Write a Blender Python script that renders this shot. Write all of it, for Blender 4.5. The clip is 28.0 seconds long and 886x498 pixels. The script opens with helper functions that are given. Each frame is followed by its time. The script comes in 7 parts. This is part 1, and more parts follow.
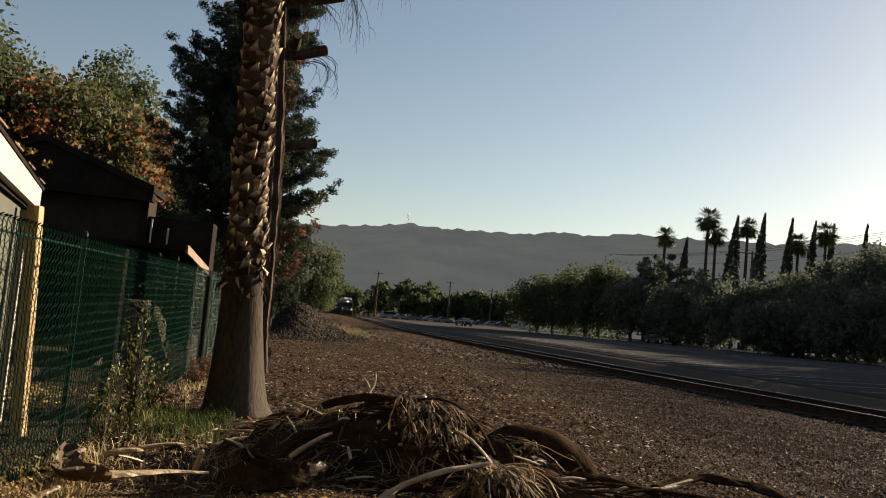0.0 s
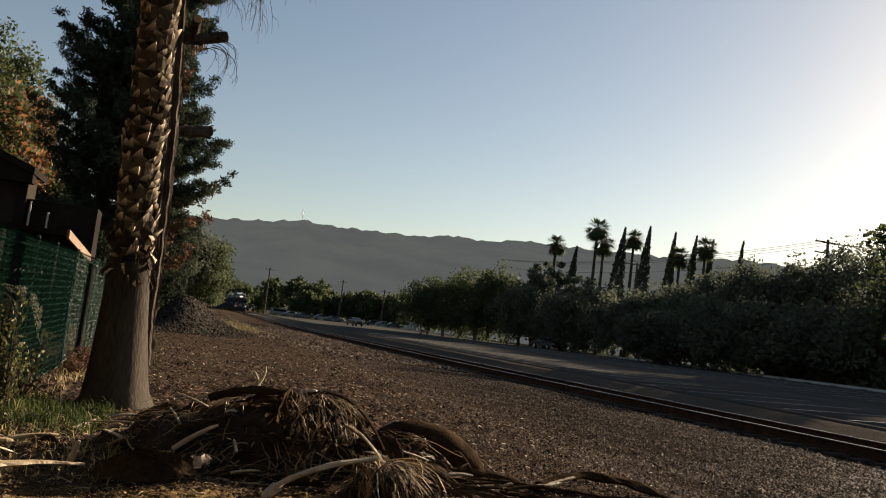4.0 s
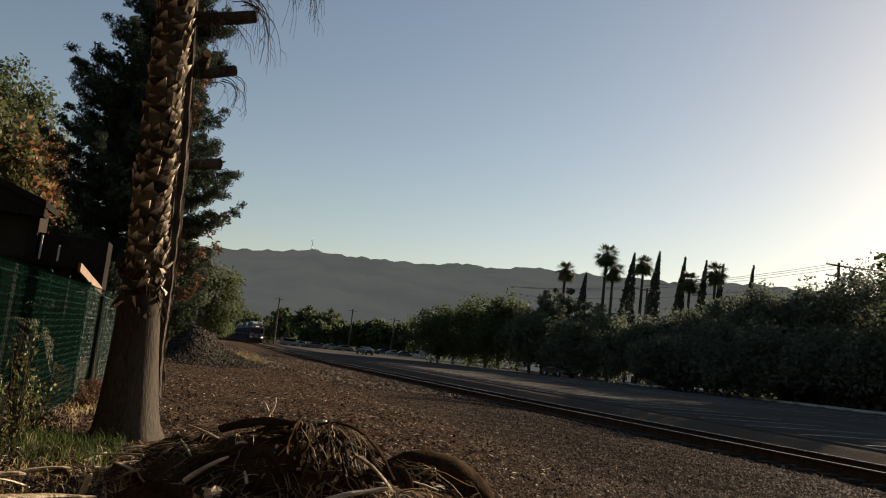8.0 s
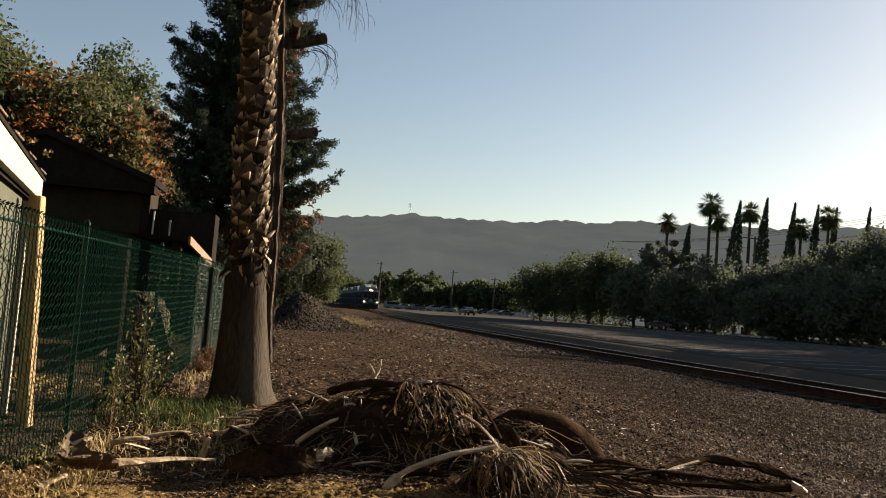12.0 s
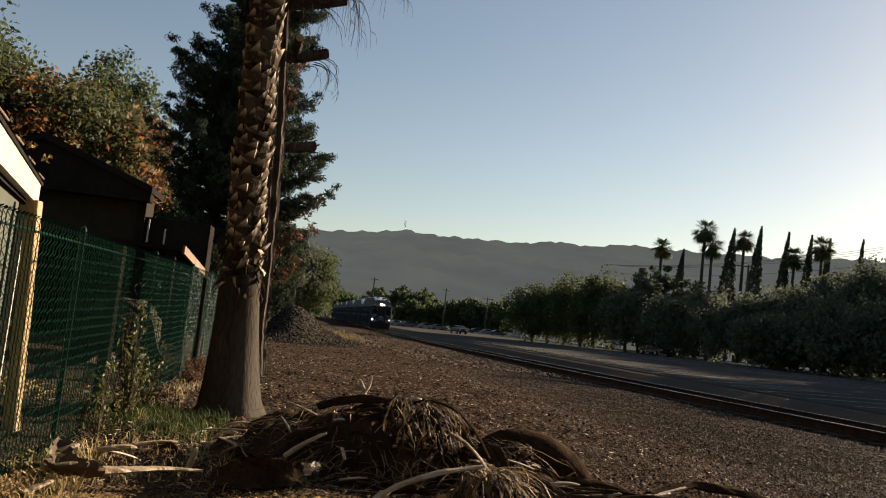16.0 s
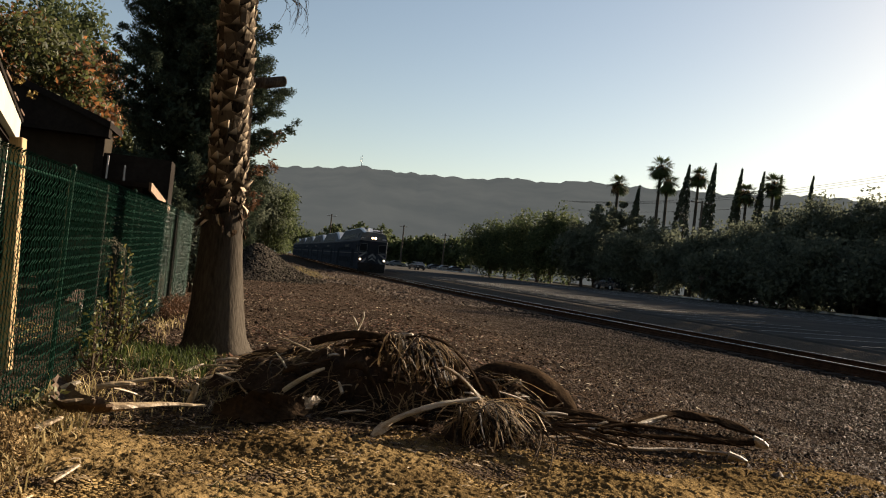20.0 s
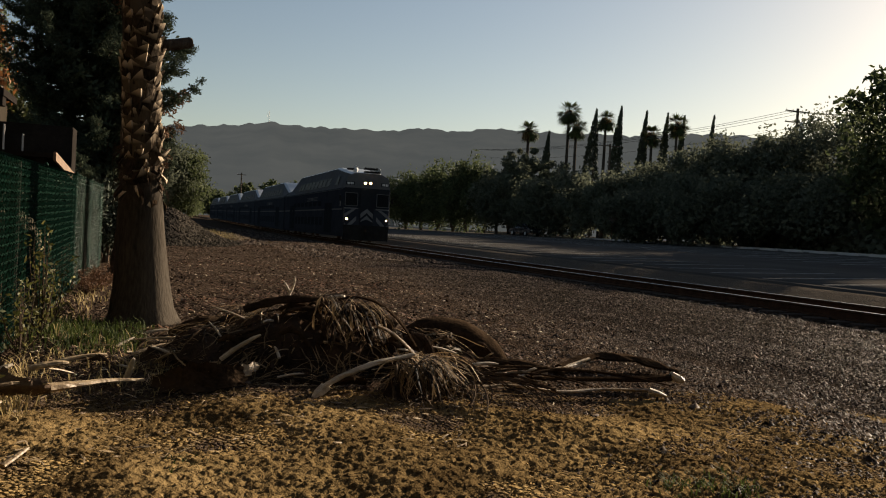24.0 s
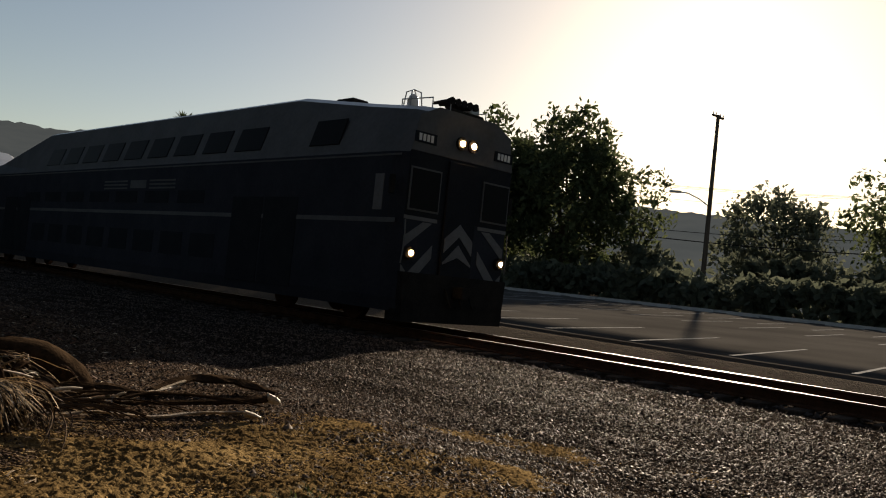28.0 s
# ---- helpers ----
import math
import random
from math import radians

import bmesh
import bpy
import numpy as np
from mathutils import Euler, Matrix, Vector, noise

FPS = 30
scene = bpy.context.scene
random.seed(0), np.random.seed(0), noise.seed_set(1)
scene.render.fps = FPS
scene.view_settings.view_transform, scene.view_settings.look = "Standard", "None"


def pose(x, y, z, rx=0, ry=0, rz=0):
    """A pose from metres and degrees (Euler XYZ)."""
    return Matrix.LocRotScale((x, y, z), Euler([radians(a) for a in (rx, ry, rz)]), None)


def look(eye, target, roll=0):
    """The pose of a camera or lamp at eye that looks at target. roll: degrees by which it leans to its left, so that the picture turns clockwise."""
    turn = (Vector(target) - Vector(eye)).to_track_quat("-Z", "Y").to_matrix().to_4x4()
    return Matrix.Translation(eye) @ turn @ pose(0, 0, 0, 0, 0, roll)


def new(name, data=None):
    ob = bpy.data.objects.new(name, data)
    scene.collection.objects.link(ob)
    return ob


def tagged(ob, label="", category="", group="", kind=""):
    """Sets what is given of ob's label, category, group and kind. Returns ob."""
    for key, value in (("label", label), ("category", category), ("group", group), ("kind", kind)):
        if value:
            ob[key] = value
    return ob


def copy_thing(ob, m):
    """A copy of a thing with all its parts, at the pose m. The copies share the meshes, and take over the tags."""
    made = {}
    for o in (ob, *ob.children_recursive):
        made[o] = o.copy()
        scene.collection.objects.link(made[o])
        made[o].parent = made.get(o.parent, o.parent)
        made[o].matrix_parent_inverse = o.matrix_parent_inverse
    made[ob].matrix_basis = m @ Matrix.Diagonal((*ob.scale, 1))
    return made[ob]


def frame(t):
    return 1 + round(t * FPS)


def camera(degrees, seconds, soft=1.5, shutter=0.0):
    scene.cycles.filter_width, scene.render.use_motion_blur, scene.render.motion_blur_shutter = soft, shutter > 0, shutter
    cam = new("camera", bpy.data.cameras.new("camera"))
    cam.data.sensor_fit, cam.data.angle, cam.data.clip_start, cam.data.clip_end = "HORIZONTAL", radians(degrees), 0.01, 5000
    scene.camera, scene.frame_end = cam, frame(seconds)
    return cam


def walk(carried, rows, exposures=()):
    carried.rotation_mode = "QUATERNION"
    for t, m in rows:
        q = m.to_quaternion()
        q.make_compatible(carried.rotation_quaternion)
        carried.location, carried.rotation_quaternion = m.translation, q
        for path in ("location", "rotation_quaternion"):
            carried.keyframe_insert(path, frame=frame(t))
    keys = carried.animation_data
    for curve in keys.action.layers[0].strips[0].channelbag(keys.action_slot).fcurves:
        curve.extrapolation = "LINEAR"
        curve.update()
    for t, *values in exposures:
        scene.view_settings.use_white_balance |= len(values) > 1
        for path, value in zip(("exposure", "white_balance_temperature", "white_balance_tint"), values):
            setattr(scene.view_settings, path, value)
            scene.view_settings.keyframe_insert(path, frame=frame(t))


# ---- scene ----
cam = camera(55.2, 28.0, soft=1.1)
PATH = [
    (0, (-0.04, 0.491, 0.846), (0.264, 2.461, 1.014), 5.3),
    (0.5, (-0.044, 0.493, 0.82), (0.337, 2.454, 0.92), 6.1),
    (1, (-0.051, 0.494, 0.828), (0.248, 2.47, 0.908), 7.3),
    (1.5, (-0.055, 0.512, 0.829), (0.253, 2.487, 0.889), 7.3),
    (2, (-0.069, 0.515, 0.816), (0.349, 2.465, 0.974), 10.4),
    (2.5, (-0.068, 0.518, 0.812), (0.386, 2.457, 0.993), 11.8),
    (3, (-0.059, 0.528, 0.808), (0.413, 2.462, 0.994), 10.5),
    (3.5, (-0.052, 0.514, 0.811), (0.484, 2.432, 0.995), 8.2),
    (4, (-0.054, 0.496, 0.813), (0.491, 2.411, 1.01), 7.1),
    (4.5, (-0.06, 0.512, 0.811), (0.488, 2.425, 1.018), 7.6),
    (6.5, (-0.056, 0.471, 0.82), (0.482, 2.381, 1.069), 6.9),
    (7, (-0.055, 0.464, 0.821), (0.461, 2.381, 1.063), 6.6),
    (7.5, (-0.055, 0.477, 0.817), (0.458, 2.393, 1.071), 6.6),
    (8, (-0.057, 0.458, 0.82), (0.458, 2.373, 1.079), 6.5),
    (8.5, (-0.052, 0.458, 0.821), (0.481, 2.367, 1.088), 6.5),
    (9, (-0.052, 0.475, 0.815), (0.489, 2.379, 1.101), 6.6),
    (9.5, (-0.053, 0.473, 0.82), (0.482, 2.377, 1.119), 6.2),
    (10, (-0.039, 0.489, 0.82), (0.331, 2.438, 1.074), 3.4),
    (10.5, (-0.042, 0.5, 0.822), (0.12, 2.489, 0.965), 2.1),
    (11, (-0.048, 0.523, 0.814), (0.116, 2.514, 0.911), 3.8),
    (11.5, (-0.046, 0.506, 0.821), (0.194, 2.488, 0.944), 4.5),
    (12, (-0.041, 0.51, 0.818), (0.26, 2.482, 0.961), 4.5),
    (12.5, (-0.045, 0.512, 0.817), (0.263, 2.484, 0.949), 4.8),
    (14.5, (-0.042, 0.516, 0.818), (0.34, 2.471, 0.998), 6.1),
    (15, (-0.038, 0.51, 0.819), (0.31, 2.473, 0.98), 5.6),
    (15.5, (-0.044, 0.506, 0.819), (0.237, 2.48, 0.965), 5.5),
    (16, (-0.047, 0.491, 0.818), (0.263, 2.458, 1.004), 6.4),
    (16.5, (-0.05, 0.489, 0.824), (0.299, 2.451, 0.994), 6.6),
    (17, (-0.049, 0.508, 0.811), (0.327, 2.468, 0.944), 6.4),
    (17.5, (-0.05, 0.507, 0.81), (0.339, 2.464, 0.945), 6.4),
    (18, (-0.048, 0.511, 0.808), (0.336, 2.469, 0.942), 6.2),
    (18.5, (-0.045, 0.508, 0.814), (0.338, 2.466, 0.951), 6.0),
    (19, (-0.046, 0.509, 0.811), (0.341, 2.468, 0.927), 6.1),
    (19.5, (-0.067, 0.502, 0.812), (0.292, 2.468, 0.878), 7.3),
    (20, (-0.257, 0.463, 0.801), (0.17, 2.416, 0.849), 6.1),
    (20.5, (-0.402, 0.413, 0.839), (0.035, 2.364, 0.894), 5.1),
    (21, (-0.4, 0.351, 0.838), (0.059, 2.297, 0.828), 6.5),
    (21.5, (-0.374, 0.323, 0.815), (0.3, 2.204, 0.719), 7.9),
    (23.5, (-0.318, 0.372, 0.813), (0.641, 2.125, 0.738), 8.0),
    (24, (-0.359, 0.363, 0.842), (0.268, 2.262, 0.793), 3.2),
    (24.5, (-0.375, 0.37, 0.837), (0.133, 2.303, 0.76), 2.3),
    (25, (-0.389, 0.368, 0.839), (0.15, 2.294, 0.797), 3.4),
    (25.5, (-0.401, 0.343, 0.855), (0.173, 2.259, 0.879), 3.0),
    (26, (-0.401, 0.346, 0.864), (0.23, 2.244, 0.882), 4.0),
    (26.5, (-0.395, 0.34, 0.871), (0.359, 2.193, 0.897), 5.4),
    (27, (-0.399, 0.327, 0.876), (0.512, 2.107, 0.918), 6.8),
    (27.5, (-0.393, 0.329, 0.863), (0.685, 2.013, 0.911), 7.0),
    (28, (-0.329, 0.342, 0.866), (1.059, 1.78, 0.934), 6.07),
]
EXPOSURES = [(t, stops, 7600, 13) for t, stops in ((0, 1.62), (4, 1.55), (7, 1.38), (8.5, 1.38), (9.3, 1.4), (10, 1.15), (11, 1.92), (12.5, 1.68), (17, 1.62), (20, 1.7), (21, 1.58), (23.5, 1.08), (24, 1.24), (25, 1.9), (26, 1.3), (27, 1.15), (28, 1.0))]
walk(cam, [(t, look(eye, target, roll)) for t, eye, target, roll in PATH], EXPOSURES)

# ---- light ----
SUN_AZ, SUN_EL = 61.4, 17.3
world = bpy.data.worlds.new("world")
scene.world = world
world.use_nodes = True
wn = world.node_tree.nodes
sky = wn.new("ShaderNodeTexSky")
sky.sky_type, sky.sun_disc = "NISHITA", False
sky.sun_elevation, sky.sun_rotation = radians(SUN_EL), radians(SUN_AZ)
sky.air_density, sky.dust_density, sky.ozone_density, sky.altitude = 1.0, 0.62, 1.4, 60
wn["Background"].inputs["Strength"].default_value = 0.042
world.node_tree.links.new(sky.outputs[0], wn["Background"].inputs[0])
sun = new("sun", bpy.data.lights.new("sun", "SUN"))
sun.data.energy, sun.data.angle, sun.data.color = 5.0, radians(0.7), (1.0, 0.905, 0.78)
toward = Vector((math.sin(radians(SUN_AZ)) * math.cos(radians(SUN_EL)), math.cos(radians(SUN_AZ)) * math.cos(radians(SUN_EL)), math.sin(radians(SUN_EL))))
sun.matrix_world = look(toward * 60, (0, 0, 0))


# ---- materials ----
def material(name, low, high, scale=6.0, rough=0.8, bump=0.3, metal=0.0, fine=None, stretch=(1, 1, 1), island=0.0, objectwise=0.0, thru=0.0, stain=None, depth=0.02):
    """Two-scale noise between two colours, with relief; island and objectwise vary it piece by piece."""
    m = bpy.data.materials.new(name)
    m.use_nodes = True
    n, l = m.node_tree.nodes, m.node_tree.links
    b = n["Principled BSDF"]
    tc, mp = n.new("ShaderNodeTexCoord"), n.new("ShaderNodeMapping")
    mp.inputs["Scale"].default_value = stretch
    l.new(tc.outputs["Object"], mp.inputs["Vector"])
    big, small = n.new("ShaderNodeTexNoise"), n.new("ShaderNodeTexNoise")
    big.inputs["Scale"].default_value, big.inputs["Detail"].default_value = scale, 5
    small.inputs["Scale"].default_value, small.inputs["Detail"].default_value = fine or scale * 9, 4
    for x in (big, small):
        l.new(mp.outputs[0], x.inputs["Vector"])
    add = n.new("ShaderNodeMath")
    add.operation = "MULTIPLY_ADD"
    l.new(small.outputs[0], add.inputs[0])
    add.inputs[1].default_value = 0.55
    half = n.new("ShaderNodeMath")
    half.operation = "MULTIPLY_ADD"
    l.new(big.outputs[0], half.inputs[0])
    half.inputs[1].default_value, half.inputs[2].default_value = 0.9, -0.23
    l.new(half.outputs[0], add.inputs[2])
    value = add.outputs[0]
    for amount, node, socket in ((island, "ShaderNodeNewGeometry", "Random Per Island"), (objectwise, "ShaderNodeObjectInfo", "Random")):
        if amount:
            src, mul = n.new(node), n.new("ShaderNodeMath")
            mul.operation = "MULTIPLY_ADD"
            l.new(src.outputs[socket], mul.inputs[0])
            mul.inputs[1].default_value = amount
            off = n.new("ShaderNodeMath")
            off.operation = "SUBTRACT"
            l.new(value, off.inputs[0])
            off.inputs[1].default_value = amount / 2
            l.new(off.outputs[0], mul.inputs[2])
            value = mul.outputs[0]
    ramp = n.new("ShaderNodeValToRGB")
    ramp.color_ramp.elements[0].position, ramp.color_ramp.elements[1].position = 0.2, 0.8
    ramp.color_ramp.elements[0].color, ramp.color_ramp.elements[1].color = (*low, 1), (*high, 1)
    if stain:
        e = ramp.color_ramp.elements.new(0.93)
        e.color = (*stain, 1)
    l.new(value, ramp.inputs[0])
    l.new(ramp.outputs[0], b.inputs["Base Color"])
    b.inputs["Roughness"].default_value, b.inputs["Metallic"].default_value = rough, metal
    b.inputs["Specular IOR Level"].default_value = 0.0 if rough > 0.83 else 0.15 if rough > 0.7 else 0.4
    if bump:
        bp = n.new("ShaderNodeBump")
        bp.inputs["Strength"].default_value, bp.inputs["Distance"].default_value = bump, depth
        l.new(add.outputs[0], bp.inputs["Height"])
        l.new(bp.outputs[0], b.inputs["Normal"])
    if thru:
        tr, mix = n.new("ShaderNodeBsdfTranslucent"), n.new("ShaderNodeMixShader")
        l.new(ramp.outputs[0], tr.inputs[0])
        mix.inputs[0].default_value = thru
        l.new(b.outputs[0], mix.inputs[1])
        l.new(tr.outputs[0], mix.inputs[2])
        l.new(mix.outputs[0], n["Material Output"].inputs[0])
    return m


def glow(name, colour, strength):
    m = bpy.data.materials.new(name)
    m.use_nodes = True
    b = m.node_tree.nodes["Principled BSDF"]
    b.inputs["Base Color"].default_value = (*colour, 1)
    b.inputs["Emission Color"].default_value, b.inputs["Emission Strength"].default_value = (*colour, 1), strength
    return m


def glassy(name, colour=(0.012, 0.013, 0.014), rough=0.4):
    m = bpy.data.materials.new(name)
    m.use_nodes = True
    b = m.node_tree.nodes["Principled BSDF"]
    b.inputs["Base Color"].default_value = (*colour, 1)
    b.inputs["Roughness"].default_value, b.inputs["IOR"].default_value = rough, 1.45
    b.inputs["Specular IOR Level"].default_value = 0.015
    return m


M = {}
M["bark_palm"] = material("palm_trunk_bark", (0.008, 0.007, 0.0058), (0.098, 0.082, 0.065), 3, 0.9, 0.5, fine=60, stretch=(1, 1, 0.22))
M["boot"] = material("palm_leaf_base", (0.010, 0.008, 0.006), (0.098, 0.076, 0.056), 7, 0.88, 0.5, fine=70, objectwise=0.5, stretch=(1, 1, 0.4))


def pale_tips(m, z0, z1, tip):
    """The cut tips of the leaf bases are paler than their fibrous bodies."""
    n, l = m.node_tree.nodes, m.node_tree.links
    b = n["Principled BSDF"]
    old = b.inputs["Base Color"].links[0].from_socket
    tc, sep, rng_, mix = n.new("ShaderNodeTexCoord"), n.new("ShaderNodeSeparateXYZ"), n.new("ShaderNodeMapRange"), n.new("ShaderNodeMix")
    mix.data_type = "RGBA"
    rng_.inputs["From Min"].default_value, rng_.inputs["From Max"].default_value = z0, z1
    l.new(tc.outputs["Object"], sep.inputs[0])
    l.new(sep.outputs["Z"], rng_.inputs["Value"])
    l.new(rng_.outputs[0], mix.inputs["Factor"])
    l.new(old, mix.inputs["A"])
    mix.inputs["B"].default_value = (*tip, 1)
    l.new(mix.outputs["Result"], b.inputs["Base Color"])


pale_tips(M["boot"], 0.08, 0.13, (0.5, 0.4, 0.29))
M["fibre"] = material("palm_fibre", (0.014, 0.010, 0.0075), (0.075, 0.05, 0.035), 6, 0.95, 0.8, fine=80)
M["bark"] = material("furrowed_bark", (0.012, 0.009, 0.007), (0.125, 0.1, 0.08), 9, 0.95, 1.0, fine=45, stretch=(1, 1, 0.2), depth=0.06)
M["bark_dark"] = material("dark_bark", (0.03, 0.022, 0.017), (0.10, 0.075, 0.055), 4, 0.95, 0.8, stretch=(1, 1, 0.2))
M["cut_wood"] = material("cut_wood", (0.32, 0.2, 0.1), (0.55, 0.38, 0.22), 8, 0.8, 0.2)
M["conifer"] = material("conifer_needles", (0.022, 0.031, 0.022), (0.066, 0.08, 0.052), 0.8, 0.85, 0, island=0.4, thru=0.15)
M["dry_needles"] = material("dry_conifer_needles", (0.06, 0.03, 0.016), (0.15, 0.08, 0.045), 2, 0.8, 0, island=0.4, thru=0.2)
M["leaf_green"] = material("broad_leaves", (0.03, 0.042, 0.018), (0.088, 0.104, 0.048), 0.6, 0.72, 0, island=0.5, thru=0.42)
M["leaf_dark"] = material("dark_leaves", (0.058, 0.068, 0.048), (0.135, 0.146, 0.104), 0.5, 0.85, 0, island=0.4, thru=0.4)
M["leaf_olive"] = material("olive_leaves", (0.026, 0.034, 0.012), (0.088, 0.092, 0.034), 0.5, 0.7, 0, island=0.5, thru=0.5)
M["leaf_rust"] = material("autumn_leaves", (0.07, 0.031, 0.012), (0.28, 0.118, 0.044), 0.6, 0.7, 0, island=0.7, thru=0.45)
M["cypress"] = material("cypress_foliage", (0.028, 0.036, 0.026), (0.07, 0.085, 0.055), 0.8, 0.8, 0, island=0.4)
M["palm_leaf"] = material("fan_palm_leaf", (0.02, 0.035, 0.012), (0.07, 0.09, 0.03), 1.0, 0.5, 0, island=0.4, thru=0.2)
M["weed"] = material("weed_leaves", (0.05, 0.06, 0.015), (0.17, 0.15, 0.05), 4, 0.7, 0, island=0.6, thru=0.3)
M["grass"] = material("grass_blades", (0.015, 0.027, 0.007), (0.072, 0.092, 0.025), 4, 0.8, 0, island=0.6, thru=0.3)
M["dry_grass"] = material("dry_grass", (0.20, 0.15, 0.07), (0.48, 0.37, 0.18), 5, 0.8, 0, island=0.6, thru=0.3)
M["frond"] = material("dead_frond_leaf", (0.008, 0.0055, 0.0035), (0.33, 0.225, 0.12), 6, 0.74, 0.2, island=1.0, fine=60, thru=0.15)
M["petiole"] = material("dead_frond_stalk", (0.07, 0.041, 0.021), (0.5, 0.365, 0.21), 7, 0.55, 0.4, fine=70, stretch=(1, 1, 0.5))
M["sheath"] = material("frond_sheath", (0.010, 0.007, 0.005), (0.062, 0.041, 0.026), 9, 0.86, 0.6, fine=60)
M["tan_sheath"] = material("tan_split_sheath", (0.022, 0.013, 0.008), (0.105, 0.064, 0.036), 8, 0.75, 0.6, fine=60)
M["pale"] = material("pale_stalk_end", (0.22, 0.17, 0.11), (0.62, 0.52, 0.39), 14, 0.6, 0.3)
M["sawdust"] = material("sawdust_crumbs", (0.074, 0.048, 0.022), (0.34, 0.23, 0.104), 2.0, 0.95, 0.6, island=0.7, fine=90)
M["chip"] = material("bark_chips", (0.018, 0.0125, 0.0095), (0.16, 0.113, 0.08), 1.2, 0.85, 0, island=0.7)
M["chip_pale"] = material("pale_wood_chips", (0.36, 0.28, 0.18), (0.66, 0.56, 0.42), 4, 0.8, 0, island=0.5)
M["red_leaf"] = material("red_brown_dead_leaf", (0.035, 0.017, 0.01), (0.18, 0.088, 0.048), 2, 0.8, 0, island=0.6)
M["gravel"] = material("grey_gravel", (0.011, 0.0088, 0.0074), (0.136, 0.107, 0.086), 5, 0.5, 0.25, island=0.9)
M["gravel"].node_tree.nodes["Principled BSDF"].inputs["Specular IOR Level"].default_value = 0.0045
M["rubble"] = material("crushed_brown_stone", (0.012, 0.0105, 0.0085), (0.062, 0.053, 0.043), 5, 0.9, 0.3, island=0.9)
M["ballast"] = material("track_ballast", (0.02, 0.0175, 0.016), (0.08, 0.07, 0.062), 5, 0.9, 0.3, island=0.8)
M["steel"] = material("rail_steel", (0.17, 0.16, 0.152), (0.34, 0.325, 0.305), 3, 0.36, 0.05, metal=1.0, stretch=(8, 0.2, 1))
M["rust"] = material("rusty_rail_side", (0.035, 0.02, 0.014), (0.10, 0.055, 0.035), 4, 0.9, 0.3)
M["tie"] = material("weathered_tie_wood", (0.03, 0.024, 0.02), (0.10, 0.08, 0.065), 3, 0.9, 0.5, stretch=(0.3, 4, 4), objectwise=0.3)
M["asphalt"] = material("worn_asphalt", (0.046, 0.043, 0.039), (0.098, 0.091, 0.082), 0.25, 0.85, 0.2, fine=45, depth=0.006)
M["asphalt"].node_tree.nodes["Principled BSDF"].inputs["Specular IOR Level"].default_value = 0.0
M["line_paint"] = material("worn_white_line_paint", (0.16, 0.157, 0.15), (0.42, 0.41, 0.39), 3, 0.85, 0.1, fine=12)
M["concrete"] = material("grey_concrete", (0.28, 0.27, 0.25), (0.45, 0.43, 0.40), 2, 0.85, 0.3)
M["green_vinyl"] = material("green_vinyl_wire", (0.003, 0.016, 0.010), (0.008, 0.036, 0.023), 6, 0.3, 0.0)
M["green_vinyl"].node_tree.nodes["Principled BSDF"].inputs["Specular IOR Level"].default_value = 0.05
M["wood_post"] = material("raw_wood_post", (0.22, 0.14, 0.065), (0.42, 0.29, 0.15), 3, 0.75, 0.4, fine=40, stretch=(3, 3, 0.3))
M["weathered_board"] = material("pale_weathered_board", (0.10, 0.088, 0.06), (0.25, 0.215, 0.15), 5, 0.85, 0.4, fine=50, stretch=(3, 0.4, 1), objectwise=0.2)
M["tan_board"] = material("tan_raw_board", (0.13, 0.085, 0.052), (0.24, 0.165, 0.11), 3, 0.8, 0.4, fine=40)
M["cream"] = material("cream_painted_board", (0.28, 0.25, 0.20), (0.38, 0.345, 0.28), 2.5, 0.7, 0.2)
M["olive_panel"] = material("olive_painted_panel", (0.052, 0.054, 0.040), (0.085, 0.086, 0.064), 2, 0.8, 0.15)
M["brown_wall"] = material("brown_stucco", (0.022, 0.018, 0.014), (0.042, 0.035, 0.027), 1.2, 0.9, 0.4)
M["shingle"] = material("brown_shingle", (0.06, 0.042, 0.034), (0.17, 0.12, 0.09), 3, 0.9, 0.4, objectwise=0.5)
# roofing; also the near-black for the shed's soffit shadow and the house's shaded side
M["roof"] = material("dark_roofing_and_shade", (0.011, 0.0095, 0.0085), (0.028, 0.024, 0.021), 2, 0.9, 0.4)
M["dark_wood"] = material("dark_stained_wood", (0.05, 0.03, 0.02), (0.13, 0.08, 0.055), 3, 0.8, 0.3, stretch=(1, 1, 0.3))
M["dry_weed"] = material("dried_weed_fluff", (0.11, 0.074, 0.038), (0.34, 0.24, 0.125), 6, 0.86, 0.0, island=0.6, thru=0.2)
M["hay"] = material("loose_straw", (0.20, 0.14, 0.05), (0.42, 0.31, 0.13), 6, 0.9, 0.6, island=0.5)
M["tarp"] = material("tan_cloth_cover", (0.03, 0.028, 0.02), (0.095, 0.085, 0.062), 2, 0.9, 0.4)
M["white"] = material("white_paint", (0.5, 0.5, 0.49), (0.72, 0.72, 0.7), 4, 0.45, 0.05)
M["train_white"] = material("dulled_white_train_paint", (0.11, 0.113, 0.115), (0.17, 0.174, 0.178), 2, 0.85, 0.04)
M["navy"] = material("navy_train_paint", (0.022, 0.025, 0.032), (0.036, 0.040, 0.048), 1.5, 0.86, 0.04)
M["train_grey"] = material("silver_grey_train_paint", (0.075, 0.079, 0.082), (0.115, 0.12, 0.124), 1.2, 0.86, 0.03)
M["train_roof"] = material("train_roof_metal", (0.28, 0.285, 0.29), (0.4, 0.405, 0.41), 1.0, 0.38, 0.05, metal=0.5)
M["train_black"] = material("black_underframe", (0.012, 0.012, 0.012), (0.03, 0.028, 0.026), 3, 0.86, 0.3)
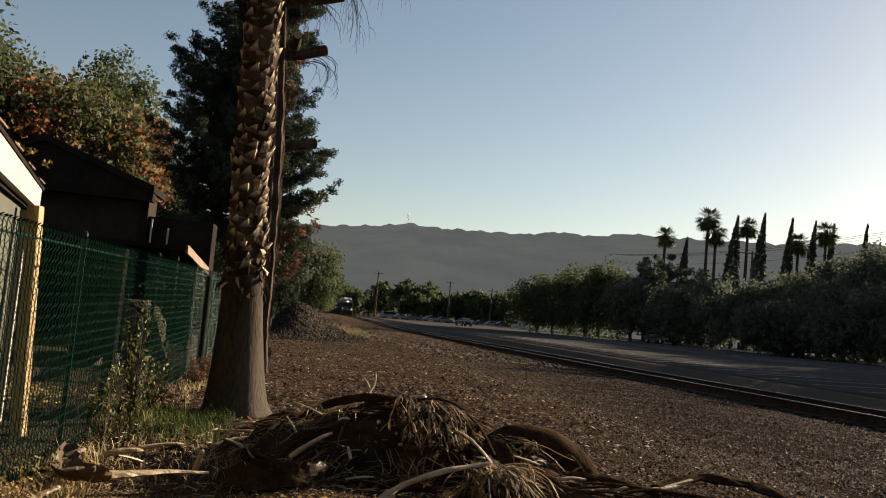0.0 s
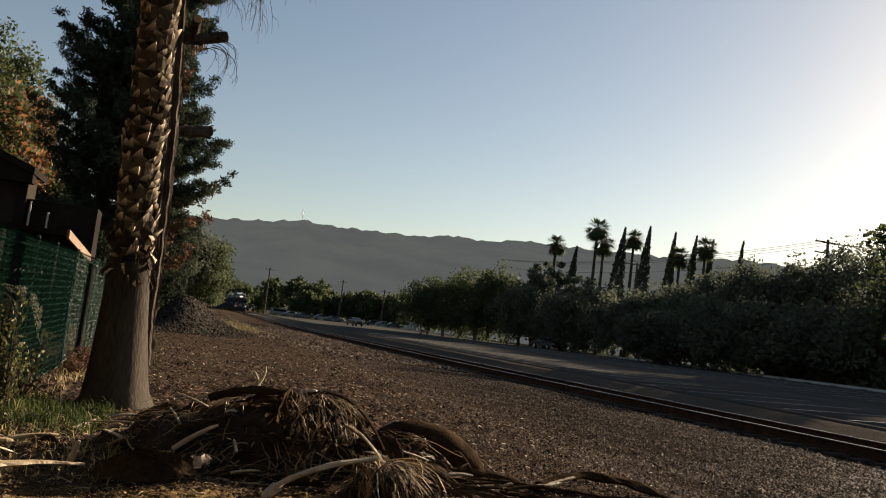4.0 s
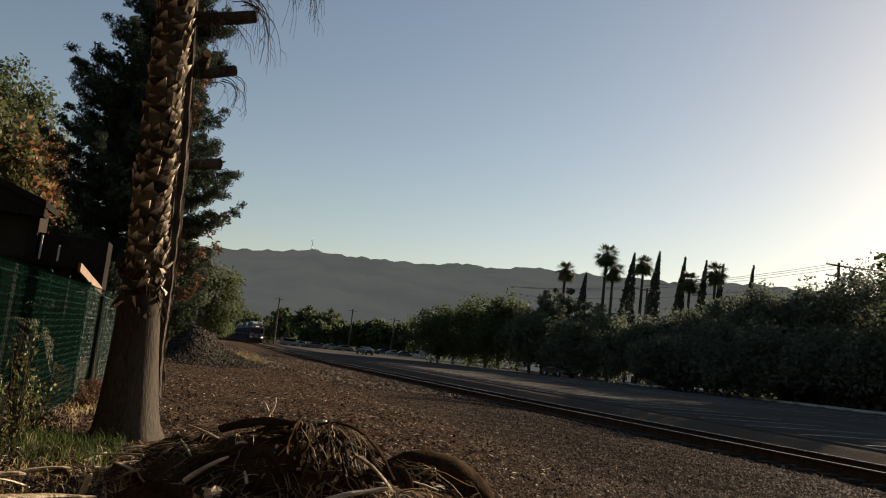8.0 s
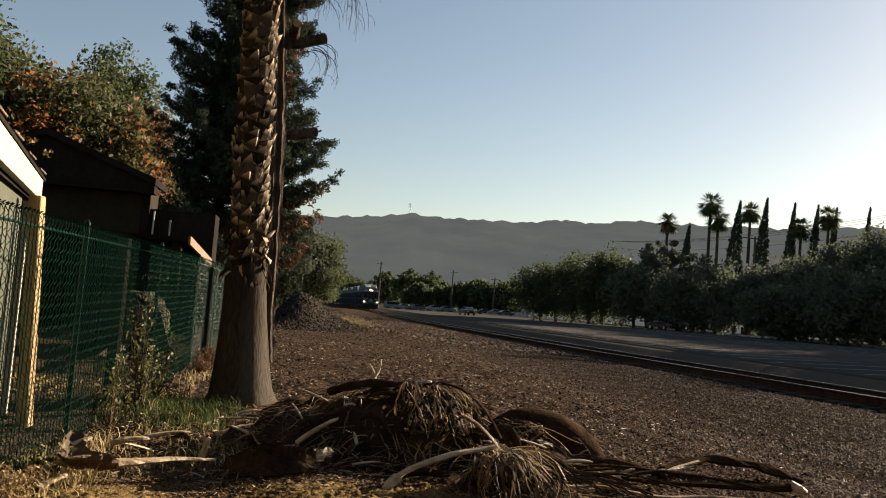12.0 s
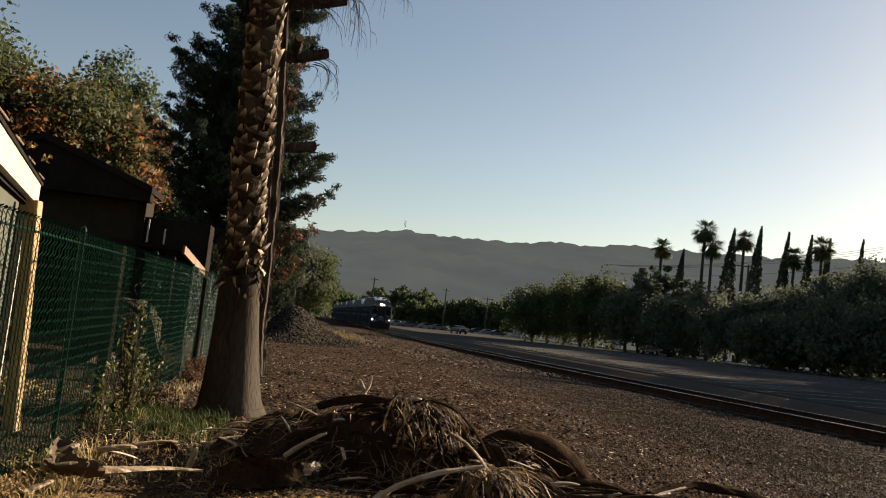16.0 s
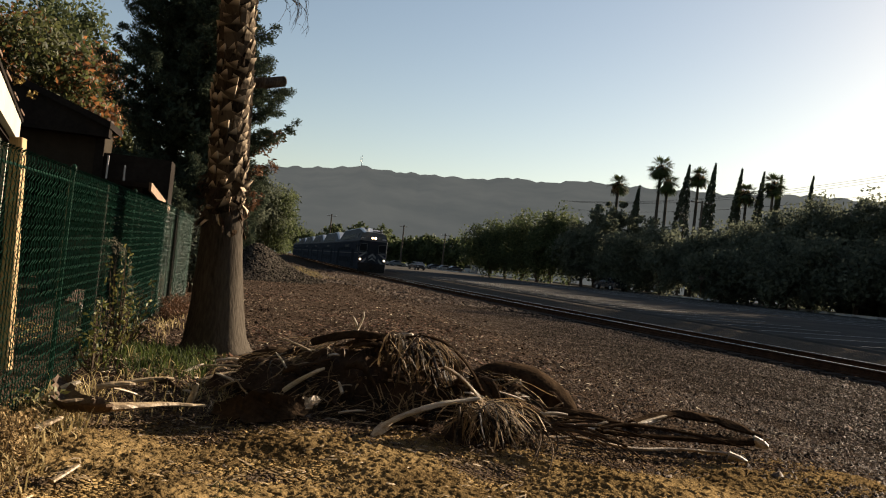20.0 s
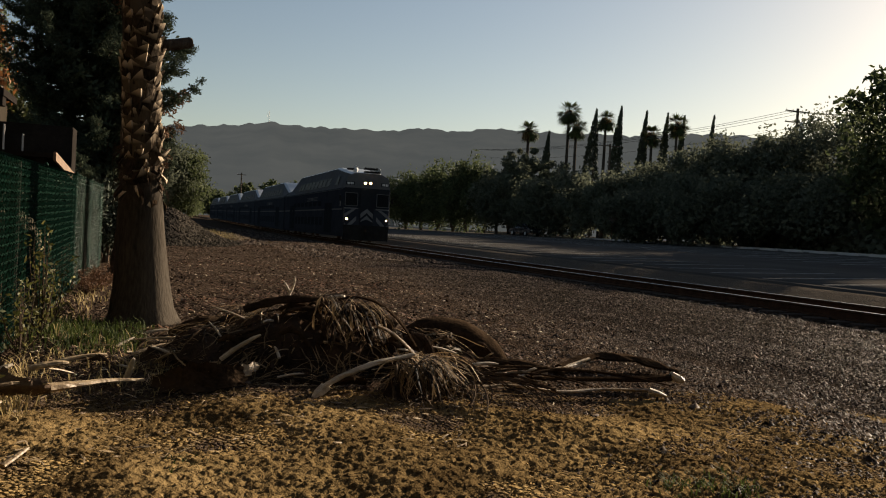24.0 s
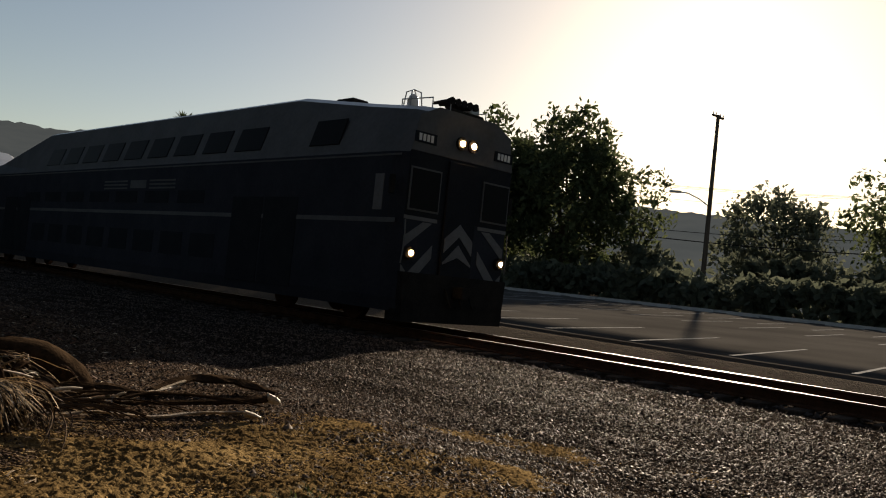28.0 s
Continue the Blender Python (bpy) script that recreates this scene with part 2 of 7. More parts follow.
M["train_dark"] = material("dark_window_band_paint", (0.016, 0.018, 0.022), (0.024, 0.027, 0.031), 2, 0.86, 0.03)
M["glass"] = glassy("tinted_glass")
M["lamp_warm"] = glow("lit_headlamp", (1.0, 0.66, 0.34), 100)
M["lamp_amber"] = glow("lit_ditch_lamp", (1.0, 0.60, 0.26), 110)
M["lamp_dim"] = glow("lit_ditch_lamp_dim", (1.0, 0.66, 0.36), 40)
M["pole_wood"] = material("utility_pole_wood", (0.045, 0.035, 0.028), (0.12, 0.095, 0.075), 2, 0.9, 0.3, stretch=(2, 2, 0.2))
M["galvanised"] = material("galvanised_metal", (0.22, 0.23, 0.23), (0.42, 0.43, 0.43), 3, 0.5, 0.05, metal=0.7)
M["car_dark"] = material("dark_car_paint", (0.012, 0.013, 0.016), (0.03, 0.032, 0.036), 2, 0.2, 0.0)
M["car_silver"] = material("silver_car_paint", (0.07, 0.072, 0.075), (0.12, 0.123, 0.127), 2, 0.5, 0.0)
M["car_white"] = material("white_car_paint", (0.16, 0.16, 0.158), (0.24, 0.24, 0.235), 2, 0.5, 0.0)
M["car_red"] = material("red_car_paint", (0.18, 0.02, 0.015), (0.3, 0.04, 0.03), 2, 0.25, 0.0)
M["rubber"] = material("black_rubber", (0.012, 0.012, 0.012), (0.03, 0.03, 0.03), 6, 0.85, 0.2)


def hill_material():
    """Wooded slopes kilometres off: dark scrub under lit haze painted in as emission."""
    m = material("painted_haze_hill", (0.0008, 0.001, 0.0008), (0.003, 0.003, 0.002), 0.012, 1.0, 0.0, fine=0.09)
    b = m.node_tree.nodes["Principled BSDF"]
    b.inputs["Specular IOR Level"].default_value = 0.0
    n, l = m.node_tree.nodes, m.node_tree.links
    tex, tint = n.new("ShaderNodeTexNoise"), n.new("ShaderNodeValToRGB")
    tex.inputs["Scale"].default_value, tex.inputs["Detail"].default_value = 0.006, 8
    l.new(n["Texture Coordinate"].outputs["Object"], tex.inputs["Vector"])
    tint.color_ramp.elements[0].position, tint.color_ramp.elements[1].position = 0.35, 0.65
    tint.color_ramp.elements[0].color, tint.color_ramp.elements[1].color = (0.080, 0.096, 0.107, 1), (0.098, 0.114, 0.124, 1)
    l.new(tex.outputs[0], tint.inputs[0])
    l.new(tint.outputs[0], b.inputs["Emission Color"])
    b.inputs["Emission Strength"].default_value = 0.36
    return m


M["hill"] = hill_material()


def ground_material():
    """Earth and wood debris by the trees, grey stone towards the track, yellow sawdust where wood was cut, dry grass further off."""
    m = bpy.data.materials.new("ground_earth_and_gravel")
    m.use_nodes = True
    n, l = m.node_tree.nodes, m.node_tree.links
    b = n["Principled BSDF"]
    tc, sep = n.new("ShaderNodeTexCoord"), n.new("ShaderNodeSeparateXYZ")
    l.new(tc.outputs["Object"], sep.inputs[0])

    def noise_at(scale, detail=5):
        t = n.new("ShaderNodeTexNoise")
        t.inputs["Scale"].default_value, t.inputs["Detail"].default_value = scale, detail
        l.new(tc.outputs["Object"], t.inputs["Vector"])
        return t.outputs[0]

    def maths(op, a, c, d=None):
        k = n.new("ShaderNodeMath")
        k.operation = op
        for s, v in zip(k.inputs, (a, c, d)):
            if v is None:
                continue
            if isinstance(v, (int, float)):
                s.default_value = v
            else:
                l.new(v, s)
        return k.outputs[0]

    def ramp(value, a, c, p=(0.3, 0.7)):
        r = n.new("ShaderNodeValToRGB")
        r.color_ramp.elements[0].position, r.color_ramp.elements[1].position = p
        r.color_ramp.elements[0].color, r.color_ramp.elements[1].color = (*a, 1), (*c, 1)
        l.new(value, r.inputs[0])
        return r.outputs[0]

    def blend(f, a, c):
        k = n.new("ShaderNodeMix")
        k.data_type = "RGBA"
        l.new(f, k.inputs["Factor"])
        l.new(a, k.inputs["A"])
        l.new(c, k.inputs["B"])
        return k.outputs["Result"]

    def smooth(v, lo, hi):
        k = n.new("ShaderNodeMapRange")
        k.interpolation_type = "SMOOTHSTEP"
        k.inputs["From Min"].default_value, k.inputs["From Max"].default_value = lo, hi
        l.new(v, k.inputs["Value"])
        return k.outputs[0]

    patch, grain = noise_at(0.9), noise_at(38, 6)
    mid = noise_at(7)
    x = maths("MULTIPLY_ADD", patch, 2.2, maths("SUBTRACT", sep.outputs["X"], 1.1))
    y = maths("MULTIPLY_ADD", mid, 1.4, maths("SUBTRACT", sep.outputs["Y"], 0.7))
    earth = blend(smooth(mid, 0.35, 0.65), ramp(grain, (0.016, 0.0125, 0.0096), (0.078, 0.057, 0.043)), ramp(grain, (0.027, 0.0185, 0.0135), (0.098, 0.068, 0.048)))
    cells = n.new("ShaderNodeTexVoronoi")
    cells.inputs["Scale"].default_value, cells.inputs["Randomness"].default_value = 48, 1.0
    l.new(tc.outputs["Object"], cells.inputs["Vector"])
    lump = maths("SUBTRACT", 1.0, maths("MULTIPLY", cells.outputs["Distance"], 1.3))
    tone = n.new("ShaderNodeSeparateColor")
    l.new(cells.outputs["Color"], tone.inputs[0])
    stone = ramp(maths("MULTIPLY_ADD", lump, 0.5, maths("MULTIPLY", tone.outputs[0], 0.5)), (0.011, 0.009, 0.0072), (0.072, 0.057, 0.046), (0.3, 0.98))
    stone_zone = smooth(maths("ADD", x, maths("MULTIPLY", sep.outputs["Y"], -0.12)), 1.2, 4.4)
    colour = blend(stone_zone, earth, stone)
    dust_zone = maths("MULTIPLY", smooth(y, 5.0, 3.9), smooth(x, 2.9, 1.5))
    dust_zone = maths("MULTIPLY", maths("MULTIPLY", dust_zone, smooth(sep.outputs["X"], -1.9, -1.2)), smooth(sep.outputs["Y"], -1.2, 0.4))
    dust_zone = maths("MULTIPLY", dust_zone, smooth(noise_at(2.3), 0.38, 0.56))
    colour = blend(dust_zone, colour, ramp(grain, (0.10, 0.065, 0.029), (0.35, 0.238, 0.106)))
    straw = maths("MULTIPLY", maths("MULTIPLY", smooth(sep.outputs["Y"], 31, 36), smooth(sep.outputs["X"], 5.2, 3.4)), maths("MULTIPLY", smooth(sep.outputs["Y"], 75, 50), smooth(noise_at(0.4), 0.35, 0.55)))
    colour = blend(straw, colour, ramp(noise_at(5), (0.035, 0.029, 0.014), (0.10, 0.082, 0.04)))
    verge = maths("MULTIPLY", smooth(sep.outputs["X"], 12.5, 13.3), smooth(sep.outputs["X"], 16.0, 15.0))
    colour = blend(verge, colour, ramp(grain, (0.055, 0.047, 0.038), (0.15, 0.128, 0.105)))
    l.new(colour, b.inputs["Base Color"])
    b.inputs["Roughness"].default_value, b.inputs["Specular IOR Level"].default_value = 0.95, 0.0
    bp = n.new("ShaderNodeBump")
    bp.inputs["Strength"].default_value, bp.inputs["Distance"].default_value = 0.8, 0.03
    l.new(maths("ADD", maths("MULTIPLY_ADD", mid, 0.6, grain), maths("MULTIPLY", lump, 0.9)), bp.inputs["Height"])
    l.new(bp.outputs[0], b.inputs["Normal"])
    return m


M["ground"] = ground_material()


# ---- building blocks ----
def link(name, bm, mat, smooth=False):
    """A bmesh as one mesh object."""
    me = bpy.data.meshes.new(name)
    bm.to_mesh(me)
    bm.free()
    if smooth:
        me.shade_smooth()
    me.materials.append(M[mat])
    return new(name, me)


def part(name, bm, mat, parent, label="", smooth=False):
    ob = link(name, bm, mat, smooth)
    ob.parent = parent
    return tagged(ob, label)


def raw(name, verts, faces, mat, parent=None, smooth=False, kind="", label=""):
    """One mesh from arrays of places and of faces with the same number of corners."""
    verts, faces = np.asarray(verts, np.float32), np.asarray(faces, np.int32)
    me = bpy.data.meshes.new(name)
    me.vertices.add(len(verts))
    me.vertices.foreach_set("co", verts.ravel())
    k = faces.shape[1]
    me.loops.add(faces.size)
    me.loops.foreach_set("vertex_index", faces.ravel())
    me.polygons.add(len(faces))
    me.polygons.foreach_set("loop_start", np.arange(0, faces.size, k, dtype=np.int32))
    me.update(calc_edges=True)
    if smooth:
        me.shade_smooth()
    me.materials.append(M[mat])
    ob = new(name, me)
    ob.parent = parent
    return tagged(ob, label, kind=kind)


def thing(name, label, category, m=None, group=""):
    ob = new(name)
    ob.matrix_world = m or Matrix()
    return tagged(ob, label, category, group)


def box(bm, x0, x1, y0, y1, z0, z1, m=None, bevel=0.0):
    c = bmesh.ops.create_cube(bm, size=1.0)["verts"]
    for v in c:
        v.co = Vector(((x0 + x1) / 2 + v.co.x * (x1 - x0), (y0 + y1) / 2 + v.co.y * (y1 - y0), (z0 + z1) / 2 + v.co.z * (z1 - z0)))
    if bevel:
        edges = list({e for v in c for e in v.link_edges})
        c = bmesh.ops.bevel(bm, geom=edges, offset=bevel, segments=1, affect="EDGES")["verts"]
    if m:
        bmesh.ops.transform(bm, matrix=m, verts=[v for v in c if v.is_valid])
    return bm


def boxed(*a, **k):
    return box(bmesh.new(), *a, **k)


def tube(bm, pts, radii, n=8, flat=1.0, wobble=0.0, cap=True):
    """A tube along points; flat squeezes it along its own up direction."""
    pts = [Vector(p) for p in pts]
    if isinstance(radii, (int, float)):
        radii = [radii] * len(pts)
    rings, prev = [], None
    for i, p in enumerate(pts):
        d = (pts[min(i + 1, len(pts) - 1)] - pts[max(i - 1, 0)]).normalized()
        ref = prev or (Vector((0, 0, 1)) if abs(d.z) < 0.9 else Vector((0, 1, 0)))
        u = (ref - d * ref.dot(d)).normalized()
        w = d.cross(u)
        prev = u
        ring = []
        for k in range(n):
            a = 2 * math.pi * k / n
            r = radii[i] * (1 + wobble * (random.random() - 0.5))
            ring.append(bm.verts.new(p + u * math.cos(a) * r * flat + w * math.sin(a) * r))
        rings.append(ring)
    for a, c in zip(rings, rings[1:]):
        for k in range(n):
            bm.faces.new((a[k], a[(k + 1) % n], c[(k + 1) % n], c[k]))
    if cap:
        bm.faces.new(rings[0][::-1])
        bm.faces.new(rings[-1])
    return bm


def tubed(*a, **k):
    return tube(bmesh.new(), *a, **k)


def arc(a, c, sag, n=8):
    """Points from a to c, bent by the vector sag in the middle."""
    a, c, sag = Vector(a), Vector(c), Vector(sag)
    return [a.lerp(c, i / n) + sag * 4 * (i / n) * (1 - i / n) for i in range(n + 1)]


def rise(y):
    """The height of the rails along the line: a long shallow sag."""
    return float(np.interp(y, (-60, 0, 12, 20, 30, 43, 61, 75, 92, 125, 180, 235, 400), (-0.05, -0.08, -0.145, -0.19, -0.245, -0.29, -0.35, -0.40, -0.42, -0.35, -0.12, 0.08, 0.3)))


STATIONS = (-60, 0, 12, 20, 30, 43, 61, 75, 92, 125, 180, 235, 400, 900)


def lot_height(x):
    """The parking lot climbs away from the track."""
    return -0.03 + 0.0205 * (np.clip(x, 14.7, 44.0) - 14.7)


def prism(bm, outline, *ys):
    """An outline in x and z, drawn out along y; three stations or more follow the rise of the land."""
    rings = [[bm.verts.new((x, y, z + (rise(y) if len(ys) > 2 else 0))) for x, z in outline] for y in ys]
    k = len(outline)
    bm.faces.new(rings[0][::-1])
    bm.faces.new(rings[-1])
    for a, c in zip(rings, rings[1:]):
        for i in range(k):
            bm.faces.new((a[i], a[(i + 1) % k], c[(i + 1) % k], c[i]))
    bmesh.ops.recalc_face_normals(bm, faces=bm.faces)
    return bm


def disc(bm, x, y, z, r, depth, n=16, axis="Y"):
    c = bmesh.ops.create_cone(bm, cap_ends=True, segments=n, radius1=r, radius2=r, depth=depth)["verts"]
    turn = {"Y": pose(x, y, z, 90), "X": pose(x, y, z, 0, 90), "Z": pose(x, y, z)}[axis]
    bmesh.ops.transform(bm, matrix=turn, verts=c)
    return bm


rng = np.random.default_rng(7)


def leaf_cloud(centres, spread, per, size, flat=1.0, droop=0.0, aspect=2.0):
    """Small four-cornered leaves strewn round clump centres: arrays of places and faces."""
    c = np.repeat(np.asarray(centres, float), per, 0)
    sp = np.repeat(np.broadcast_to(np.asarray(spread, float), (len(centres),)), per)
    k = len(c)
    off = rng.normal(size=(k, 3))
    off /= np.maximum(np.linalg.norm(off, axis=1, keepdims=True), 1e-6)
    off *= (rng.random((k, 1)) ** 0.5) * sp[:, None]
    off[:, 2] *= flat
    p = c + off
    a = rng.normal(size=(k, 3))
    a[:, 2] -= droop
    a /= np.linalg.norm(a, axis=1, keepdims=True)
    b = np.cross(a, rng.normal(size=(k, 3)))
    b /= np.maximum(np.linalg.norm(b, axis=1, keepdims=True), 1e-6)
    s = size * (0.6 + 0.8 * rng.random((k, 1)))
    v = np.stack([p - a * s, p + b * s / aspect, p + a * s, p - b * s / aspect], 1).reshape(-1, 3)
    f = np.arange(4 * k).reshape(-1, 4)
    return v, f


def height(x, y):
    """The ground: level by the trees, falling to the trough beside the ballast, the parking lot above it on the other side."""
    x, y = np.asarray(x, float), np.asarray(y, float)
    rail = np.interp(y, STATIONS, [rise(q) for q in STATIONS])
    s, w = np.clip((x - 2.6) / 1.6, 0, 1), np.clip((x - 6.6) / 2.3, 0, 1)
    z = (rail - 0.07) * s * s * (3 - 2 * s) - 0.045 * w * w * (3 - 2 * w) - 0.1 * np.clip((x - 8.9) / 0.45, 0, 1)
    u = np.clip((x - 13.3) / 1.1, 0, 1)
    z = z * (1 - u) + u * (lot_height(x) - 0.07)
    near = np.clip(1 - np.abs(x) / 12, 0, 1)
    z = z - 0.021 * np.clip(7.2 - y, 0, 6.0) * np.clip((9 - x) / 4, 0, 1)
    return z + near * (0.022 * np.sin(x * 2.1 + 0.7) * np.sin(y * 1.7) + 0.012 * np.sin(x * 5.3 + y * 3.1)) * (x < 8.9)


def hz(x, y):
    return float(height(x, y))

# ---- ground ----
def spaced(*spans):
    return np.unique(np.concatenate([np.arange(a, c, s) for a, c, s in spans]).round(3))


def build_ground():
    xs = spaced((-3200, -300, 500), (-300, -30, 45), (-30, -6, 3), (-6, 16, 0.2), (16, 60, 4), (60, 400, 60), (400, 3300, 500))
    ys = spaced((-600, -40, 140), (-40, 0, 4), (0, 14, 0.2), (14, 40, 1), (40, 300, 20), (300, 3300, 600))
    X, Y = np.meshgrid(xs, ys)
    Z = height(X, Y)
    v = np.stack([X, Y, Z], -1).reshape(-1, 3)
    i = np.arange(len(xs) * len(ys)).reshape(len(ys), len(xs))
    f = np.stack([i[:-1, :-1], i[:-1, 1:], i[1:, 1:], i[1:, :-1]], -1).reshape(-1, 4)
    tagged(raw("ground", v, f, "ground", smooth=True), "dry earth with bark litter, gravel and yellow sawdust", "ground", kind="structure")


build_ground()


def crumbs(name, label, count, area, size, mat, flat=0.8, lift=0.05, keep=None):
    """Loose pieces, six-cornered lumps, lying on the ground: one object of stuff."""
    x0, x1, y0, y1 = area
    u = rng.random((count * 2, 2))
    x, y = x0 + (x1 - x0) * u[:, 0], y0 + (y1 - y0) * u[:, 1] ** 1.4
    if keep is not None:
        ok = rng.random(len(x)) < keep(x, y)
        x, y = x[ok], y[ok]
    x, y = x[:count], y[:count]
    k = len(x)
    s = size * (0.45 + 1.1 * rng.random(k) ** 2)
    base = np.array([(1, 0, 0), (0, 1, 0), (-1, 0, 0), (0, -1, 0), (0, 0, 1), (0, 0, -1)], float)
    v = base[None] * (0.6 + 0.8 * rng.random((k, 6, 1))) + 0.22 * rng.normal(size=(k, 6, 3))
    v *= s[:, None, None]
    v[:, :, 2] *= flat
    a = rng.random(k) * 6.283
    ca, sa = np.cos(a)[:, None], np.sin(a)[:, None]
    vx, vy = v[:, :, 0] * ca - v[:, :, 1] * sa, v[:, :, 0] * sa + v[:, :, 1] * ca
    v = np.stack([vx + x[:, None], vy + y[:, None], v[:, :, 2] + (height(x, y) + s * flat * lift)[:, None]], -1)
    v = v[:, :5]
    tri = np.array([(0, 1, 4), (1, 2, 4), (2, 3, 4), (3, 0, 4)])
    f = (tri[None] + 5 * np.arange(k)[:, None, None]).reshape(-1, 3)
    return tagged(raw(name, v.reshape(-1, 3), f, mat, kind="stuff"), label, name.replace("_", " ").split()[-1])


def flakes(name, label, count, area, size, mat, keep=None, slim=3.5, tilt=0.5):
    """Thin splinters and chips lying about: one object of stuff."""
    x0, x1, y0, y1 = area
    u = rng.random((count * 2, 2))
    x, y = x0 + (x1 - x0) * u[:, 0], y0 + (y1 - y0) * u[:, 1] ** 1.3
    if keep is not None:
        ok = rng.random(len(x)) < keep(x, y)
        x, y = x[ok], y[ok]
    x, y = x[:count], y[:count]
    k = len(x)
    ln = size * (0.4 + 1.3 * rng.random(k) ** 2)
    a = rng.random(k) * 6.283
    d = np.stack([np.cos(a), np.sin(a), tilt * (rng.random(k) - 0.4)], -1)
    w = np.stack([-np.sin(a), np.cos(a), tilt * (rng.random(k) - 0.5)], -1)
    c = np.stack([x, y, height(x, y) + 0.006 + 0.25 * ln * tilt * rng.random(k)], -1)
    up = np.array([0, 0, 1.0])
    L, W, T = (ln / 2)[:, None], (ln / 2 / slim)[:, None], (0.08 * ln)[:, None]
    v = np.stack([c - d * L - w * W, c - d * L * 0.8 + w * W, c + d * L * 0.9 + w * W * 0.7, c + d * L - w * W * 0.6, c + up * T], 1)
    tri = np.array([(0, 1, 4), (1, 2, 4), (2, 3, 4), (3, 0, 4)])
    f = (tri[None] + 5 * np.arange(k)[:, None, None]).reshape(-1, 3)
    return tagged(raw(name, v.reshape(-1, 3), f, mat, kind="stuff"), label, name.replace("_", " ").split()[-1])


def bumpy(x, y, seed, scale):
    """Smooth value noise between 0 and 1."""
    g = np.random.default_rng(seed).random((128, 128))
    u, v = x * scale, y * scale
    i, j = np.floor(u).astype(int), np.floor(v).astype(int)
    f, h = u - i, v - j
    f, h = f * f * (3 - 2 * f), h * h * (3 - 2 * h)
    p = lambda a, c: g[(i + a) % 128, (j + c) % 128]
    return (p(0, 0) * (1 - f) + p(1, 0) * f) * (1 - h) + (p(0, 1) * (1 - f) + p(1, 1) * f) * h


def drifts(name, label, area, step, mat, keep, high=0.05):
    """Loose fluffy drifts that lie in patches on the ground."""
    x0, x1, y0, y1 = area
    X, Y = np.meshgrid(np.arange(x0, x1, step), np.arange(y0, y1, step))
    X, Y = X + rng.normal(size=X.shape) * step * 0.3, Y + rng.normal(size=X.shape) * step * 0.3
    z = 0.72 * bumpy(X, Y, 1, 2.3) + 0.28 * bumpy(X, Y, 2, 6.3) + 0.08 * bumpy(X, Y, 3, 17.0) + 0.22 * bumpy(X, Y, 4, 40.0) + 0.38 * bumpy(X, Y, 5, 88.0) + 0.16 * rng.random(X.shape)
    Z = height(X, Y) + high * (z - 0.80) + (keep(X, Y) - 0.55) * 0.035
    rim = np.minimum(np.minimum(X - x0, x1 - X), np.minimum(Y - y0, y1 - Y))
    Z = Z - 0.05 * np.clip(1 - (rim + 0.3 * bumpy(X, Y, 9, 4.0)) / 0.45, 0, 1)
    i = np.arange(X.size).reshape(X.shape)
    f = np.stack([i[:-1, :-1], i[:-1, 1:], i[1:, 1:], i[1:, :-1]], -1).reshape(-1, 4)
    up = (Z - height(X, Y)).ravel()[f].max(1) > -0.004
    return tagged(raw(name, np.stack([X, Y, Z], -1).reshape(-1, 3), f[up], mat, kind="stuff"), label, name.replace("_", " ").split()[0])


# ---- track ----
RAIL_X = (10.5, 12.0)
MID_X = sum(RAIL_X) / 2
RAIL_Z = 0.0


def build_track():
    track = thing("railway_track", "single railway track with shiny steel rails on dark wooden ties", "track")
    tagged(track, kind="structure")
    for x in RAIL_X:
        z = RAIL_Z
        prof = [(-0.035, z), (0.035, z), (0.036, z - 0.03), (0.010, z - 0.045), (0.010, z - 0.13), (0.07, z - 0.15), (0.07, z - 0.165), (-0.07, z - 0.165), (-0.07, z - 0.15), (-0.010, z - 0.13), (-0.010, z - 0.045), (-0.036, z - 0.03)]
        rail = part("rail", prism(bmesh.new(), [(x + a, c) for a, c in prof], *STATIONS), "rust", track, "rusty steel rail")
        part("railhead", prism(bmesh.new(), [(x - 0.033, z + 0.002), (x + 0.033, z + 0.002), (x + 0.03, z + 0.006), (x - 0.03, z + 0.006)], *STATIONS), "steel", rail, "polished running surface")
    me = boxed(-1.25, 1.25, -0.11, 0.11, -0.17, 0.0, bevel=0.012)
    first = part("tie", me, "tie", track)
    first.location = (MID_X, -14.0, rise(-14.0) - 0.166)
    for i in range(1, 210):
        t = first.copy()
        scene.collection.objects.link(t)
        t.location = (MID_X + random.uniform(-0.03, 0.03), -14.0 + 0.52 * i, rise(-14.0 + 0.52 * i) - 0.166 + random.uniform(-0.008, 0.004))


build_track()


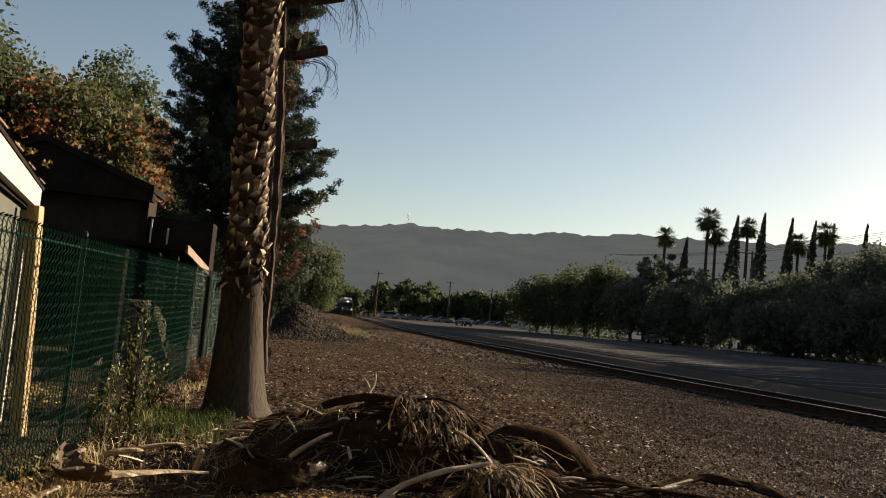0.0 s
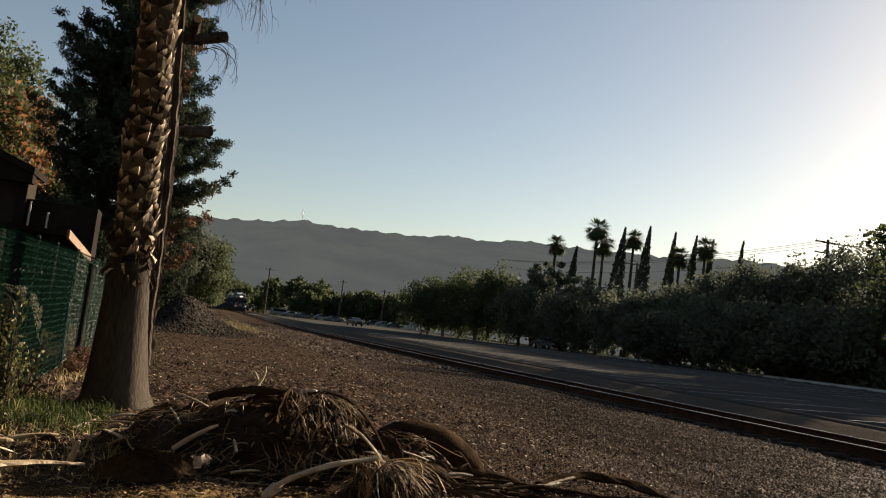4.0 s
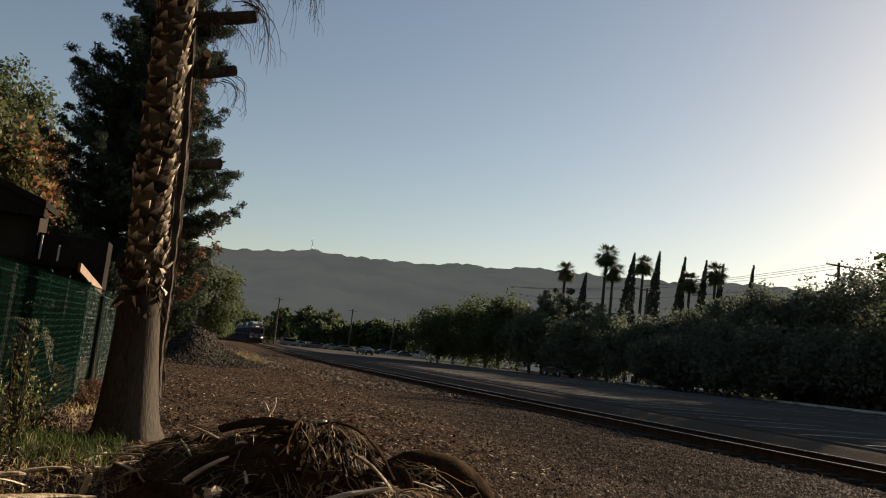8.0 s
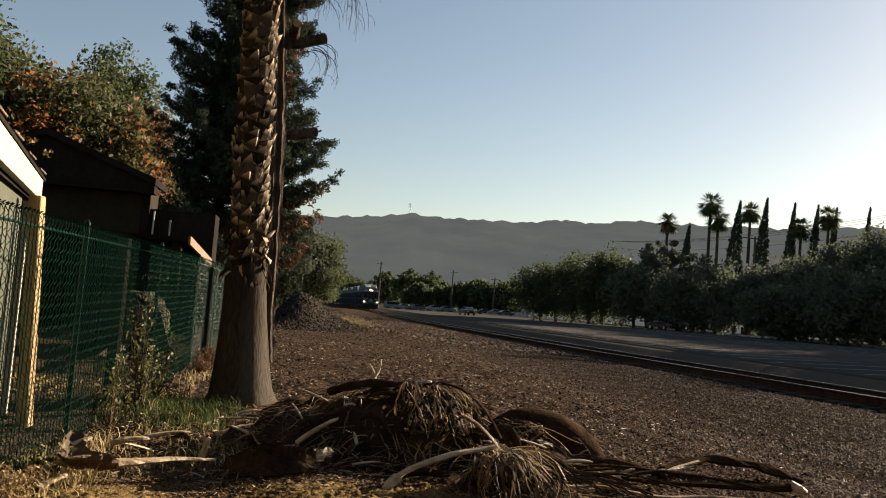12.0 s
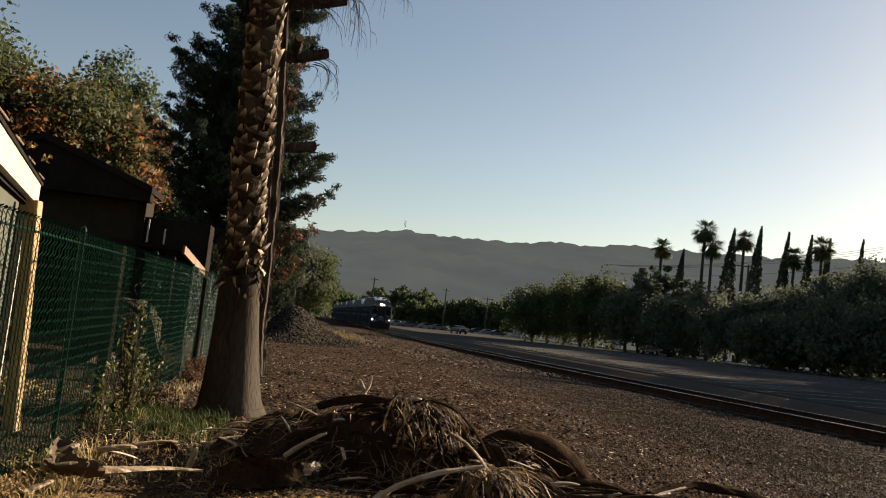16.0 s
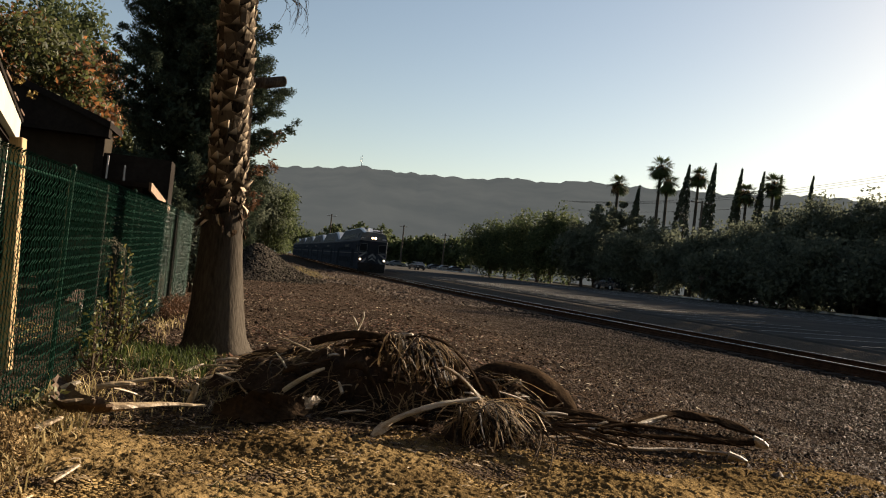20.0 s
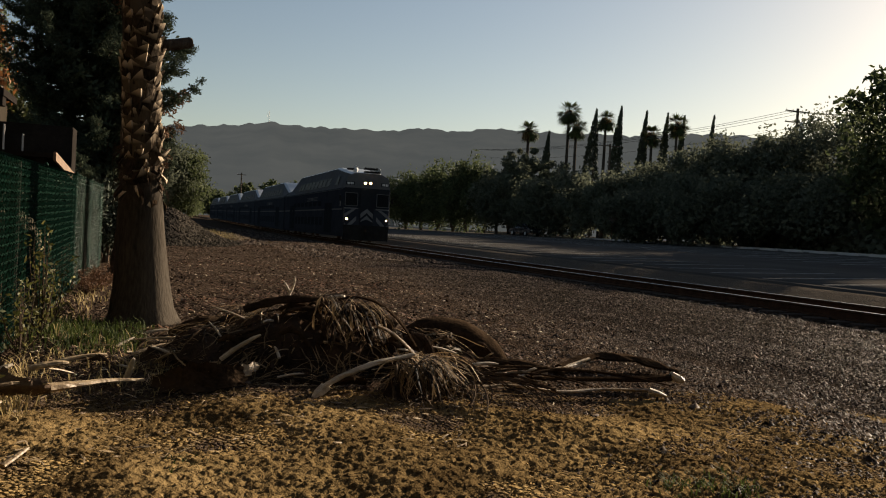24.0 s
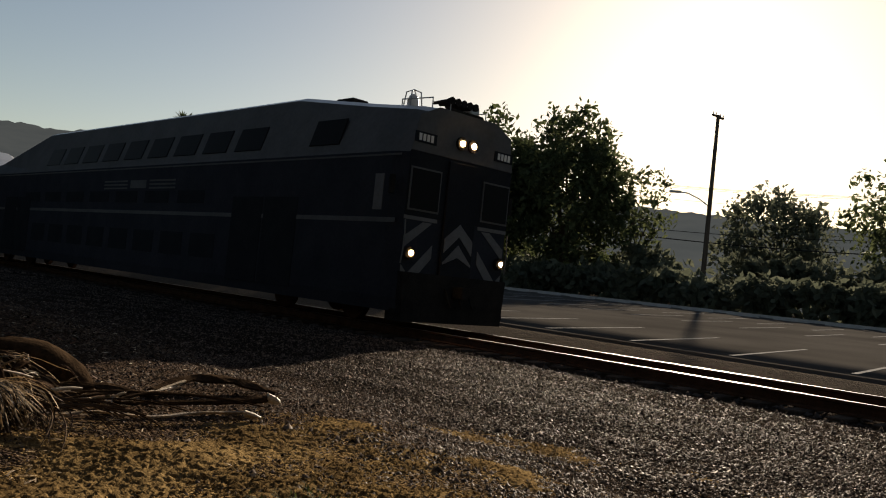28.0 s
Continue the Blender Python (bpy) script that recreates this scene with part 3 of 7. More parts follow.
# ---- parking lot ----
def build_lot():
    x0, x1 = 14.7, 44.0
    xs, ys = np.linspace(x0, x1, 12), np.array((-60.0, 0, 30, 60, 95, 140, 200, 290))
    X, Y = np.meshgrid(xs, ys)
    Z = lot_height(X)
    n = len(xs)
    v = np.concatenate([np.stack([X, Y, Z], -1).reshape(-1, 3), np.stack([0 * ys + x0 - 0.08, ys, 0 * ys + lot_height(x0) - 0.14], -1), np.stack([0 * ys + x1, ys, 0 * ys + lot_height(x1) - 0.2], -1)])
    i = np.arange(X.size).reshape(X.shape)
    f = [np.stack([i[:-1, :-1], i[:-1, 1:], i[1:, 1:], i[1:, :-1]], -1).reshape(-1, 4)]
    for col, base in ((0, X.size), (n - 1, X.size + len(ys))):
        a = base + np.arange(len(ys))
        f.append(np.stack([a[:-1], i[:-1, col], i[1:, col], a[1:]], -1))
    lot = tagged(raw("parking_lot", v, np.concatenate(f), "asphalt"), "large worn asphalt parking lot with faded white stall lines", "parking lot", kind="structure")
    tilt = math.degrees(math.atan(0.0205))
    first = None
    for row, (a, y0, count) in enumerate(((14.95, -9.6, 40), (27.6, -8.0, 44), (33.6, -8.0, 44))):
        for i in range(count):
            m = pose(a + 2.6, y0 + 2.25 * i, float(lot_height(a + 2.6)) + 0.004, 0, -tilt, 8.0)
            if first is None:
                first = part("stall_line", boxed(-2.6, 2.6, -0.05, 0.05, -0.002, 0.002), "line_paint", lot)
                first.matrix_local = m
            else:
                t = first.copy()
                scene.collection.objects.link(t)
                t.matrix_local = m
    z = float(lot_height(x1))
    kerb = link("kerb", prism(bmesh.new(), [(x1, z - 0.1), (x1 + 0.18, z - 0.1), (x1 + 0.17, z + 0.15), (x1 + 0.01, z + 0.15)], -60, 290), "concrete")
    tagged(kerb, "low concrete kerb along the parking lot", "kerb", kind="structure")
    edge = link("lot_edge", prism(bmesh.new(), [(x0 - 0.2, lot_height(x0) - 0.13), (x0 - 0.075, lot_height(x0) - 0.13), (x0 - 0.004, lot_height(x0) + 0.004), (x0 - 0.12, lot_height(x0) - 0.01)], -60, 290), "asphalt")
    tagged(edge, "crumbling asphalt edge of the parking lot", "kerb", kind="structure")
    stop = None
    for i in range(34):
        m = pose(42.6, -4.7 + 2.62 * i, float(lot_height(42.6)), 0, -tilt)
        if stop is None:
            stop = thing("wheel_stop", "low pale concrete wheel stop on asphalt", "wheel stop", m, "wheel stops along the lot")
            part("bar", prism(bmesh.new(), [(-0.09, -0.02), (0.09, -0.02), (0.06, 0.13), (-0.06, 0.13)], -0.9, 0.9), "concrete", stop)
        else:
            copy_thing(stop, m)


build_lot()


# ---- trees ----
def crown_points(n, rx, ry, rz, hollow=0.35, lumps=5):
    """Clump centres near the outside of a lumpy oval."""
    d = rng.normal(size=(n, 3))
    d /= np.linalg.norm(d, axis=1, keepdims=True)
    axes = rng.normal(size=(lumps, 3))
    axes /= np.linalg.norm(axes, axis=1, keepdims=True)
    bump = 0.78 + 0.32 * np.max(np.clip(d @ axes.T, 0, 1) ** 3, 1)
    r = (hollow + (1 - hollow) * rng.random(n) ** 0.6) * bump
    return d * r[:, None] * (rx, ry, rz)


def broad_tree(label, x, y, h, r, mats=("leaf_green",), leaf=0.22, clumps=90, per=26, trunk_r=0.2, low=0.28, z=None, squash=1.0, spread=0.55, group=""):
    """A tapered trunk, limbs into the crown, and a crown of leaf clumps."""
    z = hz(x, y) if z is None else z
    t = thing("tree", label, "tree", pose(x, y, z), group)
    rz = h * (1 - low) / 2
    cz = h - rz
    top = Vector((random.uniform(-0.2, 0.2) * r, random.uniform(-0.2, 0.2) * r, cz))
    bm = tubed(arc((0, 0, -0.1), top, (random.uniform(-0.1, 0.1) * r, 0, 0), 6), [trunk_r * (1.25 - 0.15 * i) for i in range(7)], 8, wobble=0.2)
    cen = crown_points(clumps, r, r * squash, rz)
    for c in cen[:: max(1, len(cen) // 14)]:
        base = Vector((0, 0, random.uniform(h * low * 0.7, cz)))
        tube(bm, arc(base, Vector(c) * 0.9 + Vector((0, 0, cz)), (0, 0, 0.1 * r), 4), [trunk_r * 0.45, trunk_r * 0.36, trunk_r * 0.25, trunk_r * 0.16, trunk_r * 0.07], 5)
    part("trunk", bm, "bark_dark", t)
    cen = cen + (0, 0, cz)
    k = len(mats)
    groups = np.sort(rng.integers(0, k, len(cen))) if k > 1 else np.zeros(len(cen), int)
    if k > 1:
        groups = ((np.sin(cen[:, 0] * 1.3 / r * 3) + np.sin(cen[:, 2] * 2.1 / r * 2 + 1) + 2) / 4.01 * k).astype(int)
    for g in range(k):
        sel = cen[groups == g]
        if len(sel):
            v, f = leaf_cloud(sel, spread * r * 0.5 * (0.6 + 0.7 * rng.random(len(sel))), per, leaf)
            raw("crown", v, f, mats[g], t)
    return t


def cypress(x, y, h, r, z=None):
    t = thing("cypress", "tall narrow dark Italian cypress with a pointed tip", "tree", pose(x, y, 0.5 if z is None else z), "cypresses behind the lot")
    part("trunk", tubed([(0, 0, 0), (0, 0, h * 0.8)], [0.2, 0.05], 6), "bark_dark", t)
    zz = rng.random(900) ** 0.8
    prof = np.interp(zz, [0, 0.1, 0.3, 0.6, 0.85, 1], [0.7, 0.95, 1.0, 0.72, 0.3, 0.0]) * r
    a = rng.random(900) * 6.283
    rr = prof * (0.75 + 0.3 * rng.random(900))
    cen = np.stack([np.cos(a) * rr + 0.035 * h * (zz ** 3 - 0.9), np.sin(a) * rr, 0.4 + zz * (h - 0.5)], -1)
    v, f = leaf_cloud(cen, 0.06 + prof * 0.28, 8, 0.19, droop=-2.5, aspect=2.8)
    raw("crown", v, f, "cypress", t)
    return t


def fan_palm(x, y, h, r=1.5, lean=0.0, z=0.5, skirt=0.5):
    """A far fan palm: bare stem, dead skirt, a head of stiff fans."""
    t = thing("fan_palm", "tall slim fan palm with a small head of fans", "palm", pose(x, y, z), "palms behind the lot")
    part("trunk", tubed(arc((0, 0, 0), (lean, 0, h), (lean * 0.3, 0, 0), 8), [0.26 - 0.012 * i for i in range(9)], 7), "bark_palm", t)
    top = np.array((lean, 0, h))
    vs, fs = [], []
    for k in range(46):
        el, az = random.uniform(-1.1, 1.2), random.uniform(0, 6.283)
        d = Vector((math.cos(az) * math.cos(el), math.sin(az) * math.cos(el), math.sin(el)))
        side = d.cross(Vector((0, 0, 1))).normalized()
        root = Vector(top) + d * r * 0.35
        for j in range(9):
            b = (j - 4) * 0.24
            tip = root + (d * math.cos(b) + side * math.sin(b)) * r * 0.66 - Vector((0, 0, 0.16 * r * abs(j - 4) / 4 + 0.16 * r))
            m0 = root.lerp(tip, 0.5)
            w = (tip - root).cross(Vector((0, 0, 1))).normalized() * 0.048 * r
            q = len(vs)
            vs += [root, m0 + w, tip, m0 - w]
            fs.append((q, q + 1, q + 2, q + 3))
        q = len(vs)
        o = Vector(top)
        vs += [o + side * 0.02, root + side * 0.03, root - side * 0.03, o - side * 0.02]
        fs.append((q, q + 1, q + 2, q + 3))
    raw("crown", [tuple(v) for v in vs], fs, "palm_leaf", t)
    cen = np.stack([rng.normal(size=40) * 0.22 + lean, rng.normal(size=40) * 0.22, h - skirt * rng.random(40) * 2.2], -1)
    v, f = leaf_cloud(cen, 0.3, 8, 0.35, droop=2.0, aspect=4)
    raw("dead_skirt", v, f, "frond", t)
    return t


def polar(az, d):
    """A place at a bearing, in degrees to the right of the track's line, and a distance."""
    return -0.05 + d * math.sin(radians(az)), 0.5 + d * math.cos(radians(az))


def at_el(el, d):
    return 0.81 + d * math.tan(radians(el))



# Unseen walls, added behind and to the left to cut skylight on near things.
wall = link("wall_south", boxed(-12, 8, -4.3, -4.0, -0.6, 18.0), "brown_wall")
tagged(wall, "unseen added wall that cuts skylight from behind", "wall", kind="structure")
wall = link("wall_west", boxed(-9.3, -9, -4.0, 12.0, -0.6, 14.0), "brown_wall")
tagged(wall, "unseen added wall that cuts skylight from the left", "wall", kind="structure")

random.seed(3)
# cypresses and palms: bearing, elevation of the tip, distance, size
for az, el, d, r in ((27.88, 8.45, 118, 1.2), (29.5, 8.66, 118, 1.08), (31.15, 8.45, 120, 0.85), (32.49, 8.3, 120, 0.85), (33.55, 8.15, 122, 0.7), (35.39, 8.2, 124, 0.72), (24.83, 6.87, 116, 0.8)):
    x, y = polar(az, d)
    cypress(x, y, at_el(el, d) - 0.5, r)
for az, el, d, r, lean in ((26.04, 8.2, 112, 2.0, 0.1), (26.75, 7.25, 112, 1.9, -0.3), (28.45, 7.75, 114, 1.8, 0.2), (31.4, 6.9, 118, 1.9, 0.4), (33.0, 7.6, 118, 2.0, 0.3), (23.36, 6.9, 110, 1.7, 0.2)):
    x, y = polar(az, d)
    fan_palm(x, y, at_el(el, d) - 0.5, r, lean)

# the wooded edge of the lot: bearing, elevation of the top, distance, radius, kind
EDGE = ((15.6, 3.5, 128, 5.0, "g"), (16.6, 4.0, 126, 5.0, "g"), (17.6, 4.2, 122, 4.6, "g"), (18.7, 4.3, 118, 4.6, "g"), (19.6, 4.8, 114, 4.2, "g"), (20.8, 5.0, 112, 3.6, "g"), (21.7, 4.2, 108, 3.6, "d"),
        (22.8, 5.0, 104, 3.0, "d"), (23.5, 6.0, 108, 2.4, "d"), (22.5, 5.4, 110, 1.3, "d"), (25.4, 4.9, 112, 2.6, "d"), (24.6, 4.2, 98, 3.6, "d"), (26.8, 4.2, 96, 4.0, "d"), (28.6, 4.4, 92, 4.2, "d"), (30.4, 5.0, 92, 4.4, "d"),
        (32.0, 5.1, 90, 4.2, "d"), (33.8, 6.2, 88, 4.4, "d"), (35.8, 7.3, 84, 4.6, "d"), (37.6, 7.0, 84, 4.4, "d"), (39.2, 7.6, 84, 4.6, "d"), (41.2, 7.9, 84, 4.8, "d"), (43.4, 9.0, 80, 5.0, "d"), (38.4, 5.0, 72, 4.4, "d"), (34.4, 4.0, 74, 4.2, "d"),
        (31.0, 3.3, 78, 3.8, "d"), (42.0, 5.0, 70, 4.4, "d"))
for az, el, d, r, k in EDGE:
    x, y = polar(az, d)
    broad_tree("broad leafy tree with a dense dark green crown" if k == "d" else "broad leafy tree with a mid green crown", x, y, at_el(el, d) - hz(x, y), r, ("leaf_dark",) if k == "d" else ("leaf_green",), 0.18, 120, 88, 0.2, 0.03 if k == "d" else 0.06, group="trees along the lot")
# the big open-crowned tree against the sun, and its neighbours
x, y = polar(52.0, 66)
broad_tree("big open-crowned tree with thin foliage and visible limbs", x, y, 15.6, 5.9, ("leaf_green",), 0.24, 300, 46, 0.26, 0.08, spread=0.42)
x, y = polar(47.2, 68)
broad_tree("tall broad tree with an uneven green crown", x, y, 13.8, 5.2, ("leaf_green",), 0.26, 230, 44, 0.25, 0.06)
x, y = polar(56.4, 70)
broad_tree("slim young tree with an airy crown", x, y, 11.8, 3.2, ("leaf_green",), 0.22, 70, 18, 0.16, 0.2, spread=0.45)
x, y = polar(65.3, 96)
broad_tree("round dense tree behind a hedge", x, y, 13.4, 6.6, ("leaf_dark",), 0.34, 150, 44, 0.25, 0.03)
x, y = polar(72.6, 74)
broad_tree("leafy tree with a ragged outline", x, y, 13.2, 4.8, ("leaf_green",), 0.26, 90, 24, 0.22, 0.2)
x, y = polar(79, 80)
broad_tree("broad dark leafy tree", x, y, 11.2, 5.5, ("leaf_dark",), 0.3, 80, 24, 0.22, 0.15)
# far trees beyond the end of the lot
for az, el, d, r in ((3.0, 2.0, 300, 6), (5.1, 2.2, 285, 5.5), (6.5, 2.7, 270, 6), (8.0, 2.5, 262, 6), (9.4, 1.8, 255, 5), (10.4, 1.9, 250, 5), (11.2, 2.35, 245, 5), (12.2, 2.1, 240, 5), (13.2, 2.2, 236, 5), (14.2, 2.3, 230, 5), (7.2, 1.7, 245, 4.5), (4.2, 1.5, 310, 7), (1.6, 2.4, 330, 7)):
    x, y = polar(az, d)
    broad_tree("rounded street tree beyond the parking lot", x, y, at_el(el, d) - hz(x, y), r, ("leaf_green",), 0.6, 80, 30, 0.3, 0.05, group="trees beyond the lot")


def hedge(name, label, x0, y0, x1, y1, h, w, mat, n):
    """A long clipped row of shrubs."""
    ob = thing(name, label, "hedge")
    u = rng.random(n)
    cen = np.stack([x0 + (x1 - x0) * u + rng.normal(size=n) * w / 3, y0 + (y1 - y0) * u + rng.normal(size=n) * w / 3, 0.5 + h * rng.random(n) ** 0.7], -1)
    v, f = leaf_cloud(cen, 0.9, 34, 0.34)
    raw("foliage", v, f, mat, ob)
    for i in range(12):
        k = (i + 0.5) / 12
        part("stem", tubed([(x0 + (x1 - x0) * k, y0 + (y1 - y0) * k, 0.45), (x0 + (x1 - x0) * k, y0 + (y1 - y0) * k, 0.5 + h * 0.6)], 0.08, 5), "bark_dark", ob)
    return ob


hedge("hedge", "long dense dark hedge beyond the kerb of the lot", 47.5, -25, 47.5, 62, 1.9, 1.6, "leaf_dark", 620)
hedge("hedge", "tall overgrown dark shrubs behind the hedge", 55, 34, 66, 96, 3.8, 3.0, "leaf_dark", 420)
hedge("hedge", "tall dark shrub border behind the hedge", 62, -30, 62, 32, 4.1, 2.4, "leaf_dark", 420)


def build_hills():
    """A long wooded ridge kilometres off, with a crest of trees."""
    az = np.linspace(-70, 100, 520)
    el = np.interp(az, [-70, -20, 0.9, 4.3, 5.6, 6.2, 6.9, 8.1, 11.2, 14.3, 16.5, 18.8, 21, 22.9, 30.7, 35.4, 45, 58, 63, 75, 100], [4.5, 5.2, 5.62, 6.0, 6.2, 6.36, 6.28, 6.2, 6.25, 6.3, 6.65, 6.5, 6.85, 6.8, 6.75, 7.0, 6.6, 6.0, 5.8, 5.4, 4.5])
    el = el + 0.05 * np.sin(az * 4.1) + 0.035 * np.sin(az * 11.3 + 1) + 0.03 * rng.normal(size=len(az)) * (rng.random(len(az)) < 0.5)
    rows = []
    steps = np.linspace(0, 1, 16)
    for k, s in enumerate(steps):
        d = 1500 + 1100 * s
        fold = 1 + 0.02 * np.sin(az * 0.9 + s * 3) * (s * (1 - s) * 4) + 0.012 * np.sin(az * 2.7 - s * 5) * (s * (1 - s) * 4)
        z = 0.8 + 2600 * np.tan(np.radians(el)) * (s ** 0.8) * fold if k < 15 else 0.8 + 2600 * np.tan(np.radians(el))
        rows.append(np.stack([d * np.sin(np.radians(az)), d * np.cos(np.radians(az)), z - 6 * (k == 0)], -1))
    back = rows[-1] * (1.15, 1.15, 0)
    v = np.concatenate(rows + [back])
    i = np.arange(len(v)).reshape(len(rows) + 1, len(az))
    f = np.stack([i[:-1, :-1], i[:-1, 1:], i[1:, 1:], i[1:, :-1]], -1).reshape(-1, 4)
    hill = tagged(raw("backdrop", v, f, "hill", smooth=True), "long wooded ridge on the horizon, its haze painted as glow", "hill", kind="structure")
    x, y = 2600 * math.sin(radians(6.25)), 2600 * math.cos(radians(6.25))
    z = 0.8 + 2600 * math.tan(radians(6.32))
    mast = thing("radio_mast", "thin radio mast on the crest of the ridge", "mast", pose(x, y, z))
    part("pole", tubed([(0, 0, -10), (0, 0, 34)], [1.3, 0.6], 5), "galvanised", mast)
    part("antenna", tubed([(-4, 0, 14), (-4, 0, 30)], [0.8, 0.5], 5), "galvanised", mast)
    return hill


build_hills()


# ---- poles and wires ----
def utility_pole(label, x, y, z, h, arms=(0.4,), lean=0.0, r=0.16, arm=2.4):
    p = thing("utility_pole", label, "utility pole", pose(x, y, z, 0, lean))
    part("pole", tubed([(0, 0, -0.3), (0, 0, h)], [r * 1.15, r * 0.7], 8), "pole_wood", p)
    for d in arms:
        a = part("crossarm", boxed(-arm / 2, arm / 2, -0.06, 0.06, h - d - 0.06, h - d + 0.06), "pole_wood", p)
        for k in (-0.46, -0.2, 0.2, 0.46):
            part("insulator", tubed([(arm * k, 0, h - d + 0.06), (arm * k, 0, h - d + 0.24)], [0.05, 0.03], 6), "galvanised", a)
    return p


for az, el, d in ((4.6, 2.91, 220), (9.5, 2.72, 232), (12.34, 2.43, 228), (14.28, 2.72, 205)):
    x, y = polar(az, d)
    z = hz(x, y)
    utility_pole("tall bare wooden utility pole beyond the lot", x, y, z, at_el(el, d) - z, (0.5,), r=0.22)
x, y = polar(40.35, 100)
pole_a = utility_pole("wooden utility pole with two crossarms above the trees", x, y, 0.5, at_el(8.65, 100) - 0.5, (0.3, 1.5), 0, 0.2, 3.2)
part("transformer", tubed([(0.4, -0.3, 13.1), (0.4, -0.3, 14.0)], 0.28, 8), "galvanised", pole_a)
x, y = polar(28.9, 104)
utility_pole("wooden utility pole with a crossarm among cypresses", x, y, 0.5, at_el(6.2, 104) - 0.5, (0.25,), 0, 0.16, 3.0)
LAMP = polar(61.14, 60)
lamp_pole = utility_pole("wooden pole with a street lamp arm by the lot", LAMP[0], LAMP[1], 0.5, at_el(12.35, 60) - 0.5, (0.12,), 0, 0.17, 1.5)
turn = pose(0, 0, 0, 0, 0, -61)
part("lamp_arm", tubed([turn @ Vector(p) for p in ((0, 0, 7.1), (-0.7, 0, 7.6), (-1.5, 0, 7.95), (-2.0, 0, 8.0))], 0.045, 6), "galvanised", lamp_pole)
part("lamp_head", boxed(-2.75, -1.95, -0.14, 0.14, 7.92, 8.08, m=turn, bevel=0.03), "galvanised", lamp_pole)


def overhead_wire(a, c, sag, r=0.02):
    w = thing("overhead_wire", "thin dark overhead wire between poles", "wire")
    part("cable", tubed(arc(a, c, (0, 0, -sag), 14), r, 4, cap=False), "rubber", w)


pa, pb = polar(40.35, 100), polar(61.14, 60)
for dx, z in ((-1.5, 15.6), (-0.6, 15.6), (0.7, 15.6), (1.5, 14.4)):
    overhead_wire((pa[0] + dx, pa[1], z), (pa[0] - 14 + dx, pa[1] + 60, z - 1.0), 1.2)
    overhead_wire((pa[0] + dx, pa[1], z), (pb[0] + 40 + dx, pb[1] - 6, z - 2), 1.4)
e1, e2 = polar(56, 92), polar(80, 78)
overhead_wire((*e1, at_el(4.25, 92)), (*e2, at_el(4.5, 78)), 0.5, 0.05)
overhead_wire((*e1, at_el(4.75, 92)), (*e2, at_el(5.6, 78)), 0.6, 0.03)


# ---- parked cars ----
def car(label, x, y, turn, paint, van=False):
    z = float(lot_height(x)) if x < 44 else hz(x, y)
    c = thing("car", label, "car", pose(x, y, z, 0, 0, turn), "cars parked in the lot")
    if van:
        side = [(-2.4, 0.3), (2.4, 0.3), (2.42, 0.9), (2.0, 1.15), (1.55, 1.9), (-2.35, 1.95), (-2.42, 0.9)]
    else:
        side = [(-2.2, 0.32), (2.2, 0.32), (2.22, 0.68), (1.9, 0.84), (1.0, 0.93), (0.35, 1.40), (-0.95, 1.42), (-1.75, 0.98), (-2.2, 0.9)]
    bm = bmesh.new()
    prism(bm, side, -0.88, 0.88)
    for v in bm.verts:
        if v.co.z > 1.0:
            v.co.y *= 0.8
    bmesh.ops.bevel(bm, geom=bm.edges[:], offset=0.05, segments=1, affect="EDGES")
    body = part("body", bm, paint, c)
    hi = 1.82 if van else 1.34
    for s in (-1, 1):
        part("side_window", prism(bmesh.new(), [(-1.5, 0.98), (0.85, 0.98), (0.35, hi), (-0.9, hi)] if not van else [(-2.2, 1.15), (1.8, 1.15), (1.45, hi), (-2.2, hi)], s * 0.845 - 0.006, s * 0.845 + 0.006), "glass", body)
    for k in (1.74, -2.22):
        for sy in (-0.62, 0.62):
            part("lamp", boxed(k, k + 0.48, sy - 0.12, sy + 0.12, 0.62, 0.74), "white", body)
    for sx in (-1.35, 1.35):
        for sy in (-0.82, 0.82):
            w = part("wheel", disc(bmesh.new(), sx, sy, 0.31, 0.31, 0.2, 14), "rubber", c)
            part("rim", disc(bmesh.new(), sx, sy * 1.125, 0.31, 0.19, 0.02, 10), "galvanised", w)
    return c


CARS = ((10.62, 150, 100, "car_dark", False, "dark parked sedan seen side on"), (7.25, 235, 20, "car_silver", False, "silver parked car far up the lot"), (8.4, 232, 15, "car_white", False, "white parked car far up the lot"),
        (9.3, 226, 10, "car_silver", False, "silver parked car far up the lot"), (6.4, 236, 20, "car_white", False, "white parked car far up the lot"), (11.9, 220, 10, "car_dark", False, "dark parked car by the far trees"), (12.6, 216, 15, "car_silver", False, "silver parked car by the far trees"),
        (14.3, 190, 95, "car_white", True, "white parked van by the trees"), (13.3, 208, 10, "car_dark", False, "dark parked car by the far trees"), (5.6, 240, 20, "car_white", True, "white parked van far up the lot"))
for az, d, turn, paint, van, label in CARS:
    x, y = polar(az, d)
    car(label, x, y, turn, paint, van)
for az, d, paint in ((23.6, 98, "car_dark"),):
    x, y = polar(az, d)
    car("dark car parked in the shade under trees", x, y, 100, paint)
x, y = polar(29.3, 76)
sign = thing("road_sign", "small dark diamond road sign on a thin post", "sign", pose(x, y, hz(x, y), 0, 0, -30))
part("post", tubed([(0, 0, -0.1), (0, 0, 2.4)], 0.03, 6), "rust", sign)
part("panel", boxed(-0.26, 0.26, -0.06, -0.04, -0.26, 0.26, m=pose(0, 0, 2.1, 0, 45)), "tie", sign)

# ---- left side: fence, sheds, house ----
FX = -1.22


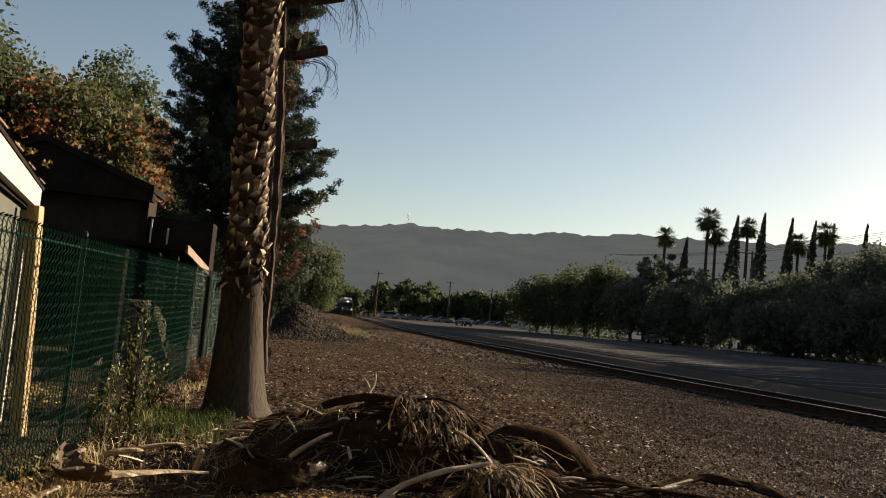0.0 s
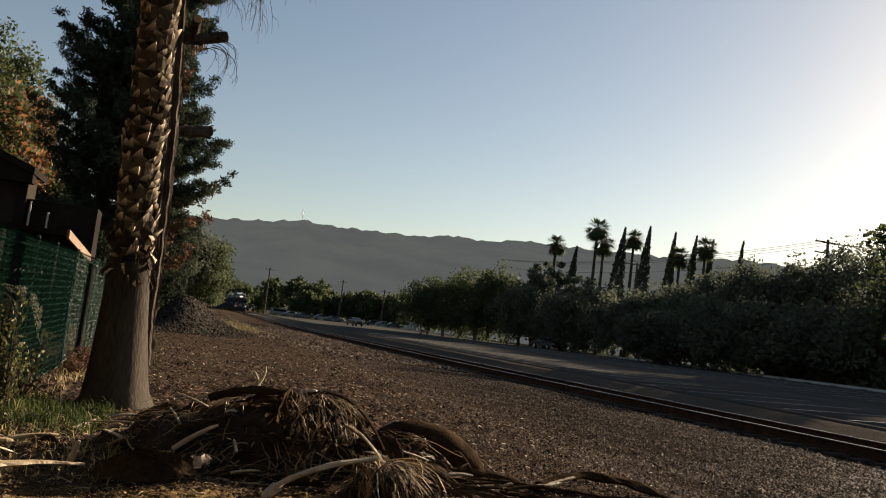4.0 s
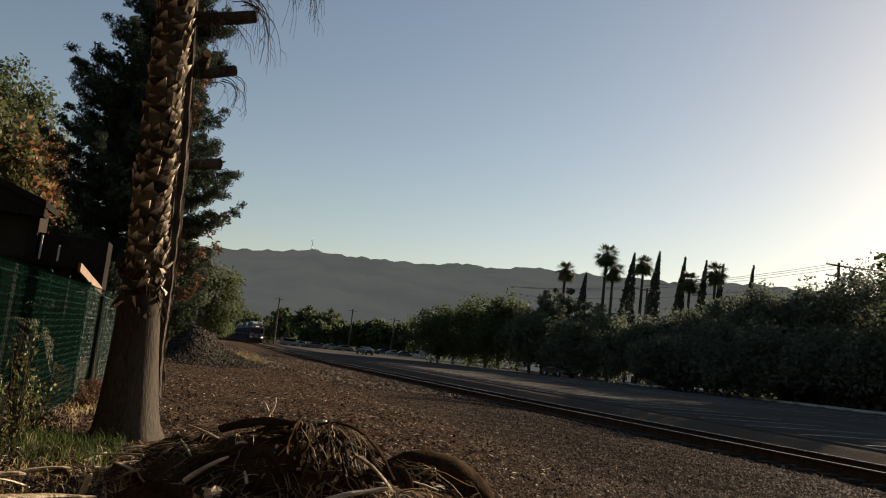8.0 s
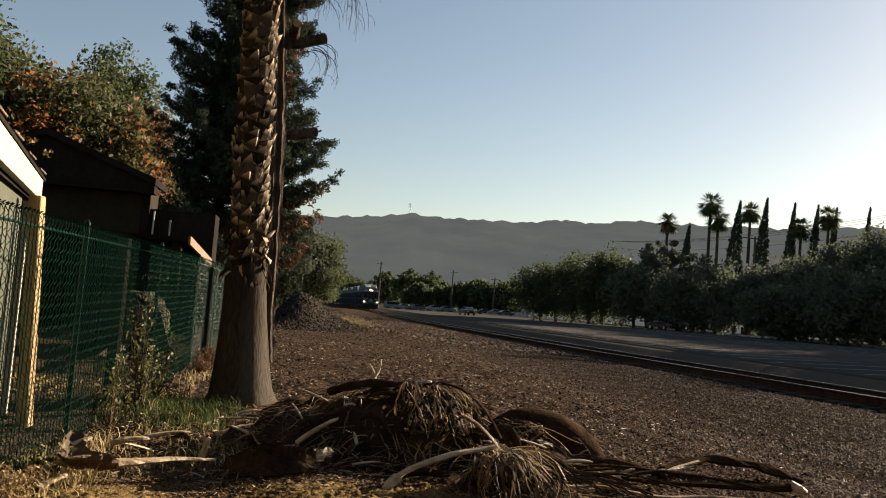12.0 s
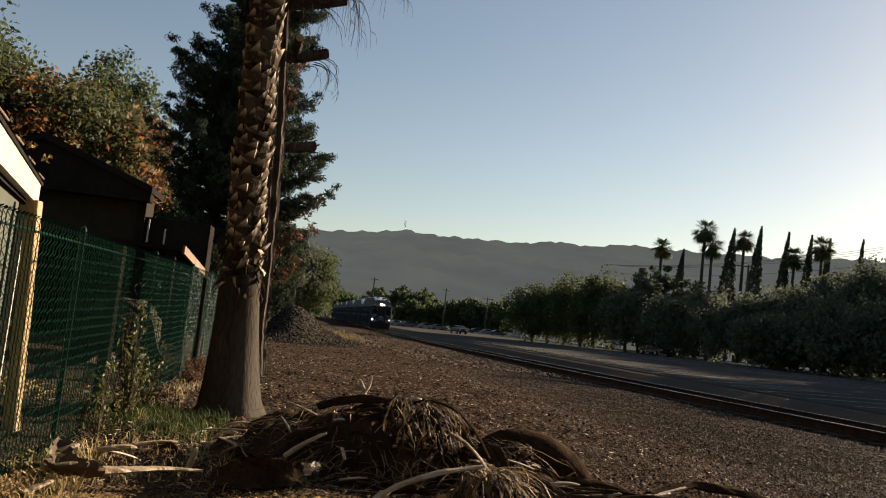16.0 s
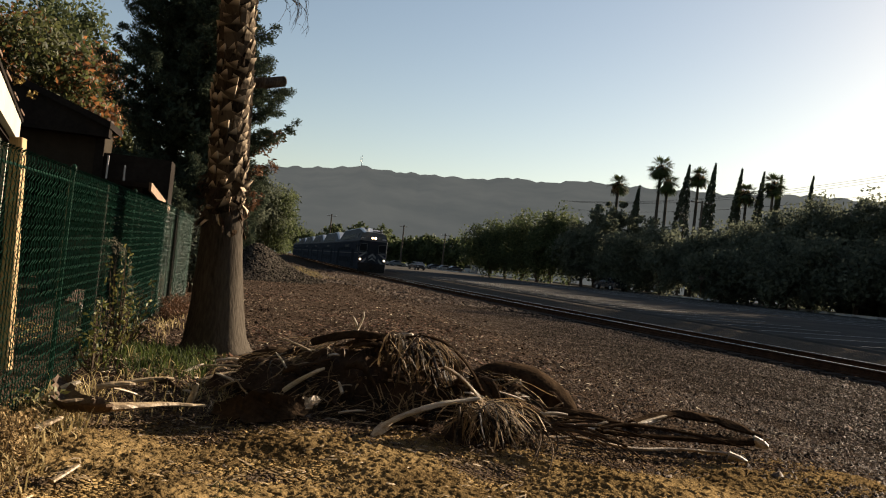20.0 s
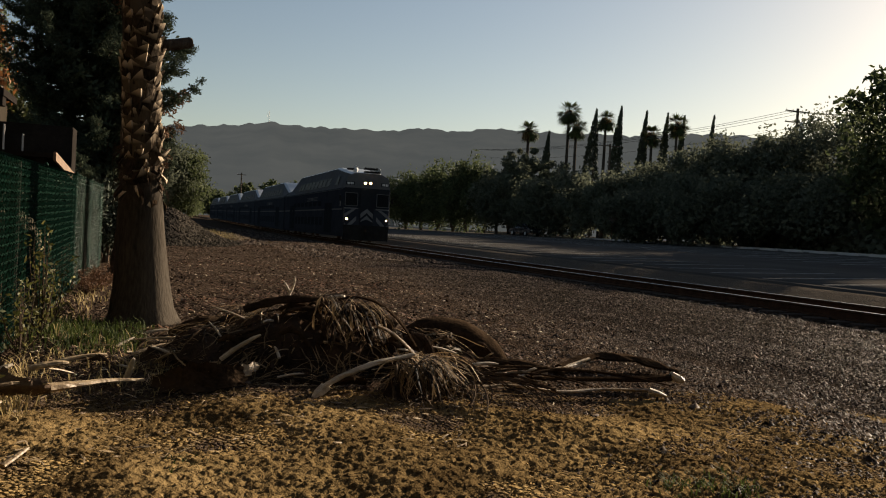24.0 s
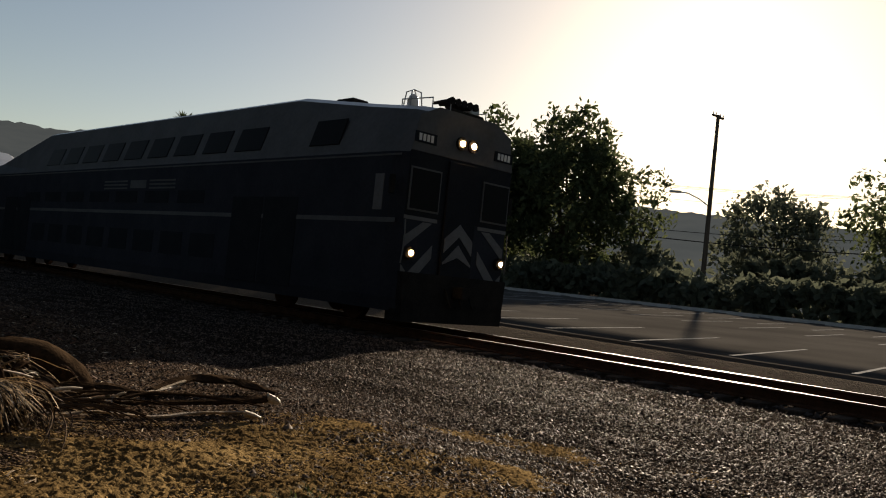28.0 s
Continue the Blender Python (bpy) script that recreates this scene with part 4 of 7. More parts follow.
def away(k):
    """Sets a group of things built near the fence further back, larger in proportion."""
    return Matrix.Translation((-0.05, 0.5, 0.82)) @ Matrix.Diagonal((k, k, k, 1)) @ Matrix.Translation((0.05, -0.5, -0.82))


def build_fence():
    fence = thing("chain_link_fence", "green vinyl-coated chain-link fence on slim posts", "fence")
    y0, y1, top = 1.9, 13.7, 1.15
    drop = lambda y: -0.0135 * max(0.0, 10.0 - y)
    for y in (2.9, 5.3, 7.62, 10.0, 11.9, 13.7):
        h = top + drop(y)
        p = part("post", tubed([(FX - 0.03, y, -0.25), (FX - 0.03, y, h + 0.02)], 0.014, 8), "green_vinyl", fence)
        part("cap", tubed([(FX - 0.03, y, h + 0.02), (FX - 0.03, y, h + 0.05), (FX - 0.03, y, h + 0.065)], [0.017, 0.016, 0.006], 8), "green_vinyl", p)
    part("top_rail", tubed([(FX - 0.03, y, top - 0.03 + drop(y)) for y in (y0, 10.0, y1)], 0.006, 6), "green_vinyl", fence)
    part("bottom_wire", tubed([(FX - 0.01, y, 0.05 + drop(y)) for y in (y0, 10.0, y1)], 0.003, 4), "green_vinyl", fence)
    # one woven strand; every next one is turned over and hooks into it
    cell, rows = 0.026, 22
    kinds, fine = [], []
    for flip in (1, -1):
        pts = [(FX + (0.004 if k % 2 else -0.004), flip * (cell / 2 + 0.0015) * (1 if k % 2 else -1), 0.02 + k * top / (2 * rows)) for k in range(2 * rows + 1)]
        pts += [(FX + 0.010, pts[-1][1] * 0.4, top + 0.034), (FX - 0.008, -pts[-1][1] * 0.3, top + 0.022)]
        s = part("strand", tubed(pts, 0.0024, 3, cap=False), "green_vinyl", fence)
        kinds.append(s)
        fine.append(tubed(pts, 0.0012, 3, cap=False))
    far_v, far_f = [], []
    for i in range(int((y1 - y0) / cell)):
        at = Vector((random.uniform(-0.002, 0.002), y0 + cell * (i + 0.5), drop(y0 + cell * (i + 0.5)) + random.uniform(-0.002, 0.002)))
        if i < 300:
            s = kinds[i] if i < 2 else new("strand", kinds[i % 2].data)
            s.parent = fence
            s.location = at
        else:
            q = len(far_v)
            strand = fine[i % 2]
            strand.verts.index_update()
            far_v += [tuple(v.co + at) for v in strand.verts]
            far_f += [tuple(v.index + q for v in f.verts) for f in strand.faces]
    raw("far_mesh", far_v, far_f, "green_vinyl", fence, kind="stuff")
    sign = thing("fence_sign", "round white sign with a dark blue ring wired to the fence", "sign", pose(FX + 0.03, 3.37, 0.95, 0, 0, 62) @ Matrix.Diagonal((0.58, 0.8, 0.58, 1)))
    part("plate", disc(bmesh.new(), 0, 0, 0, 0.088, 0.006, 24), "white", sign)
    ring = bmesh.new()
    tube(ring, [(0.078 * math.cos(a * 0.2618), -0.004, 0.078 * math.sin(a * 0.2618)) for a in range(25)], 0.004, 4, cap=False)
    part("ring", ring, "navy", sign)
    bars = bmesh.new()
    box(bars, -0.068, 0.068, -0.007, -0.003, -0.024, 0.026)
    box(bars, -0.04, 0.04, -0.007, -0.003, 0.042, 0.054)
    box(bars, -0.04, 0.04, -0.007, -0.003, -0.054, -0.042)
    part("band", bars, "navy", sign)
    marks = bmesh.new()
    for k, w in ((-0.045, 0.022), (-0.015, 0.008), (0.012, 0.024), (0.045, 0.022)):
        box(marks, k - w / 2, k + w / 2, -0.010, -0.006, -0.015, 0.016)
    part("marks", marks, "white", sign)
    # two dark gate posts further on
    for y, x in ((6.5, -1.30), (11.72, -1.31)):
        g = thing("wooden_post", "dark stained wooden post behind the fence", "post", pose(x, y, 0))
        part("shaft", boxed(-0.035, 0.035, -0.05, 0.05, -0.1, 1.13, bevel=0.006), "roof", g)


build_fence()


def build_shed():
    """A small flat-topped shed: cream fascia on the sunny side, olive panels, open front, shingles on top."""
    s = thing("shed", "small cream and olive shed with an open front", "shed", pose(-1.413, 4.18, 0, 0, 0, 11.2))
    low, top, depth = -0.17, 1.32, 2.0
    part("corner_post", boxed(-0.035, 0, 0, 0.05, low, top), "cream", s)
    part("corner_post", boxed(-2.0, -1.95, 0, 0.05, low, top), "cream", s)
    part("corner_post", boxed(-0.05, -0.01, depth - 0.05, depth, low, top - 0.03), "cream", s)
    part("side_panel", boxed(-0.06, -0.03, 0.052, depth - 0.28, low, top - 0.03), "olive_panel", s)
    part("back_panel", boxed(-2.0, -0.07, depth - 0.03, depth, low, top - 0.03), "olive_panel", s)
    part("front_panel", boxed(-0.13, -0.037, 0.01, 0.04, low, top), "olive_panel", s)
    part("front_beam", boxed(-2.05, 0.0, -0.06, -0.02, top + 0.003, top + 0.15), "olive_panel", s, "broad olive front fascia board")
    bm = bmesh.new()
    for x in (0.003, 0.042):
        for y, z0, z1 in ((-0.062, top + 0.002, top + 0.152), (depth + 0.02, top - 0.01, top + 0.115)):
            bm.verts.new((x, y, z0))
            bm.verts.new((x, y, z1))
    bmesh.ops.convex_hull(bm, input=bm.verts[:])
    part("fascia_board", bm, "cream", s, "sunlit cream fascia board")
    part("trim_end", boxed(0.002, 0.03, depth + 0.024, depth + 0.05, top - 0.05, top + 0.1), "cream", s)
    # near-black strip that stands in for the shadow below the fascia
    part("soffit", boxed(-0.028, 0.0, 0.052, depth - 0.06, top - 0.028, top + 0.0), "roof", s, "dark strip painting the shadow under the fascia")
    slope = math.atan2(0.037, depth + 0.08)
    deck = part("roof", boxed(-2.05, 0.05, 0, depth + 0.16, 0.0, 0.02, m=pose(0, -0.08, top + 0.154, math.degrees(-slope))), "roof", s)
    for r in range(7):
        for k in range(13):
            w = 0.16
            sh = part("shingle", boxed(-w / 2 + 0.003, w / 2 - 0.003, 0, 0.32, 0.0, 0.012, bevel=0.003), "shingle", deck)
            sh.matrix_local = pose(-0.02 - w * (k + (r % 2) * 0.5), -0.1 + 0.3 * r, top + 0.178 - 0.3 * r * math.tan(slope), math.degrees(-slope) + 1.6 + random.uniform(-0.5, 0.8))
    clump = thing("dead_leaf_clump", "small tan clump of dead leaves on the shed roof", "leaves", pose(-1.54, 5.0, 1.49))
    v, f = leaf_cloud(np.array([(0, 0, 0.03), (0.03, 0.06, 0.02), (-0.03, -0.08, 0.02), (0.02, 0.4, 0.015)]), 0.03, 22, 0.012)
    raw("leaves", v, f, "hay", clump)
    return s


build_shed()

wp = thing("wooden_post", "raw yellowish square wooden post behind the fence", "post", pose(-1.585, 5.72, 0, 0, -3, -8))
part("shaft", boxed(-0.036, 0.036, -0.036, 0.036, -0.2, 1.295, bevel=0.005), "wood_post", wp)


def build_house():
    """A low brown house with a gabled roof behind the yard."""
    h = thing("house", "low brown stucco house with a dark gabled roof", "house", away(1.5))
    y0, y1, xl, xr, ze, za, xa = 14.2, 14.9, -6.4, -2.62, 2.34, 2.98, -4.15
    bm = bmesh.new()
    prism(bm, [(xl, -0.1), (xr, -0.1), (xr, ze), (xa, za - 0.1), (xl, ze)], y0, y1)
    part("wall", bm, "brown_wall", h)
    part("corner_board", boxed(xr - 0.12, xr + 0.01, y0 - 0.02, y0 + 0.02, -0.1, ze), "roof", h)
    part("trim_board", boxed(-4.42, -4.28, y0 - 0.02, y0 + 0.02, -0.1, za - 0.35), "dark_wood", h)
    part("gable_board", prism(bmesh.new(), [(xl - 0.2, ze - 0.1), (xr + 0.1, ze - 0.1), (xr + 0.1, ze + 0.05), (xa, za + 0.02), (xl - 0.2, ze + 0.02)], y0 - 0.28, y0 - 0.02), "roof", h, "dark shingled gable")
    for s, xe in ((1, xr + 0.12), (-1, xl - 0.35)):
        bm = bmesh.new()
        sl = (za - ze) / (xr + 0.2 - xa)
        prism(bm, [(xa, za), (xe, za - abs(xe - xa) * sl), (xe, za - abs(xe - xa) * sl + 0.1), (xa, za + 0.1)], y0 - 0.35, y1 + 0.1)
        part("roof", bm, "roof", h)
    # added panel, its near-black colour in place of the shade beside the house
    part("porch_wall", boxed(xr + 0.01, xr + 1.0, y0 + 0.1, y1, -0.1, ze - 0.3), "roof", h, "near-black panel for the shade beside the house")
    for x, z in ((-2.5, 1.98), (-2.25, 1.86)):
        p = thing("porch_post", "thin pale painted porch post beside the house", "post", away(1.5) @ pose(x, 14.0, 0))
        part("shaft", boxed(-0.012, 0.012, -0.012, 0.012, -0.05, z, bevel=0.003), "concrete", p)


build_house()


def build_carport():
    """A low open roof on posts next to the fence, its end board lit by the sun."""
    c = thing("carport", "low open brown shelter with a sloping board-edged roof", "shelter", away(1.4))
    y0, y1, z0, z1 = 9.9, 12.0, 1.38, 1.23
    bm = bmesh.new()
    for x in (-3.6, -1.38):
        for y, z in ((y0, z0), (y1, z1)):
            bm.verts.new((x, y, z - 0.05))
            bm.verts.new((x, y, z))
    bmesh.ops.convex_hull(bm, input=bm.verts[:])
    part("roof", bm, "roof", c)
    bm = bmesh.new()
    for x in (-1.376, -1.35):
        for y, z in ((y0, z0), (y1, z1)):
            bm.verts.new((x, y, z - 0.075))
            bm.verts.new((x, y, z + 0.015))
    bmesh.ops.convex_hull(bm, input=bm.verts[:])
    part("end_board", bm, "tan_board", c, "sunlit raw wood edge board")
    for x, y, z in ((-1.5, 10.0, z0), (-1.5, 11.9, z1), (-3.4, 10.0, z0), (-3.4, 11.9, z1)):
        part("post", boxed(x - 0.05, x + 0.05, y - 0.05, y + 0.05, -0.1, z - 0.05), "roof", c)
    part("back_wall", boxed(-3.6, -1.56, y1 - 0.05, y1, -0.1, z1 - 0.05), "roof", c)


build_carport()


def build_yard():
    m = thing("covered_vehicle", "small vehicle under a tan cloth cover in the yard", "vehicle", pose(-2.2, 11.3, -0.02) @ Matrix.Diagonal((1.2, 0.95, 0.9, 1)))
    bm = bmesh.new()
    prof = [(-0.32, 0.12), (0.30, 0.12), (0.33, 0.45), (0.29, 0.68), (0.18, 0.82), (0.02, 0.87), (-0.15, 0.84), (-0.28, 0.68)]
    prism(bm, prof, -0.4, 0.95)
    bmesh.ops.bevel(bm, geom=bm.edges[:], offset=0.07, segments=2, affect="EDGES")
    bmesh.ops.subdivide_edges(bm, edges=bm.edges[:], cuts=2)
    for v in bm.verts:
        v.co += Vector((noise.noise(v.co * 5), noise.noise(v.co * 5 + Vector((9, 0, 0))), noise.noise(v.co * 4 + Vector((0, 7, 0))))) * 0.03
    part("cover", bm, "tarp", m, smooth=True)
    for y in (-0.3, 0.8):
        for x in (-0.3, 0.3):
            part("wheel", disc(bmesh.new(), x, y, 0.16, 0.16, 0.12, 14, "X"), "rubber", m)
    part("side_opening", boxed(-0.28, 0.06, -0.44, -0.38, 0.3, 0.66, bevel=0.03), "rubber", m, "dark open side")
    part("tail_panel", prism(bmesh.new(), [(0.31, 0.1), (0.5, 0.08), (0.44, 0.3), (0.36, 0.62), (0.31, 0.66)], -0.3, -0.2), "tarp", m, "slanting tail flap of the cover")
    s = thing("loose_straw", "low heap of loose yellow straw on the ground", "straw", pose(-2.1, 7.3, 0.0))
    bm = bmesh.new()
    for k in range(260):
        p = Vector((random.gauss(0, 0.2), random.gauss(0, 0.32), 0.0))
        p.z = 0.10 * math.exp(-(p.x / 0.22) ** 2 - (p.y / 0.35) ** 2) * random.uniform(0.3, 1.1)
        q = p + Vector((random.uniform(-0.12, 0.12), random.uniform(-0.12, 0.12), random.uniform(-0.02, 0.04)))
        tube(bm, [p, q], [0.004, 0.002], 3)
    tagged(part("straw", bm, "hay", s), kind="stuff")
    b = thing("wooden_board", "long weathered board lying in the yard", "board", pose(-1.9, 9.3, 0.16, 0, 6, 8))
    part("plank", boxed(-0.06, 0.06, -0.9, 0.9, -0.015, 0.015), "dark_wood", b)
    for y in (-0.7, 0.7):
        part("block", boxed(-0.08, 0.08, y - 0.06, y + 0.06, -0.2, -0.015), "concrete", b)
    w = thing("yard_wall", "long dark wooden wall at the back of the yard", "wall")
    tagged(w, kind="structure")
    for k in range(60):
        y = 2.0 + k * 0.26
        part("board", boxed(-6.03, -5.99, y, y + 0.25, -0.05, 1.55 + random.uniform(-0.02, 0.02)), "dark_wood", w)
    c = thing("wooden_crate", "low weathered wooden crate of pale slats", "crate", pose(-1.05, 3.42, -0.1, 0, 0, 11.5))
    for k in range(2):
        part("top_slat", boxed(-0.152 + 0.077 * k, -0.079 + 0.077 * k, -0.7, 0.0, 0.155, 0.175, bevel=0.003), "weathered_board", c)
    part("side_rail", boxed(-0.02, 0.0, -0.7, 0.0, 0.11, 0.152, bevel=0.002), "weathered_board", c)
    part("side_rail", boxed(-0.02, 0.0, -0.7, 0.0, 0.0, 0.03, bevel=0.002), "weathered_board", c)
    for k in range(8):
        part("side_slat", boxed(-0.018, -0.003, -0.7 + 0.0915 * k, -0.641 + 0.0915 * k, 0.032, 0.108), "weathered_board", c)
    part("end_board", boxed(-0.15, -0.022, -0.02, -0.002, 0.0, 0.152), "weathered_board", c)


build_yard()


# ---- palm, cut tree, conifer ----
def build_palm():
    """The near palm: smooth flared foot, then a shaft of cut leaf bases."""
    p = thing("palm_tree", "palm trunk, smooth grey foot and cut leaf bases", "palm", pose(-0.485, 7.16, 0))
    cx = lambda z: -0.053 * z + 0.004 * z * z
    n = 26
    bm = bmesh.new()
    rings = []
    zs = [-0.08, 0.0, 0.05, 0.12, 0.22, 0.35, 0.5, 0.65, 0.8, 0.9, 1.0, 1.08]
    rs = [0.305, 0.28, 0.252, 0.232, 0.214, 0.199, 0.186, 0.174, 0.165, 0.16, 0.153, 0.145]
    for z, r in zip(zs, rs):
        ring = []
        for k in range(n):
            a = 6.2832 * k / n
            q = r * (1 + 0.035 * noise.noise(Vector((math.cos(a) * 2, math.sin(a) * 2, z * 2))) + (0.06 * math.sin(a * 5 + 1) if z < 0.06 else 0))
            ring.append(bm.verts.new((cx(z) + q * math.cos(a), q * math.sin(a), z)))
        rings.append(ring)
    for a, c in zip(rings, rings[1:]):
        for k in range(n):
            bm.faces.new((a[k], a[(k + 1) % n], c[(k + 1) % n], c[k]))
    part("foot", bm, "bark_palm", p, "smooth grey flared foot", smooth=True)
    top = 6.4
    part("core", tubed([(cx(z), 0, z) for z in np.linspace(0.95, top, 12)], 0.12, 14), "fibre", p)
    # each cut leaf base is a thick tongue that hugs the shaft and flares out at its tip
    bmh = bmesh.new()
    w = 0.068
    cols, rowsn = 5, 5
    grid = {}
    for i in range(rowsn):
        u = i / (rowsn - 1)
        for j in range(cols):
            s = (j / (cols - 1) - 0.5) * 2
            wid = w * (1.3 - 0.1 * u)
            xo = 0.013 * u + 0.008 * u ** 3 * (0.4 + abs(s)) - 0.024 * abs(s) ** 2
            z = u * 0.11 + u ** 3 * (0.05 * abs(s) - 0.03 + 0.014 * s)
            grid[i, j] = (bmh.verts.new((xo, s * wid, z)), bmh.verts.new((xo - 0.028 + 0.012 * u, s * wid * 0.92, z - 0.004)))
    for i in range(rowsn - 1):
        for j in range(cols - 1):
            for k in (0, 1):
                q = (grid[i, j][k], grid[i, j + 1][k], grid[i + 1, j + 1][k], grid[i + 1, j][k])
                bmh.faces.new(q if k == 0 else q[::-1])
    for j in range(cols - 1):
        bmh.faces.new((grid[rowsn - 1, j][0], grid[rowsn - 1, j + 1][0], grid[rowsn - 1, j + 1][1], grid[rowsn - 1, j][1]))
    for i in range(rowsn - 1):
        for j in (0, cols - 1):
            bmh.faces.new((grid[i, j][0], grid[i + 1, j][0], grid[i + 1, j][1], grid[i, j][1]))
    bmesh.ops.recalc_face_normals(bmh, faces=bmh.faces)
    first, k = None, 0
    z = 0.98
    while z < 4.6:
        a = 2.39996 * k
        if first is None:
            first = part("leaf_base", bmh, "boot", p)
            ob = first
        else:
            ob = first.copy()
            scene.collection.objects.link(ob)
        sc = random.uniform(0.72, 1.15)
        low = max(0.0, 1 - (z - 0.98) / 0.5)
        ob.matrix_local = Matrix.Translation((cx(z), 0, z)) @ Matrix.Rotation(a + random.uniform(-0.15, 0.15), 4, "Z") @ Matrix.Translation((0.127, 0, 0)) @ Matrix.Rotation(random.uniform(-0.07, 0.05) + low * random.uniform(-0.2, 0.6), 4, "Y") @ Matrix.Rotation(random.uniform(-0.3, 0.3) + low * random.uniform(-0.6, 0.6), 4, "X") @ Matrix.Diagonal((sc, sc, sc * random.uniform(0.9, 1.25), 1))
        k += 1
        z += 0.0118
    for k in range(34):
        zz, a = random.uniform(0.92, 1.34), random.uniform(0, 6.283)
        o = Vector((math.cos(a), math.sin(a), 0))
        t = Vector((-math.sin(a), math.cos(a), 0))
        s0 = Vector((cx(zz), 0, zz)) + o * 0.145
        s1 = s0 + o * random.uniform(0.0, 0.06) + t * random.uniform(-0.05, 0.05) + Vector((0, 0, -random.uniform(0.05, 0.14)))
        wq = random.uniform(0.012, 0.03)
        sd = bmesh.new()
        q = [sd.verts.new(v) for v in (s0 - t * wq, s0 + t * wq, s0.lerp(s1, 0.6) + t * wq * 0.9 + o * 0.02, s1, s0.lerp(s1, 0.6) - t * wq * 0.7 + o * 0.015, s0 - o * 0.012)]
        for f in ((0, 1, 2), (0, 2, 4), (4, 2, 3), (0, 5, 1), (0, 4, 5), (1, 5, 2), (2, 5, 3), (3, 5, 4)):
            sd.faces.new([q[n2] for n2 in f])
        part("torn_base", sd, ("boot", "fibre", "sheath")[k % 3], p)
    # the far-up rest of the shaft, out of view, and hanging fibre
    bm = bmesh.new()
    for i in range(120):
        zz = random.uniform(0.95, 1.35)
        a = random.uniform(0, 6.283)
        s = Vector((cx(zz) + 0.148 * math.cos(a), 0.148 * math.sin(a), zz))
        tube(bm, arc(s, s + Vector((0.05 * math.cos(a), 0.05 * math.sin(a), -random.uniform(0.03, 0.14))), (0.02 * math.cos(a), 0.02 * math.sin(a), 0), 3), [0.004, 0.003, 0.002, 0.001], 3)
    part("torn_fibre", bm, "fibre", p)
    # crown far above the picture: it only shades
    vs, fs = [], []
    for k in range(30):
        el, az = random.uniform(-0.3, 1.2), random.uniform(0, 6.283)
        d = Vector((math.cos(az) * math.cos(el), math.sin(az) * math.cos(el), math.sin(el)))
        side = d.cross(Vector((0, 0, 1))).normalized()
        o = Vector((cx(top), 0, top))
        root = o + d * 0.9
        for j in range(11):
            b = (j - 5) * 0.22
            tip = root + (d * math.cos(b) + side * math.sin(b)) * 0.75 - Vector((0, 0, 0.2))
            q = len(vs)
            wv = (tip - root).cross(Vector((0, 0, 1))).normalized() * 0.03
            mm = root.lerp(tip, 0.5)
            vs += [root, mm + wv, tip, mm - wv]
            fs.append((q, q + 1, q + 2, q + 3))
        q = len(vs)
        vs += [o + side * 0.02, root + side * 0.015, root - side * 0.015, o - side * 0.02]
        fs.append((q, q + 1, q + 2, q + 3))
    raw("crown", [tuple(v) for v in vs], fs, "palm_leaf", p)


build_palm()


